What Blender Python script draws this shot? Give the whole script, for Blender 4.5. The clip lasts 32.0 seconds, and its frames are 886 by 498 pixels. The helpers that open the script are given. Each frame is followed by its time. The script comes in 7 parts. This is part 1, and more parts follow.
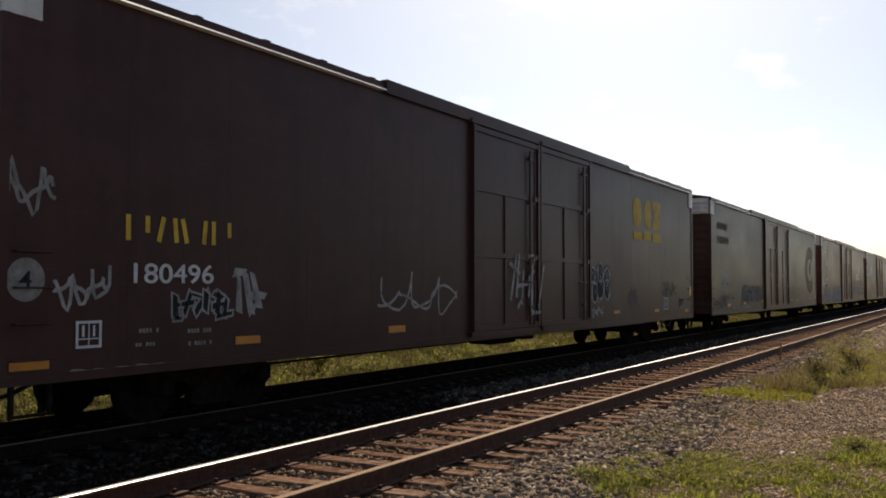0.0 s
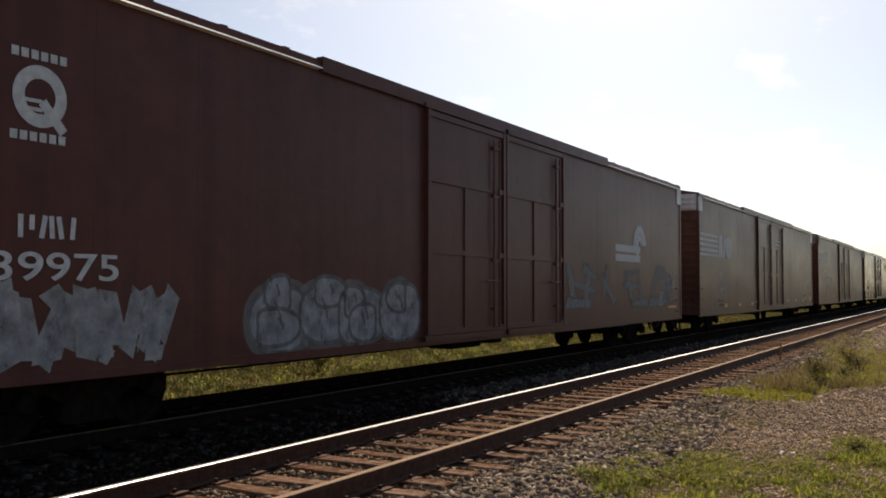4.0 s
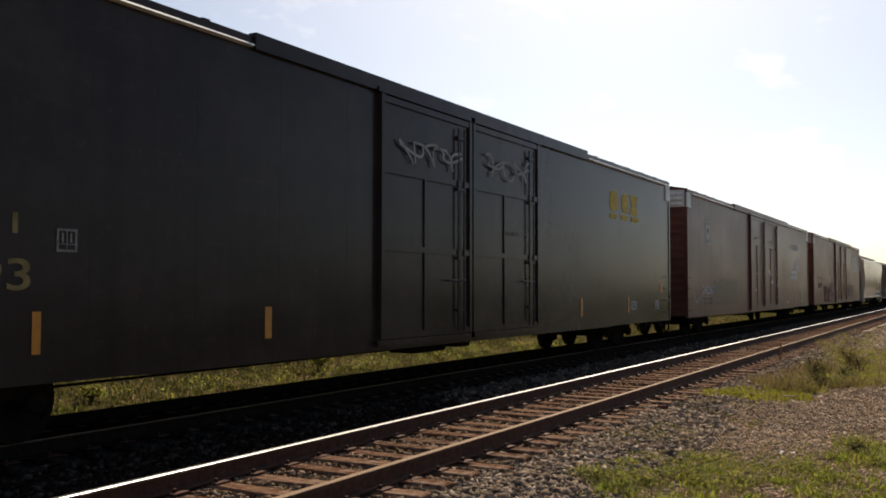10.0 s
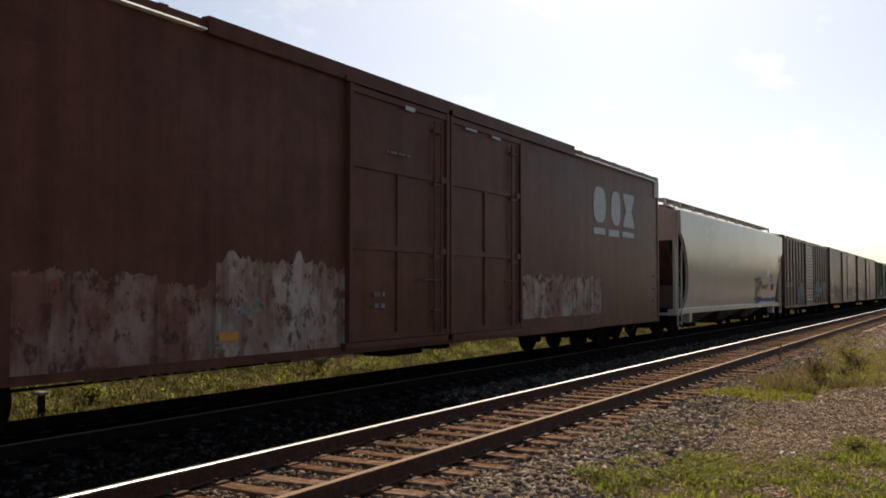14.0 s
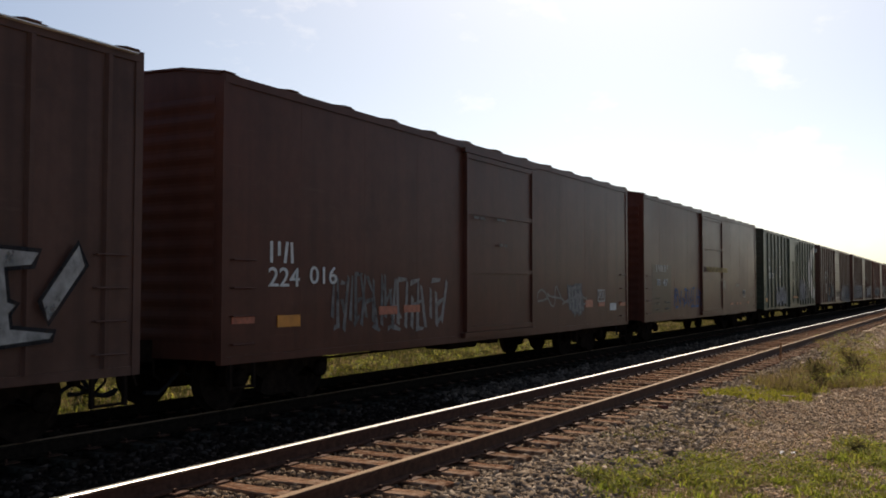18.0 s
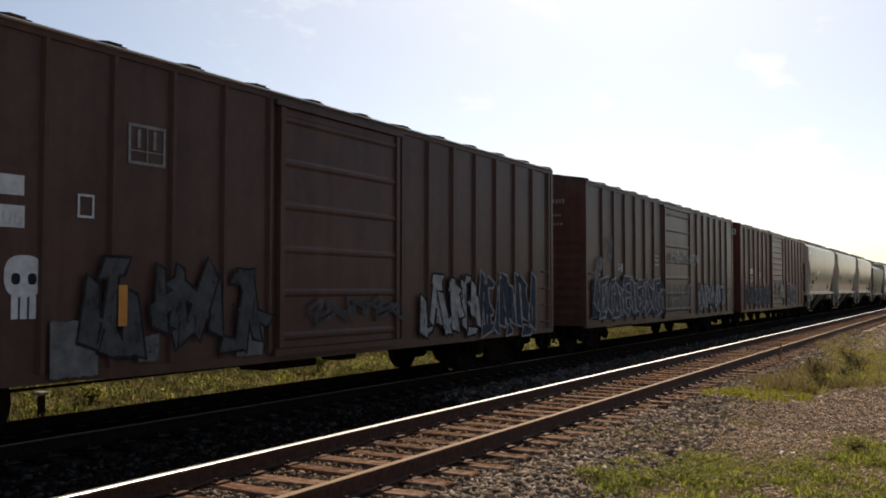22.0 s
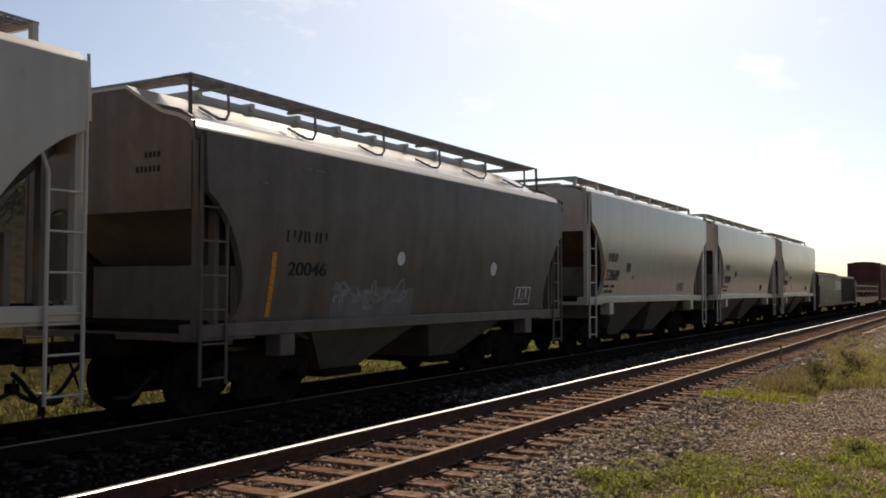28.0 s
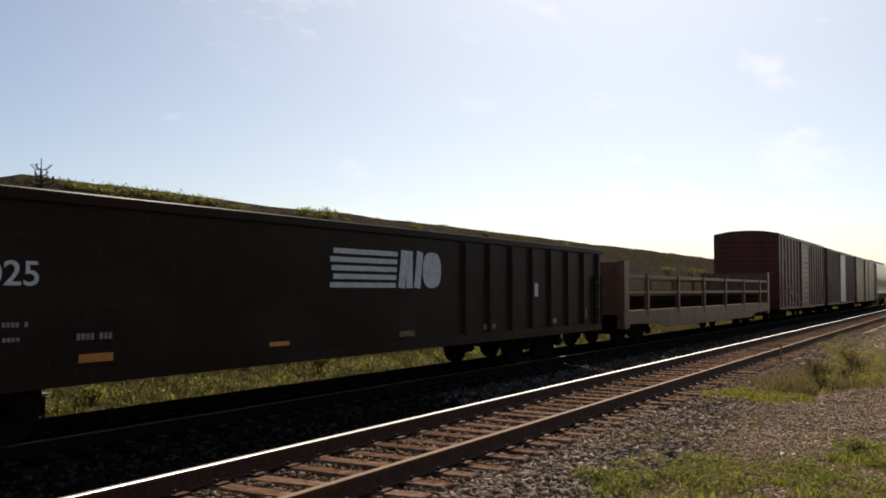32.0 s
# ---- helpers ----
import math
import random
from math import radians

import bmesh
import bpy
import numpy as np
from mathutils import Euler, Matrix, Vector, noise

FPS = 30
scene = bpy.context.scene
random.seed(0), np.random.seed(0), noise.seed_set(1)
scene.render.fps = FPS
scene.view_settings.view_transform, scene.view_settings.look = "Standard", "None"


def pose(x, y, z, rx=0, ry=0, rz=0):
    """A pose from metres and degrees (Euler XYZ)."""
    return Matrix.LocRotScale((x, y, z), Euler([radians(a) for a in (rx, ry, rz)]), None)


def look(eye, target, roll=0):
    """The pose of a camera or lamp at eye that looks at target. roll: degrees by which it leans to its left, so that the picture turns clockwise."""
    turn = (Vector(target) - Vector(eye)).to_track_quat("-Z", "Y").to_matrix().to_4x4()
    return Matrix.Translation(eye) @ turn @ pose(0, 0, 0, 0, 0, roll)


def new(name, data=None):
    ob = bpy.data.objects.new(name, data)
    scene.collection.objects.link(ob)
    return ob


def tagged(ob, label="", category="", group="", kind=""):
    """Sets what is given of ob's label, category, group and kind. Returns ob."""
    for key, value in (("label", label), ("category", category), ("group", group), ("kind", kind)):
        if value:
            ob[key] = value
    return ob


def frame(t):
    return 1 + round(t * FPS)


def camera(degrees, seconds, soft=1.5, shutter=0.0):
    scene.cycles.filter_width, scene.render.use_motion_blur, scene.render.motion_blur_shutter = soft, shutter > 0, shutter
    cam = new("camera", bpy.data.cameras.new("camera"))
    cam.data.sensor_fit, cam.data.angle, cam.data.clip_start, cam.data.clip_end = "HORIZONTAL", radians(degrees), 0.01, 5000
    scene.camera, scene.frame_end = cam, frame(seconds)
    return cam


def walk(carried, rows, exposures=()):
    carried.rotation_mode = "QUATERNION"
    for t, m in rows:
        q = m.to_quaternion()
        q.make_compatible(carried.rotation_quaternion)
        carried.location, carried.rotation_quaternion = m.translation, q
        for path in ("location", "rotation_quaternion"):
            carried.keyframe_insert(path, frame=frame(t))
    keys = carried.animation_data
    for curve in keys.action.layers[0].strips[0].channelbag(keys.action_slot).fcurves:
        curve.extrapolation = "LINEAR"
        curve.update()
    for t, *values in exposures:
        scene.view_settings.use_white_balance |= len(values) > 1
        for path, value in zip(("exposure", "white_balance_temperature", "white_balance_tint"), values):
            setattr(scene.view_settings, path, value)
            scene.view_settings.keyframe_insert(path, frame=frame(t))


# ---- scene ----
# The world's x runs along the track, away from the camera; y across it; z = 0 is the top of the rails.

cam = camera(50.96, 32.0, soft=1.8)
EYE = (0.0, 0.0, 1.671)


def aim(yaw, pitch):
    return look(EYE, (EYE[0] + 10 * math.cos(radians(yaw)) * math.cos(radians(pitch)),
                      EYE[1] + 10 * math.sin(radians(yaw)) * math.cos(radians(pitch)),
                      EYE[2] + 10 * math.sin(radians(pitch))), 0.08)


PATH = [(0, aim(29.637, 2.410)), (25.5, aim(29.637, 2.410)), (27.5, aim(29.65, 2.500)), (32, aim(29.65, 2.480))]
walk(cam, PATH, exposures=[(0, 0.64, 7500, 13), (25.5, 0.62, 7400, 12), (29, 0.62, 7300, 12), (31, 0.54, 7250, 12), (32, 0.45, 7200, 12)])

# ---- light ----
SUN_AZ, SUN_EL = 18.5, 42.8
sun_way = Vector((math.cos(radians(SUN_EL)) * math.cos(radians(SUN_AZ)),
                  math.cos(radians(SUN_EL)) * math.sin(radians(SUN_AZ)), math.sin(radians(SUN_EL))))
world = bpy.data.worlds.new("sky")
scene.world = world
world.use_nodes = True
wn, wl = world.node_tree.nodes, world.node_tree.links
wn.clear()
sky = wn.new("ShaderNodeTexSky")
sky.sky_type, sky.sun_disc = "NISHITA", False
sky.sun_elevation, sky.sun_rotation = radians(SUN_EL), radians(90 - SUN_AZ)
sky.air_density, sky.dust_density, sky.ozone_density = 0.65, 1.45, 1.6
back = wn.new("ShaderNodeBackground")
back.inputs["Strength"].default_value = 0.080
wout = wn.new("ShaderNodeOutputWorld")
# the air's own tint, and thin high cloud
air = wn.new("ShaderNodeMix")
air.data_type, air.blend_type = "RGBA", "MULTIPLY"
air.inputs[0].default_value, air.inputs[7].default_value = 1.0, (0.925, 1.0, 1.02, 1)
wl.new(sky.outputs[0], air.inputs[6])
where = wn.new("ShaderNodeTexCoord")
spread = wn.new("ShaderNodeMapping")
spread.inputs["Scale"].default_value = (1.6, 3.0, 6.0)
spread.inputs["Rotation"].default_value = (0.2, 0.35, 0.6)
spread.inputs["Location"].default_value = (3.7, 1.3, 0.4)
wisp = wn.new("ShaderNodeTexNoise")
wisp.inputs["Scale"].default_value, wisp.inputs["Detail"].default_value, wisp.inputs["Roughness"].default_value = 2.6, 7.0, 0.62
thin = wn.new("ShaderNodeValToRGB")
thin.color_ramp.elements[0].position, thin.color_ramp.elements[1].position = 0.57, 0.80
thin.color_ramp.elements[1].color = (0.55, 0.55, 0.55, 1)
wl.new(where.outputs["Generated"], spread.inputs[0])
wl.new(spread.outputs[0], wisp.inputs["Vector"])
wl.new(wisp.outputs["Fac"], thin.inputs[0])
cloud = wn.new("ShaderNodeMix")
cloud.data_type, cloud.blend_type = "RGBA", "MIX"
cloud.inputs[7].default_value = (10.5, 10.5, 10.8, 1)
wl.new(thin.outputs[0], cloud.inputs[0])
wl.new(air.outputs[2], cloud.inputs[6])
wl.new(cloud.outputs[2], back.inputs["Color"])
wl.new(back.outputs[0], wout.inputs[0])
sun = new("sun", bpy.data.lights.new("sun", "SUN"))
sun.data.energy, sun.data.angle, sun.data.color = 3.0, radians(0.53), (1.0, 0.93, 0.82)
sun.matrix_world = look((0, 0, 60), Vector((0, 0, 60)) - sun_way)


# ---- materials ----
def material(name, rough=0.6, metal=0.0):
    m = bpy.data.materials.new(name)
    m.use_nodes = True
    b = m.node_tree.nodes["Principled BSDF"]
    b.inputs["Roughness"].default_value, b.inputs["Metallic"].default_value = rough, metal
    b.inputs["Specular IOR Level"].default_value = 0.5 if metal > 0.5 or rough < 0.45 else 0.14 if rough < 0.8 else 0.0      # dust, soil and rust have little gloss
    return m, m.node_tree.nodes, m.node_tree.links, b


def noise_of(n, l, scale, detail=4.0, stretch=(1, 1, 1), rough=0.55):
    tc = n.new("ShaderNodeTexCoord")
    mp = n.new("ShaderNodeMapping")
    mp.inputs["Scale"].default_value = stretch
    t = n.new("ShaderNodeTexNoise")
    t.inputs["Scale"].default_value, t.inputs["Detail"].default_value = scale, detail
    t.inputs["Roughness"].default_value = rough
    l.new(tc.outputs["Object"], mp.inputs[0])
    l.new(mp.outputs[0], t.inputs["Vector"])
    return t.outputs["Fac"]


def ramp(n, l, fac, stops):
    r = n.new("ShaderNodeValToRGB")
    e = r.color_ramp.elements
    while len(e) < len(stops):
        e.new(0.5)
    for k, (p, c) in zip(e, stops):
        k.position, k.color = p, (*c, 1) if len(c) == 3 else c
    l.new(fac, r.inputs[0])
    return r.outputs[0]


def mixed(n, l, fac, a, b, how="MIX"):
    x = n.new("ShaderNodeMix")
    x.data_type, x.blend_type = "RGBA", how
    for sock, v in ((x.inputs[0], fac), (x.inputs[6], a), (x.inputs[7], b)):
        if isinstance(v, (int, float)):
            sock.default_value = v
        elif isinstance(v, tuple):
            sock.default_value = (*v, 1)
        else:
            l.new(v, sock)
    return x.outputs[2]


def bumped(n, l, b, fac, strength=0.3, dist=0.01):
    k = n.new("ShaderNodeBump")
    k.inputs["Strength"].default_value, k.inputs["Distance"].default_value = strength, dist
    l.new(fac, k.inputs["Height"])
    l.new(k.outputs[0], b.inputs["Normal"])


def paint(name, colour, grime=0.45, rust=0.25, rough=0.32, fade=0.0, gloss=0.10, dents=0.2):
    """Weathered paint on steel: streaks down the sheet, blotches, rust specks, a dusty film."""
    m, n, l, b = material(name, rough)
    b.inputs["Specular IOR Level"].default_value = gloss
    dark = tuple(c * 0.42 + d for c, d in zip(colour, (0.007, 0.005, 0.004)))
    pale = tuple(c * 0.85 + d for c, d in zip(colour, (0.05, 0.042, 0.034)))
    streak = noise_of(n, l, 1.0, 5, (3.2, 3.2, 0.12))
    blotch = noise_of(n, l, 0.55, 6, (0.6, 1, 1.3))
    speck = noise_of(n, l, 7.0, 8, (1, 1, 0.6), 0.7)
    c = mixed(n, l, ramp(n, l, streak, [(0.42, (0, 0, 0)), (0.68, (grime,) * 3)]), colour, dark)
    c = mixed(n, l, ramp(n, l, blotch, [(0.45, (0, 0, 0)), (0.75, (0.35 + fade,) * 3)]), c, pale)
    c = mixed(n, l, ramp(n, l, speck, [(0.6, (0, 0, 0)), (0.72, (rust,) * 3)]), c, (0.16, 0.065, 0.03))
    cloud = noise_of(n, l, 2.3, 7, (1, 1, 0.8), 0.68)
    c = mixed(n, l, ramp(n, l, cloud, [(0.40, (0, 0, 0)), (0.66, (grime * 1.0,) * 3)]), c, dark)
    scuff = noise_of(n, l, 3.0, 6, (0.35, 1, 4.0), 0.7)
    c = mixed(n, l, ramp(n, l, scuff, [(0.60, (0, 0, 0)), (0.74, (0.3,) * 3)]), c, pale)
    l.new(c, b.inputs["Base Color"])
    l.new(ramp(n, l, blotch, [(0.3, (rough - 0.04,) * 3), (0.8, (min(1, rough + 0.10),) * 3)]), b.inputs["Roughness"])
    bumped(n, l, b, noise_of(n, l, 1.6, 3, (1, 1, 0.5)), dents, 0.02)
    return m


def plain(name, colour, rough=0.7, metal=0.0, vary=0.35, scale=6.0, bump=0.15):
    m, n, l, b = material(name, rough, metal)
    f = noise_of(n, l, scale, 6)
    c = mixed(n, l, ramp(n, l, f, [(0.35, (0, 0, 0)), (0.7, (1, 1, 1))]), tuple(x * (1 - vary) for x in colour),
              tuple(min(1, x * (1 + vary * 0.6)) for x in colour))
    l.new(c, b.inputs["Base Color"])
    bumped(n, l, b, f, bump, 0.01)
    return m


def spray(name, colour, worn=0.35, cover=1.0):
    """Thin spray paint, worn and streaked so that the sheet shows through."""
    m, n, l, b = material(name, 0.7)
    b.inputs["Specular IOR Level"].default_value = 0.15
    f = noise_of(n, l, 5.0, 6)
    c = mixed(n, l, ramp(n, l, f, [(0.35, (0, 0, 0)), (0.7, (1, 1, 1))]), tuple(x * 0.6 for x in colour), tuple(min(1, x * 1.2) for x in colour))
    l.new(c, b.inputs["Base Color"])
    wear = noise_of(n, l, 3.2, 8, (1, 1, 0.55), 0.72)
    l.new(ramp(n, l, wear, [(at, (cover * a,) * 3) for at, a in ((0.34, 1 - worn), (0.40, 0.82), (0.52, 1), (0.60, 0.78), (0.68, 1 - worn))]), b.inputs["Alpha"])
    return m


def peeling(name, pale, rusty, dark):
    """Old primer in flakes, with rust blooms and dark scabs between them."""
    m, n, l, b = material(name, 0.8)
    big, fine, run = noise_of(n, l, 1.3, 6, (1, 1, 0.8), 0.65), noise_of(n, l, 6.0, 8, (1, 1, 0.7), 0.72), noise_of(n, l, 2.5, 5, (2.4, 2.4, 0.2))
    c = mixed(n, l, ramp(n, l, big, [(0.42, (0, 0, 0)), (0.56, (1, 1, 1))]), pale, rusty)
    c = mixed(n, l, ramp(n, l, fine, [(0.52, (0, 0, 0)), (0.60, (0.85,) * 3)]), c, dark)
    c = mixed(n, l, ramp(n, l, run, [(0.50, (0, 0, 0)), (0.68, (0.6,) * 3)]), c, dark)
    l.new(c, b.inputs["Base Color"])
    bumped(n, l, b, fine, 0.3, 0.01)
    return m


def pieces(name, colours, rough=0.85, island=True, scale=20.0):
    """Many pieces of one kind, each with a tone of its own."""
    m, n, l, b = material(name, rough)
    if island:
        g = n.new("ShaderNodeNewGeometry")
        pick = g.outputs["Random Per Island"]
    else:
        g = n.new("ShaderNodeObjectInfo")
        pick = g.outputs["Random"]
    k = len(colours)
    c = ramp(n, l, pick, [((i + 0.5) / k, col) for i, col in enumerate(colours)])
    f = noise_of(n, l, scale, 5)
    c = mixed(n, l, ramp(n, l, f, [(0.3, (0, 0, 0)), (0.75, (0.6,) * 3)]), c, tuple(x * 0.5 for x in colours[0]))
    l.new(c, b.inputs["Base Color"])
    bumped(n, l, b, f, 0.4, 0.008)
    return m


def timber_material(name, tones):
    """Split, weathered ties: long grain, dark checks, rust and dirt."""
    m, n, l, b = material(name, 0.9)
    pick = n.new("ShaderNodeObjectInfo").outputs["Random"]
    c = ramp(n, l, pick, [((i + 0.5) / len(tones), t) for i, t in enumerate(tones)])
    grain = noise_of(n, l, 3.0, 8, (14, 0.9, 6), 0.7)
    dirt = noise_of(n, l, 5.5, 7, (1, 1, 1), 0.65)
    c = mixed(n, l, ramp(n, l, grain, [(0.42, (0.95,) * 3), (0.58, (0, 0, 0))]), c, tuple(t * 0.3 for t in tones[0]))
    c = mixed(n, l, ramp(n, l, dirt, [(0.47, (0, 0, 0)), (0.62, (0.85,) * 3)]), c, tuple(min(1, t * k) for t, k in zip(tones[0], (1.5, 2.1, 2.5))))
    l.new(c, b.inputs["Base Color"])
    bumped(n, l, b, mixed(n, l, 0.5, grain, dirt), 1.0, 0.03)
    return m


BLUE = paint("dark_blue_paint", (0.07073, 0.03012, 0.02683), 0.4, 0.25)
CHESSIE = paint("faded_navy_paint", (0.073, 0.0385, 0.0275), 0.5, 0.5, fade=0.05)
OXIDE = paint("oxide_red_paint", (0.1146, 0.04177, 0.02873), 0.45, 0.2)
BROWN = paint("brown_paint", (0.1329, 0.05887, 0.04121), 0.5, 0.25)
MAROON = paint("maroon_paint", (0.1366, 0.05024, 0.03826), 0.4, 0.3)
RUST = paint("rusted_red_paint", (0.1565, 0.05769, 0.03692), 0.6, 0.7, fade=0.15, gloss=0.05)
UMBER = paint("dark_umber_paint", (0.1176, 0.05887, 0.04452), 0.5, 0.3)
GREEN = paint("dull_green_paint", (0.05939, 0.07014, 0.04934), 0.45, 0.3)
STEELGREY = paint("slate_grey_paint", (0.03696, 0.02477, 0.02118), 0.5, 0.35, rough=0.2, fade=0.1, gloss=0.15, dents=0.3)
HOPPER = paint("hopper_grey_paint", (0.4769, 0.4117, 0.3351), 0.14, 0.15, rough=0.2, gloss=0.4, dents=0.06)
# brown that stands for shade inside the open ends of pale hoppers
SLOPESHADE = paint("shaded_brown_slope_paint", (0.1152, 0.07669, 0.0525), 0.5, 0.5)
# the dark hopper's own colour; also painted shade on recessed end posts
HOPPERDARK = paint("sooty_and_shaded_hopper_paint", (0.1548, 0.121, 0.09768), 0.5, 0.5)
BLACK = paint("gondola_black_paint", (0.03052, 0.01631, 0.01176), 0.3, 0.3, gloss=0.03)
TIMBERCAR = paint("flat_car_rust_paint", (0.20, 0.10, 0.062), 0.5, 0.5)
UNDERSIDE = paint("dark_grey_underside", (0.1792, 0.1506, 0.1152), 0.5, 0.4)
WHITE = paint("dirty_white_paint", (0.74, 0.71, 0.66), 0.45, 0.3)
LETTER = plain("white_lettering", (0.62, 0.61, 0.58), 0.6, vary=0.2, scale=9)
DIM = plain("faded_lettering", (0.26, 0.24, 0.22), 0.7, vary=0.35, scale=9)
YELLOW = plain("yellow_lettering", (0.62, 0.40, 0.05), 0.55, vary=0.25)
# white for added strips that imitate a glint along the eaves
EAVEGLINT = paint("eave_glint_paint", (0.86, 0.84, 0.8), 0.15, 0.1, rough=0.25, gloss=0.6)
ORANGE = plain("amber_reflector", (0.5906, 0.2106, 0.018), 0.35, vary=0.2)
INK = plain("black_lettering", (0.02, 0.02, 0.022), 0.6, vary=0.3)
SPRAYWHITE = spray("white_spray_paint", (0.376, 0.36, 0.336), 0.6)
SPRAYMIST = spray("thin_white_overspray", (0.376, 0.36, 0.336), 0.5, 0.42)
SPRAYBLUE = spray("blue_spray_paint", (0.09, 0.13, 0.27), 0.6)
SPRAYGREY = spray("grey_spray_paint", (0.18, 0.17, 0.16), 0.6)
SPRAYYELLOW = spray("yellow_spray_paint", (0.5, 0.34, 0.05), 0.6)
FADED_YELLOW = plain("faded_yellow_lettering", (0.26, 0.19, 0.08), 0.7, vary=0.4, scale=7)
REDWHITE = plain("red_reflector", (0.42, 0.10, 0.05), 0.4, vary=0.35, scale=14)
SPRAYRED = spray("red_spray_paint", (0.35, 0.08, 0.05), 0.6)
PALEHOPPER = paint("pale_hopper_paint", (0.5208, 0.4512, 0.3646), 0.14, 0.18, rough=0.22, gloss=0.4, dents=0.06)
REDBOX = paint("signal_red_paint", (0.1299, 0.03879, 0.03006), 0.4, 0.25)
DUSK = spray("dull_grey_spray_paint", (0.085, 0.08, 0.08), 0.6)
PATCH = peeling("primer_patch", (0.46, 0.37, 0.30), (0.30, 0.19, 0.14), (0.11, 0.06, 0.045))
WORNBAND = peeling("worn_white_band", (0.55, 0.50, 0.44), (0.17, 0.075, 0.055), (0.10, 0.042, 0.032))
PATCHDARK = peeling("rusty_primer_patch", (0.34, 0.23, 0.18), (0.22, 0.10, 0.07), (0.08, 0.045, 0.035))
SPRAYBLACK = spray("black_spray_paint", (0.018, 0.017, 0.019), 0.45)
RUSTDOOR = paint("rust_tinted_door_paint", (0.102, 0.039, 0.029), 0.5, 0.6)
PINKBAND = paint("faded_pink_band", (0.42, 0.31, 0.28), 0.6, 0.6)
SPRAYPALE = spray("pale_grey_spray_paint", (0.34, 0.33, 0.33), 0.6)
FAINTOCHRE = spray("worn_ochre_emblem", (0.17, 0.12, 0.075), 0.9, 0.5)
SPRAYNAVY = spray("navy_spray_paint", (0.028, 0.0375, 0.054), 0.6)
OCHRE = plain("worn_ochre", (0.1355, 0.0954, 0.0594), 0.75, vary=0.45, scale=4)
IRON = plain("grimy_cast_iron", (0.024, 0.016, 0.012), 0.82, 0.0, 0.4, 9)
HOSE = plain("black_rubber_hose", (0.015, 0.015, 0.016), 0.6)
RAILSIDE = plain("rusty_rail_steel", (0.0892, 0.0416, 0.027), 0.75, 0.2, 0.4, 14)
RAILTOP = plain("polished_rail_head", (0.74, 0.71, 0.68), 0.36, 1.0, 0.15, 30, 0.05)
RAILDULL = plain("dull_rail_head", (0.272, 0.172, 0.102), 0.7, 0.1, 0.3, 30, 0.1)
TIE = timber_material("weathered_timber", [(0.1811, 0.09078, 0.05652), (0.2715, 0.1445, 0.08964), (0.1267, 0.07021, 0.04716), (0.344, 0.2023, 0.1321), (0.2083, 0.1115, 0.07074)])
# dark copy of the tie timber, for ties in shade under the train
TIESHADE = timber_material("shaded_timber", [(0.0375, 0.0255, 0.018), (0.057, 0.0375, 0.027), (0.024, 0.018, 0.015)])
STONE = pieces("crushed_stone", [(0.3111, 0.2213, 0.1513), (0.474, 0.3466, 0.2379), (0.1926, 0.1357, 0.0937), (0.5926, 0.4571, 0.3317), (0.3555, 0.2653, 0.1946), (0.4148, 0.258, 0.1557), (0.2519, 0.1991, 0.1587)], 0.9)
SHOULDERSTONE = pieces("dirty_ballast_stone", [(0.20, 0.15, 0.115), (0.33, 0.26, 0.20), (0.09, 0.066, 0.05), (0.46, 0.375, 0.30), (0.14, 0.105, 0.08), (0.26, 0.19, 0.135)], 0.9)
# grey stone toned down so its colour holds the train's shade
MIDSTONE = pieces("shaded_grey_stone", [(0.085, 0.065, 0.051), (0.15, 0.117, 0.092), (0.045, 0.034, 0.027), (0.22, 0.178, 0.145)], 0.9)
TRACKSTONE = pieces("rust_stained_ballast", [(0.13, 0.088, 0.06), (0.22, 0.155, 0.11), (0.07, 0.047, 0.033), (0.30, 0.225, 0.165)], 0.9)
# stone darkened in its colour for the shade beside the train
DARKSTONE = pieces("shaded_stone", [(0.019, 0.0142, 0.011), (0.033, 0.025, 0.02), (0.012, 0.0088, 0.007), (0.085, 0.067, 0.055)], 0.8)
# dark copy of the rail steel, with the shade under the train painted in
RAILDARK = plain("shaded_rail_steel", (0.022, 0.016, 0.012), 0.8, 0.1, 0.4, 14)
BLADE = pieces("grass_blades", [(0.20, 0.25, 0.03), (0.36, 0.37, 0.05), (0.13, 0.17, 0.022), (0.42, 0.36, 0.09), (0.26, 0.31, 0.04)], 0.65)
BRIGHTBLADE = pieces("yellow_green_blades", [(0.28, 0.27, 0.03), (0.38, 0.34, 0.05), (0.20, 0.21, 0.025), (0.33, 0.27, 0.07)], 0.65)
VERGEBLADE = pieces("verge_grass_blades", [(0.04, 0.045, 0.01), (0.16, 0.15, 0.028), (0.022, 0.025, 0.008), (0.24, 0.18, 0.06), (0.10, 0.115, 0.02)], 0.75)
GRATING = plain("grey_steel_grating", (0.25, 0.24, 0.23), 0.6, 0.2, 0.3, 9)
STAKEWOOD = plain("reddish_stake_wood", (0.34, 0.17, 0.09), 0.85)
DRYBLADE = pieces("dry_grass_blades", [(0.253, 0.1771, 0.0885), (0.1771, 0.1328, 0.0633), (0.1391, 0.1265, 0.0443), (0.3289, 0.2403, 0.1265), (0.1138, 0.0822, 0.0443)], 0.75)
LEAF = pieces("shrub_leaves", [(0.20, 0.21, 0.04), (0.32, 0.29, 0.07), (0.13, 0.15, 0.035), (0.36, 0.30, 0.09)], 0.65)
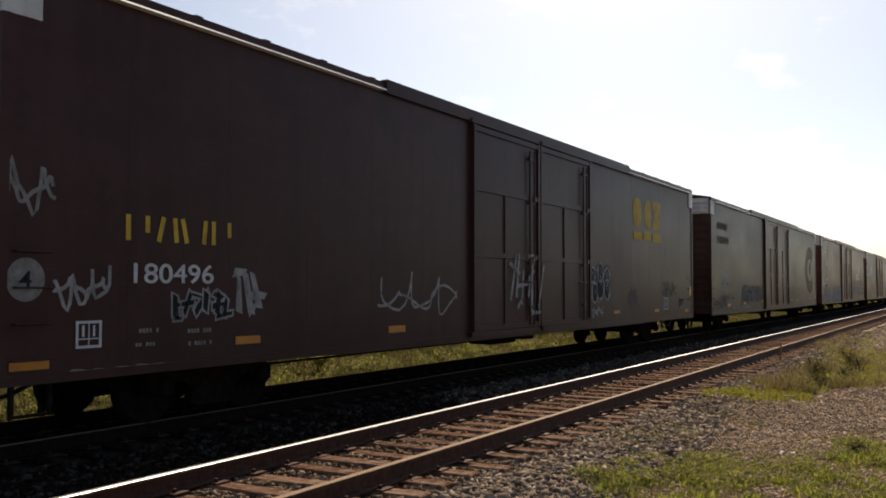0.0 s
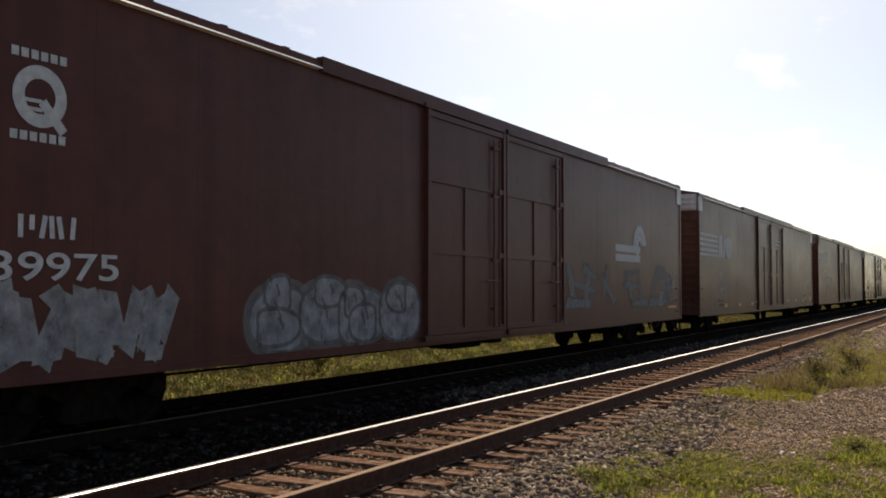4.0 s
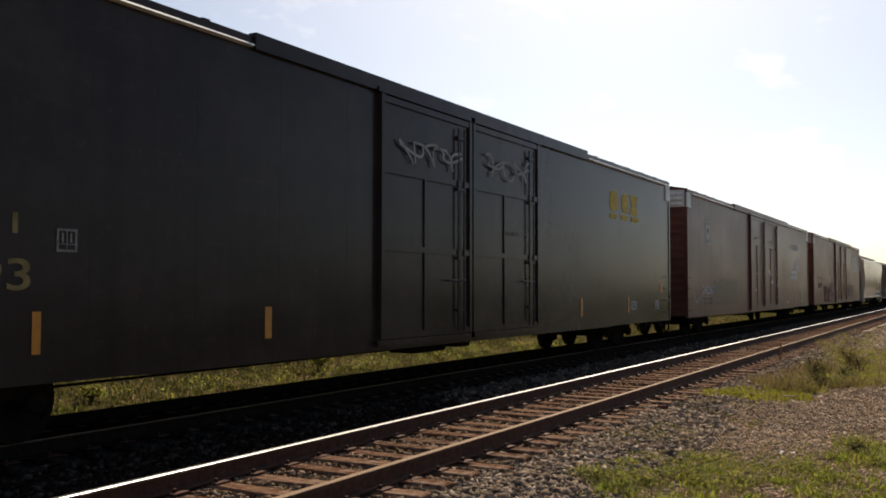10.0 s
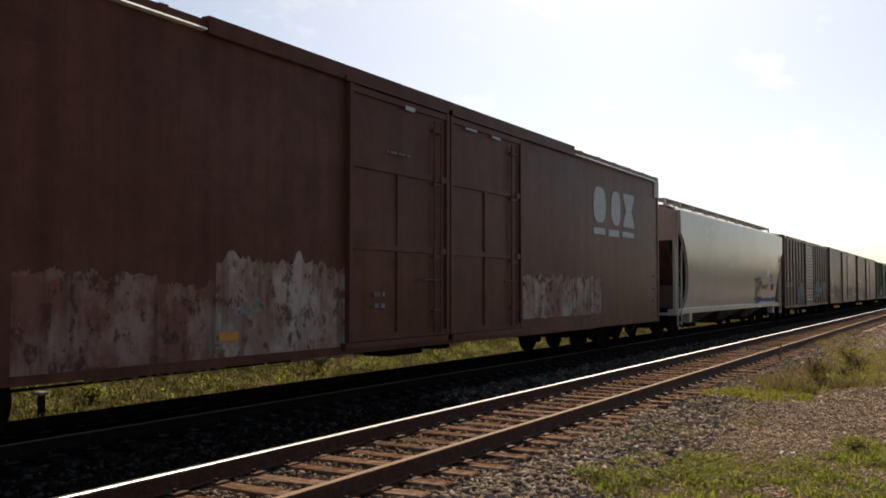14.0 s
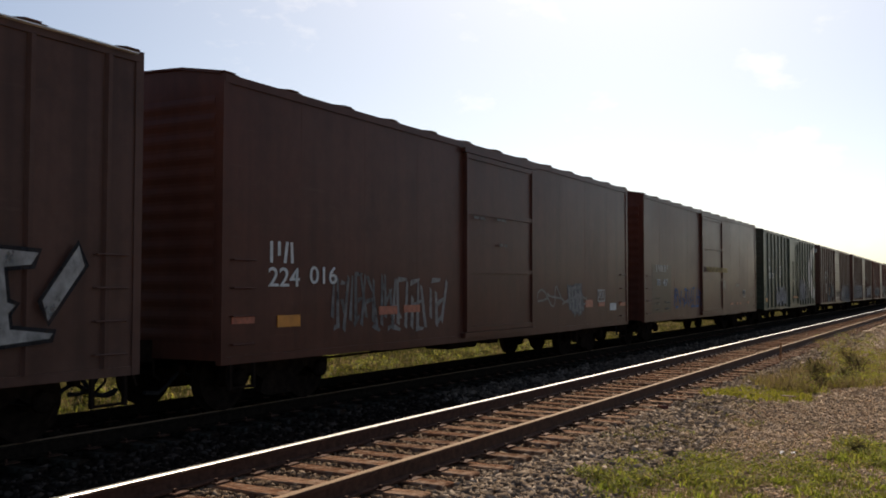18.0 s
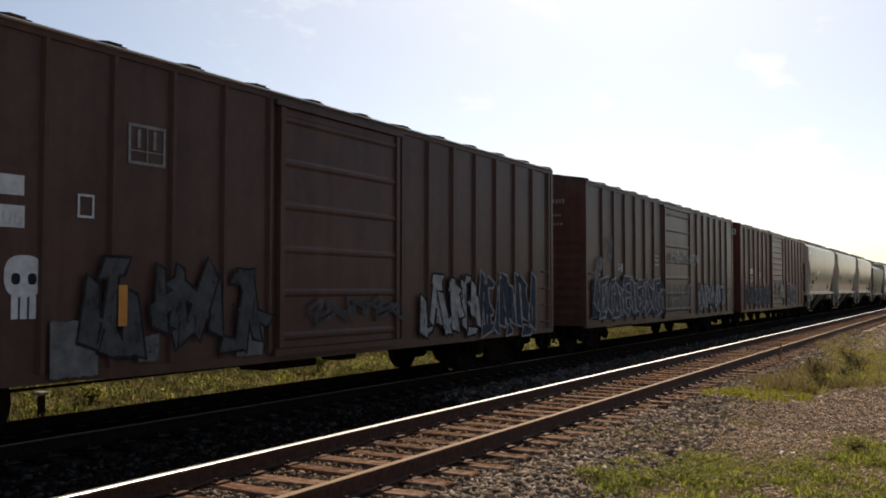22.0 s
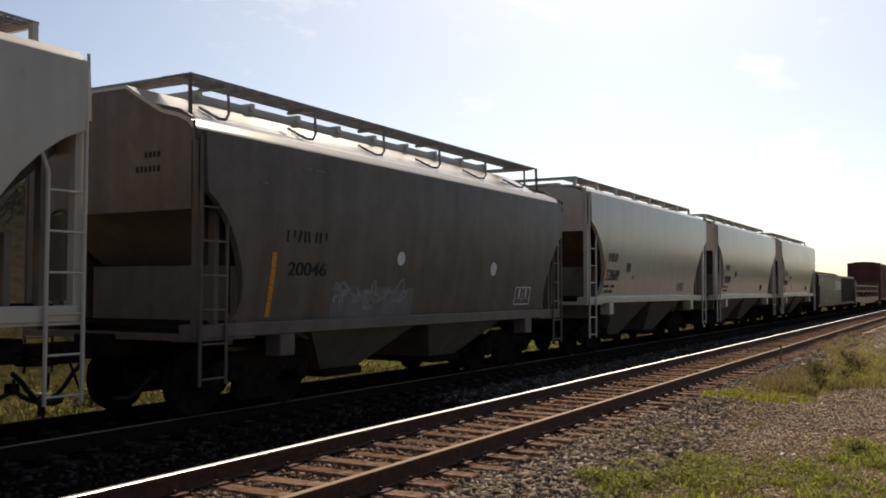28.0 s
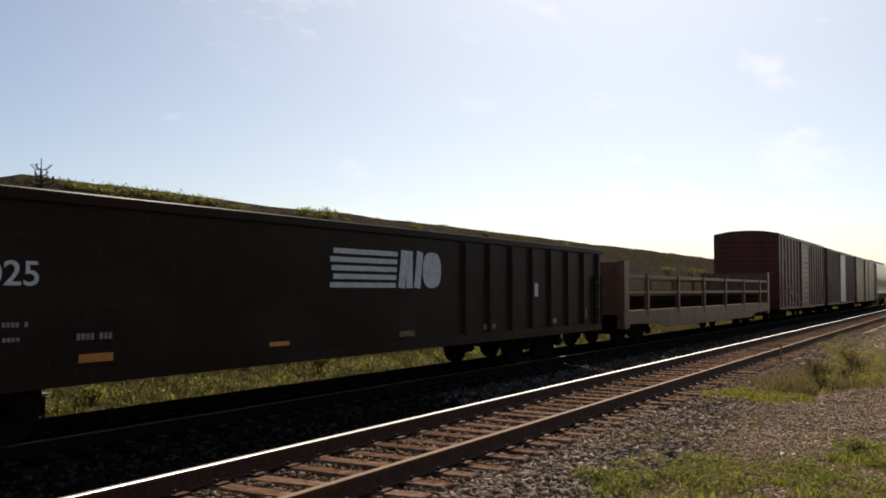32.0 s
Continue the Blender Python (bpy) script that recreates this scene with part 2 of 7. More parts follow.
FORB = pieces("broad_weed_leaves", [(0.24, 0.27, 0.035), (0.40, 0.38, 0.06), (0.12, 0.145, 0.022), (0.50, 0.42, 0.075), (0.28, 0.23, 0.07), (0.075, 0.09, 0.02), (0.30, 0.33, 0.045)], 0.6)
WEEDLEAF = pieces("weed_leaves", [(0.10, 0.095, 0.03), (0.15, 0.125, 0.045), (0.07, 0.075, 0.022), (0.17, 0.12, 0.055)], 0.75)
FIRGREEN = pieces("fir_needles", [(0.03, 0.055, 0.03), (0.045, 0.07, 0.035)], 0.7)
BARK = plain("weathered_bark", (0.12, 0.08, 0.05), 0.9)
PLASTIC = plain("white_plastic_litter", (0.8, 0.8, 0.8), 0.35, vary=0.05)



def see_through(m, share):
    """Thin leaves pass light on."""
    n, l = m.node_tree.nodes, m.node_tree.links
    b, out = n["Principled BSDF"], n["Material Output"]
    t, mix = n.new("ShaderNodeBsdfTranslucent"), n.new("ShaderNodeMixShader")
    mix.inputs[0].default_value = share
    l.new(b.inputs["Base Color"].links[0].from_socket, t.inputs["Color"])
    l.new(b.outputs[0], mix.inputs[1])
    l.new(t.outputs[0], mix.inputs[2])
    l.new(mix.outputs[0], out.inputs["Surface"])


for grassy in (BLADE, BRIGHTBLADE, DRYBLADE, VERGEBLADE, LEAF, WEEDLEAF, FORB):
    see_through(grassy, 0.65)


def ground_material():
    m, n, l, b = material("gravelly_earth", 0.95)
    g = n.new("ShaderNodeNewGeometry")
    sep = n.new("ShaderNodeSeparateXYZ")
    l.new(g.outputs["Position"], sep.inputs[0])

    def between(axis, a, z):
        r = n.new("ShaderNodeMapRange")
        r.inputs["From Min"].default_value, r.inputs["From Max"].default_value = a, z
        l.new(sep.outputs[axis], r.inputs["Value"])
        return r.outputs[0]

    fine = noise_of(n, l, 34, 8, rough=0.75)
    mid = noise_of(n, l, 1.1, 6, rough=0.65)
    stain = noise_of(n, l, 0.55, 5, rough=0.6)
    c = ramp(n, l, fine, [(0.3, (0.17, 0.125, 0.092)), (0.5, (0.37, 0.285, 0.22)), (0.68, (0.52, 0.42, 0.335))])
    c = mixed(n, l, ramp(n, l, stain, [(0.48, (0, 0, 0)), (0.62, (0.65,) * 3)]), c, (0.095, 0.058, 0.033))
    c = mixed(n, l, ramp(n, l, mid, [(0.52, (0, 0, 0)), (0.66, (0.6,) * 3)]), c, (0.13, 0.105, 0.03))
    # train's shadow put into the ground colour: deepest close by, paler farther along
    near_shade = ramp(n, l, fine, [(0.3, (0.009, 0.007, 0.0055)), (0.7, (0.03, 0.023, 0.018))])
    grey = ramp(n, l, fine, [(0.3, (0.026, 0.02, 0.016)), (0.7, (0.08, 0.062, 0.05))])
    c = mixed(n, l, between("Y", 6.5, 7.1), c, mixed(n, l, between("X", 12.0, 18.0), near_shade, grey))
    c = mixed(n, l, between("Y", 11.0, 11.5), c, ramp(n, l, fine, [(0.3, (0.09, 0.06, 0.035)), (0.7, (0.24, 0.175, 0.11))]))
    tuft = noise_of(n, l, 3.5, 9, rough=0.75)
    verge = ramp(n, l, tuft, [(0.36, (0.014, 0.013, 0.006)), (0.5, (0.06, 0.054, 0.018)), (0.62, (0.10, 0.08, 0.032)), (0.75, (0.15, 0.11, 0.065))])
    c = mixed(n, l, between("Y", 12.3, 13.4), c, verge)
    bank = ramp(n, l, noise_of(n, l, 2.2, 9, rough=0.75), [(0.3, (0.03, 0.024, 0.017)), (0.55, (0.07, 0.057, 0.04)), (0.75, (0.10, 0.08, 0.038))])
    c = mixed(n, l, between("Z", 0.6, 2.0), c, bank)
    # unseen ground behind the camera, made dark green to cut bounce onto the cars
    unseen_ground = ramp(n, l, tuft, [(0.36, (0.02, 0.026, 0.008)), (0.55, (0.05, 0.058, 0.018)), (0.75, (0.10, 0.09, 0.035))])
    c = mixed(n, l, between("Y", -0.4, -1.6), c, unseen_ground)
    l.new(c, b.inputs["Base Color"])
    bumped(n, l, b, mixed(n, l, 0.35, fine, tuft), 1.0, 0.05)
    return m


GROUND = ground_material()


# ---- builders ----
def part(name, bm, mat, parent=None, label="", smooth=False):
    """Links a bmesh as one mesh object under a thing or under a part."""
    me = bpy.data.meshes.new(name)
    bm.normal_update()
    bm.to_mesh(me)
    bm.free()
    return meshed(name, me, mat, parent, label, smooth)


def meshed(name, me, mat, parent=None, label="", smooth=False):
    if mat is not None and not me.materials:
        for one in (mat if isinstance(mat, tuple) else (mat,)):
            me.materials.append(one)
    if smooth:
        me.shade_smooth()
    ob = new(name, me)
    ob.parent = parent
    if label:
        ob["label"] = label
    return ob


def box(bm, x0, x1, y0, y1, z0, z1, bevel=0.0, index=0):
    vs = [bm.verts.new(v) for v in ((x0, y0, z0), (x1, y0, z0), (x1, y1, z0), (x0, y1, z0),
                                    (x0, y0, z1), (x1, y0, z1), (x1, y1, z1), (x0, y1, z1))]
    fs = [bm.faces.new([vs[i] for i in f]) for f in ((3, 2, 1, 0), (4, 5, 6, 7), (0, 1, 5, 4), (1, 2, 6, 5), (2, 3, 7, 6), (3, 0, 4, 7))]
    for f in fs:
        f.material_index = index
    if bevel:
        bmesh.ops.bevel(bm, geom=list({e for f in fs for e in f.edges}), offset=bevel, segments=1, affect="EDGES")
    return bm


def boxes(*rows, bevel=0.0):
    bm = bmesh.new()
    for r in rows:
        box(bm, *r, bevel=bevel)
    return bm


def prism(bm, outline, axis, a, b):
    """A solid with that outline, carried along an axis from a to b. Outline in the two other axes, in order."""
    def at(p, s):
        return {"x": (s, p[0], p[1]), "y": (p[0], s, p[1]), "z": (p[0], p[1], s)}[axis]
    lo = [bm.verts.new(at(p, a)) for p in outline]
    hi = [bm.verts.new(at(p, b)) for p in outline]
    k = len(outline)
    bm.faces.new(lo[::-1])
    bm.faces.new(hi)
    for i in range(k):
        bm.faces.new((lo[i], lo[(i + 1) % k], hi[(i + 1) % k], hi[i]))
    bmesh.ops.recalc_face_normals(bm, faces=bm.faces[:])
    return bm


def rod(bm, a, b, r, k=8):
    a, b = Vector(a), Vector(b)
    q = (b - a).to_track_quat("Z", "Y")
    rings = [[bm.verts.new(p + q @ Vector((r * math.cos(2 * math.pi * i / k), r * math.sin(2 * math.pi * i / k), 0))) for i in range(k)] for p in (a, b)]
    for i in range(k):
        bm.faces.new((rings[0][i], rings[0][(i + 1) % k], rings[1][(i + 1) % k], rings[1][i]))
    bm.faces.new(rings[0][::-1])
    bm.faces.new(rings[1])
    return bm


def tube(bm, pts, r, k=7):
    """A round bar bent through the points, in one piece."""
    pts = [Vector(p) for p in pts]
    rings, across = [], None
    for i, p in enumerate(pts):
        d = (pts[min(i + 1, len(pts) - 1)] - pts[max(i - 1, 0)]).normalized()
        if across is None:
            across = d.orthogonal().normalized()
        across = (across - d * across.dot(d)).normalized()
        up = d.cross(across)
        rings.append([bm.verts.new(p + r * (across * math.cos(2 * math.pi * j / k) + up * math.sin(2 * math.pi * j / k))) for j in range(k)])
    for a, b in zip(rings, rings[1:]):
        for j in range(k):
            bm.faces.new((a[j], a[(j + 1) % k], b[(j + 1) % k], b[j]))
    bm.faces.new(list(reversed(rings[0])))
    bm.faces.new(rings[-1])
    return bm


def lathe(bm, profile, axis_at, k=24):
    """Rings round a y axis at axis_at; profile of (radius, y)."""
    cx, cz = axis_at
    rings = []
    for r, y in profile:
        rings.append([bm.verts.new((cx + r * math.cos(2 * math.pi * i / k), y, cz + r * math.sin(2 * math.pi * i / k))) for i in range(k)])
    for p, q in zip(rings, rings[1:]):
        for i in range(k):
            bm.faces.new((p[i], p[(i + 1) % k], q[(i + 1) % k], q[i]))
    bm.faces.new(rings[0][::-1])
    bm.faces.new(rings[-1])
    bmesh.ops.recalc_face_normals(bm, faces=bm.faces[:])
    return bm


def empty(name, label="", category="", group="", kind=""):
    return tagged(new(name), label, category, group, kind)


# ---- ground, tracks ----
Y_NEAR, Y_TRAIN = 5.608, 9.714      # the centre lines of the two tracks
GAUGE = 0.755


def ground_height(x, y):
    wob = 0.05 * noise.noise((x * 0.35, y * 0.35, 3)) + 0.02 * noise.noise((x * 1.7, y * 1.7, 8))
    if abs(x) > 400 or y > 200 or y < -60:
        wob = 0
    if y < 4.0:
        z = -0.42 + 0.20 * max(0.0, min(1.0, (y - 2.6) / 1.4))
    elif y < 11.2:
        gap = max(0.0, 1 - abs(y - 7.66) / 0.75)
        z = -0.25 - 0.08 * gap
        wob *= 0.25
    else:
        z = -0.225 - 0.35 * max(0.0, min(1.0, (y - 11.2) / 1.2))
    bank = max(0.0, min(1.0, (y - 17.2) / 6.6)) * max(0.0, min(1.0, (x - 9.0) / 8.0)) * max(0.0, min(1.0, (260 - x) / 60))
    if bank > 0:
        bank *= max(0.0, min(1.0, (60 - y) / 30))
        z += 5.52 * bank ** 0.8 * (1 + 0.012 * noise.noise((x * 0.2, y * 0.2, 1)))
        wob *= 1.2
    return z + wob


def lay_ground():
    xs = [-3000, -800, -200, -60, -20, -8] + [i * 0.4 for i in range(-5, 100)] + [40 + i * 1.5 for i in range(75)] + [170, 200, 240, 300, 500, 1000, 3000]
    ys = [-3000, -800, -200, -60, -20, -8, -4] + [i * 0.25 for i in range(-8, 64)] + [16 + i * 0.6 for i in range(20)] + [30, 36, 45, 60, 90, 200, 600, 1500, 3000]
    verts = [(x, y, ground_height(x, y)) for y in ys for x in xs]
    k = len(xs)
    faces = [(j * k + i, j * k + i + 1, (j + 1) * k + i + 1, (j + 1) * k + i) for j in range(len(ys) - 1) for i in range(k - 1)]
    me = bpy.data.meshes.new("ground")
    me.from_pydata(verts, [], faces)
    tagged(meshed("ground", me, GROUND, None, smooth=True), "gravelly earth with weeds beside the railway tracks", "ground", kind="structure")


lay_ground()


def rail_profile(y):
    return [(y - 0.07, -0.175), (y + 0.07, -0.175), (y + 0.07, -0.16), (y + 0.012, -0.145), (y + 0.012, -0.05), (y + 0.036, -0.04),
            (y + 0.036, -0.006), (y + 0.028, 0.0), (y - 0.028, 0.0), (y - 0.036, -0.006), (y - 0.036, -0.04), (y - 0.012, -0.05),
            (y - 0.012, -0.145), (y - 0.07, -0.16)]


def lay_track(name, yc, label, x0, x1, timber):
    track = empty(name, label, "railway track", kind="structure")
    for side in (-1, 1):
        bm = bmesh.new()
        prism(bm, rail_profile(yc + side * GAUGE), "x", -60, 700)
        for f in bm.faces:
            f.material_index = 1 if f.normal.z > 0.5 and f.calc_center_median().z > -0.02 else 0
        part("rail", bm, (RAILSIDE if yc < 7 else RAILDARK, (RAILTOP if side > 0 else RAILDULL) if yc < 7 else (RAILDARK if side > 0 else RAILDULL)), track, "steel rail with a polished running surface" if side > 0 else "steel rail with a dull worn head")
    rnd = random.Random(int(yc * 10))
    shapes = []
    for v in range(6):
        bm = bmesh.new()
        box(bm, -0.115, 0.115, -1.3, 1.3, -0.16, 0.0, 0.012)
        for vert in bm.verts:
            vert.co += Vector((noise.noise((vert.co.y * 2, v, 0)) * 0.02, 0, noise.noise((vert.co.y * 3, v, 5)) * 0.008))
        me = bpy.data.meshes.new("tie")
        bm.to_mesh(me)
        bm.free()
        shapes.append(me)
    x, plates = x0, bmesh.new()
    while x < x1:
        ob = meshed("tie", rnd.choice(shapes), timber, track)
        ob.matrix_basis = pose(x + rnd.uniform(-0.03, 0.03), yc + rnd.uniform(-0.07, 0.07), -0.176 - rnd.uniform(0, 0.026), rnd.uniform(-0.5, 0.5), 0, rnd.uniform(-2.4, 2.4))
        if x < 45:
            for side in (-1, 1):
                y = yc + side * GAUGE
                box(plates, x - 0.09, x + 0.09, y - 0.16, y + 0.16, -0.182, -0.168)
                for d in (-0.095, 0.095):
                    box(plates, x - 0.045, x - 0.02, y + d - 0.015, y + d + 0.015, -0.17, -0.135)
        x += 0.53
    part("tie_plates", plates, RAILSIDE, track)["kind"] = "stuff"
    return track


lay_track("near_track", Y_NEAR, "empty main track with worn rails on split timber ties", 3.0, 118.0, TIE)
lay_track("far_track", Y_TRAIN, "ballasted track under the passing freight train", 0.5, 118.0, TIESHADE)

# ---- the train ----
# Distance gone by the train at each time.
GONE = [(0.0, 0.0), (2.0, 29.2), (4.0, 58.39), (6.0, 87.49), (8.0, 116.43), (10.0, 145.23), (12.0, 173.98), (14.0, 202.46), (16.0, 230.95),
        (18.0, 259.73), (20.0, 288.76), (22.0, 317.92), (24.0, 346.94), (26.0, 375.97), (28.0, 405.05), (30.0, 434.02), (32.0, 462.49)]
CARS = []      # (car, the place of its middle in the train)
SHARED = {}
WHEELS = []    # (wheelset, car, its place on the car)


def shared(key, make):
    if key not in SHARED:
        bm = make()
        me = bpy.data.meshes.new(key)
        bm.normal_update()
        bm.to_mesh(me)
        bm.free()
        SHARED[key] = me
    return SHARED[key]


def side_frame_mesh():
    bm = bmesh.new()
    prism(bm, [(-1.12, 0.62), (-0.95, 0.64), (-0.45, 0.82), (0.45, 0.82), (0.95, 0.64), (1.12, 0.62), (1.12, 0.40), (0.88, 0.38), (0.62, 0.52),
               (0.36, 0.40), (0.42, 0.22), (0.30, 0.16), (-0.30, 0.16), (-0.42, 0.22), (-0.36, 0.40), (-0.62, 0.52), (-0.88, 0.38), (-1.12, 0.40)], "y", -0.07, 0.07)
    for x in (-0.89, 0.89):
        lathe(bm, [(0.10, -0.16), (0.125, -0.12), (0.125, -0.06)], (x, 0.455), 12)
    return bm


def wheelset_mesh():
    bm = bmesh.new()
    half = [(0.09, -0.10), (0.13, -0.02), (0.33, -0.01), (0.37, -0.055), (0.455, -0.05), (0.46, 0.06), (0.485, 0.07), (0.485, 0.09), (0.37, 0.085), (0.3, 0.04), (0.1, 0.06)]
    prof = [(r, -0.755 + d) for r, d in half] + [(0.085, -0.55), (0.085, 0.55)] + [(r, 0.755 - d) for r, d in reversed(half)]
    lathe(bm, prof, (0, 0), 28)
    for side in (-1, 1):      # end cap bolts
        for k in range(3):
            a = k * 2.094
            box(bm, 0.06 * math.cos(a) - 0.015, 0.06 * math.cos(a) + 0.015, *sorted((side * 0.86, side * 0.875)), 0.06 * math.sin(a) - 0.015, 0.06 * math.sin(a) + 0.015)
    return bm


def spring_mesh():
    bm = bmesh.new()
    for dx in (-0.18, 0.0, 0.18):
        pts = [(dx + 0.065 * math.cos(a), 0.065 * math.sin(a), 0.2 + 0.22 * a / (2 * math.pi * 4)) for a in [i * math.pi / 3 for i in range(25)]]
        tube(bm, pts, 0.016, 5)
    return bm


def add_truck(car, x):
    bm = boxes((-0.22, 0.22, -0.95, 0.95, 0.42, 0.70), (-0.1, 0.1, -0.3, 0.3, 0.70, 0.9))
    me = shared("truck", lambda: bm)
    truck = meshed("truck", me, IRON, car, "grimy cast steel truck with two wheelsets")
    truck.location = (x, 0, 0)
    for side in (-1, 1):
        fr = meshed("side_frame", shared("side_frame", side_frame_mesh), IRON, truck)
        fr.matrix_basis = pose(0, side * 0.98, 0, 0, 0, 0 if side < 0 else 180)
        sp = meshed("spring", shared("spring", spring_mesh), IRON, truck)
        sp.location = (0, side * 0.98, 0)
    for ax in (-0.89, 0.89):
        w = meshed("wheelset", shared("wheelset", wheelset_mesh), IRON, truck)
        w.location = (ax, 0, 0.455)
        WHEELS.append((w, car, x + ax))


def coupler_mesh():
    bm = boxes((-0.75, 0.0, -0.09, 0.09, 0.80, 0.98), (0.0, 0.30, -0.17, 0.12, 0.76, 1.02), (0.30, 0.42, -0.17, -0.03, 0.76, 1.02), bevel=0.02)
    return bm


def hose_mesh():
    bm = bmesh.new()
    pts = [(0.0, -0.25, 0.72), (0.12, -0.27, 0.60), (0.24, -0.28, 0.44), (0.40, -0.24, 0.34), (0.58, -0.20, 0.31), (0.72, -0.18, 0.33)]
    return tube(bm, pts, 0.03)


def air_line_mesh():
    """A sagging air line along the end of the underframe."""
    sags = [(-1.9, -0.75, 0.66), (-1.5, -0.78, 0.50), (-1.1, -0.76, 0.42), (-0.7, -0.72, 0.50), (-0.45, -0.66, 0.58), (-0.15, -0.55, 0.44), (0.15, -0.42, 0.36), (0.45, -0.32, 0.40)]
    return tube(bmesh.new(), sags, 0.026, 6)


def safety_chain_mesh():
    return tube(bmesh.new(), [(-0.45, -0.66, 0.70), (-0.38, -0.7, 0.50), (-0.2, -0.72, 0.46), (-0.05, -0.7, 0.56), (0.0, -0.66, 0.74)], 0.017, 5)


def cock_mesh():
    return boxes((-0.52, -0.40, -0.72, -0.60, 0.54, 0.66), bevel=0.015)


def add_coupling(car, half, reach=0.95):
    for side in (-1, 1):
        line = meshed("air_line", shared("air_line", air_line_mesh), HOSE, car, "sagging black air line")
        line.matrix_basis = pose(side * (half + reach - 0.6), -0.1 if side > 0 else -1.3, 0, 0, 0, 0 if side > 0 else 180)
        meshed("safety_chain", shared("safety_chain", safety_chain_mesh), IRON, line, "slack chain loop")
        meshed("cut_out_cock", shared("cut_out_cock", cock_mesh), IRON, line)
        c = meshed("coupler", shared("coupler", coupler_mesh), IRON, car, "rusty knuckle coupler")
        c.matrix_basis = pose(side * (half + reach - 0.42), 0, 0, 0, 0, 0 if side > 0 else 180)
        h = meshed("brake_hose", shared("brake_hose", hose_mesh), HOSE, car, "black rubber air hose")
        h.matrix_basis = pose(side * (half + reach - 0.7), 0, 0, 0, 0, 0 if side > 0 else 180)
        cut = meshed("uncoupling_rod", shared("uncoupling_rod", lambda: tube(bmesh.new(), [(0, 0, 0.95), (0.06, -0.5, 0.92), (0.02, -1.2, 0.88), (0.0, -1.42, 0.55)], 0.016)), IRON, car)
        cut.matrix_basis = pose(side * (half + 0.12), 0, 0, 0, 0, 0 if side > 0 else 180)


def ladder_bm(x, y, z0, z1, rungs, w=0.42):
    bm = bmesh.new()
    for dx in (0, w):
        box(bm, x + dx - 0.012, x + dx + 0.012, y - 0.07, y, z0, z1)
    for i in range(rungs):
        z = z0 + (i + 0.5) * (z1 - z0) / rungs
        rod(bm, (x, y - 0.06, z), (x + w, y - 0.06, z), 0.012, 6)
    return bm


# ---- paint marks on a car's side; x from the car's middle, z over the rail ----
DOORS = {}      # side wall: the spans of its doors
POSTED = set()  # side walls with outside posts


def face(side, x0, x1, y):
    """The plane to paint on: a door stands proud of the wall."""
    mid = (x0 + x1) / 2
    return y - 0.092 if any(a - 0.05 < mid < b + 0.05 for a, b in DOORS.get(side.name, ())) else y


def text_mesh(txt, h, wide=None):
    key = "text_%s_%s_%s" % (txt, h, wide)
    if key not in SHARED:
        cu = bpy.data.curves.new("lettering", "FONT")
        cu.body, cu.size, cu.extrude, cu.offset = txt, 1.0, 0.004, 0.008
        ob = bpy.data.objects.new("lettering", cu)
        me = bpy.data.meshes.new_from_object(ob)
        bpy.data.objects.remove(ob)
        co = np.array([v.co for v in me.vertices])
        lo, hi = co.min(0), co.max(0)
        sz = h / (hi[1] - lo[1])
        sx = sz if wide is None else wide / (hi[0] - lo[0])
        for v in me.vertices:
            v.co = ((v.co.x - lo[0]) * sx, -v.co.z, (v.co.y - lo[1]) * sz)
        SHARED[key] = me
    return SHARED[key]


def put_text(side, txt, x, z, h, mat, y, wide=None, name="lettering"):
    me = text_mesh(txt, h, wide)
    if not me.materials:
        me.materials.append(mat)
    elif me.materials[0] != mat:
        me = me.copy()
        me.materials.clear()
        me.materials.append(mat)
    ob = new(name, me)
    ob.parent = side
    ob.location = (x, face(side, x, x + (wide or h), y) - 0.008, z)
    return ob


def put_rects(side, name, rows, mat, y, label=""):
    """Thin painted bars and plates: rows of x0, x1, z0, z1."""
    bm = bmesh.new()
    y = face(side, rows[0][0], rows[0][1], y) if rows else y
    for x0, x1, z0, z1 in rows:
        if name == "patch":
            box(bm, x0, x1, y - 0.003, y - 0.001, z0, z1)
        elif name == "data_stencil":      # small unreadable writing: a row of short bars
            step = max(0.05, (z1 - z0) * 0.85)
            for i in range(max(1, int((x1 - x0) / step))):
                if (i * 7 + int(z0 * 100)) % 5:
                    box(bm, x0 + i * step, x0 + (i + 0.68) * step, y - 0.012, y - 0.004, z0, z1)
        else:
            box(bm, x0, x1, y - 0.012, y - 0.004, z0, z1)
    ob = part(name, bm, mat, side, label)
    if name in ("data_stencil", "stencil_box"):
        ob["kind"] = "stuff"
    return ob


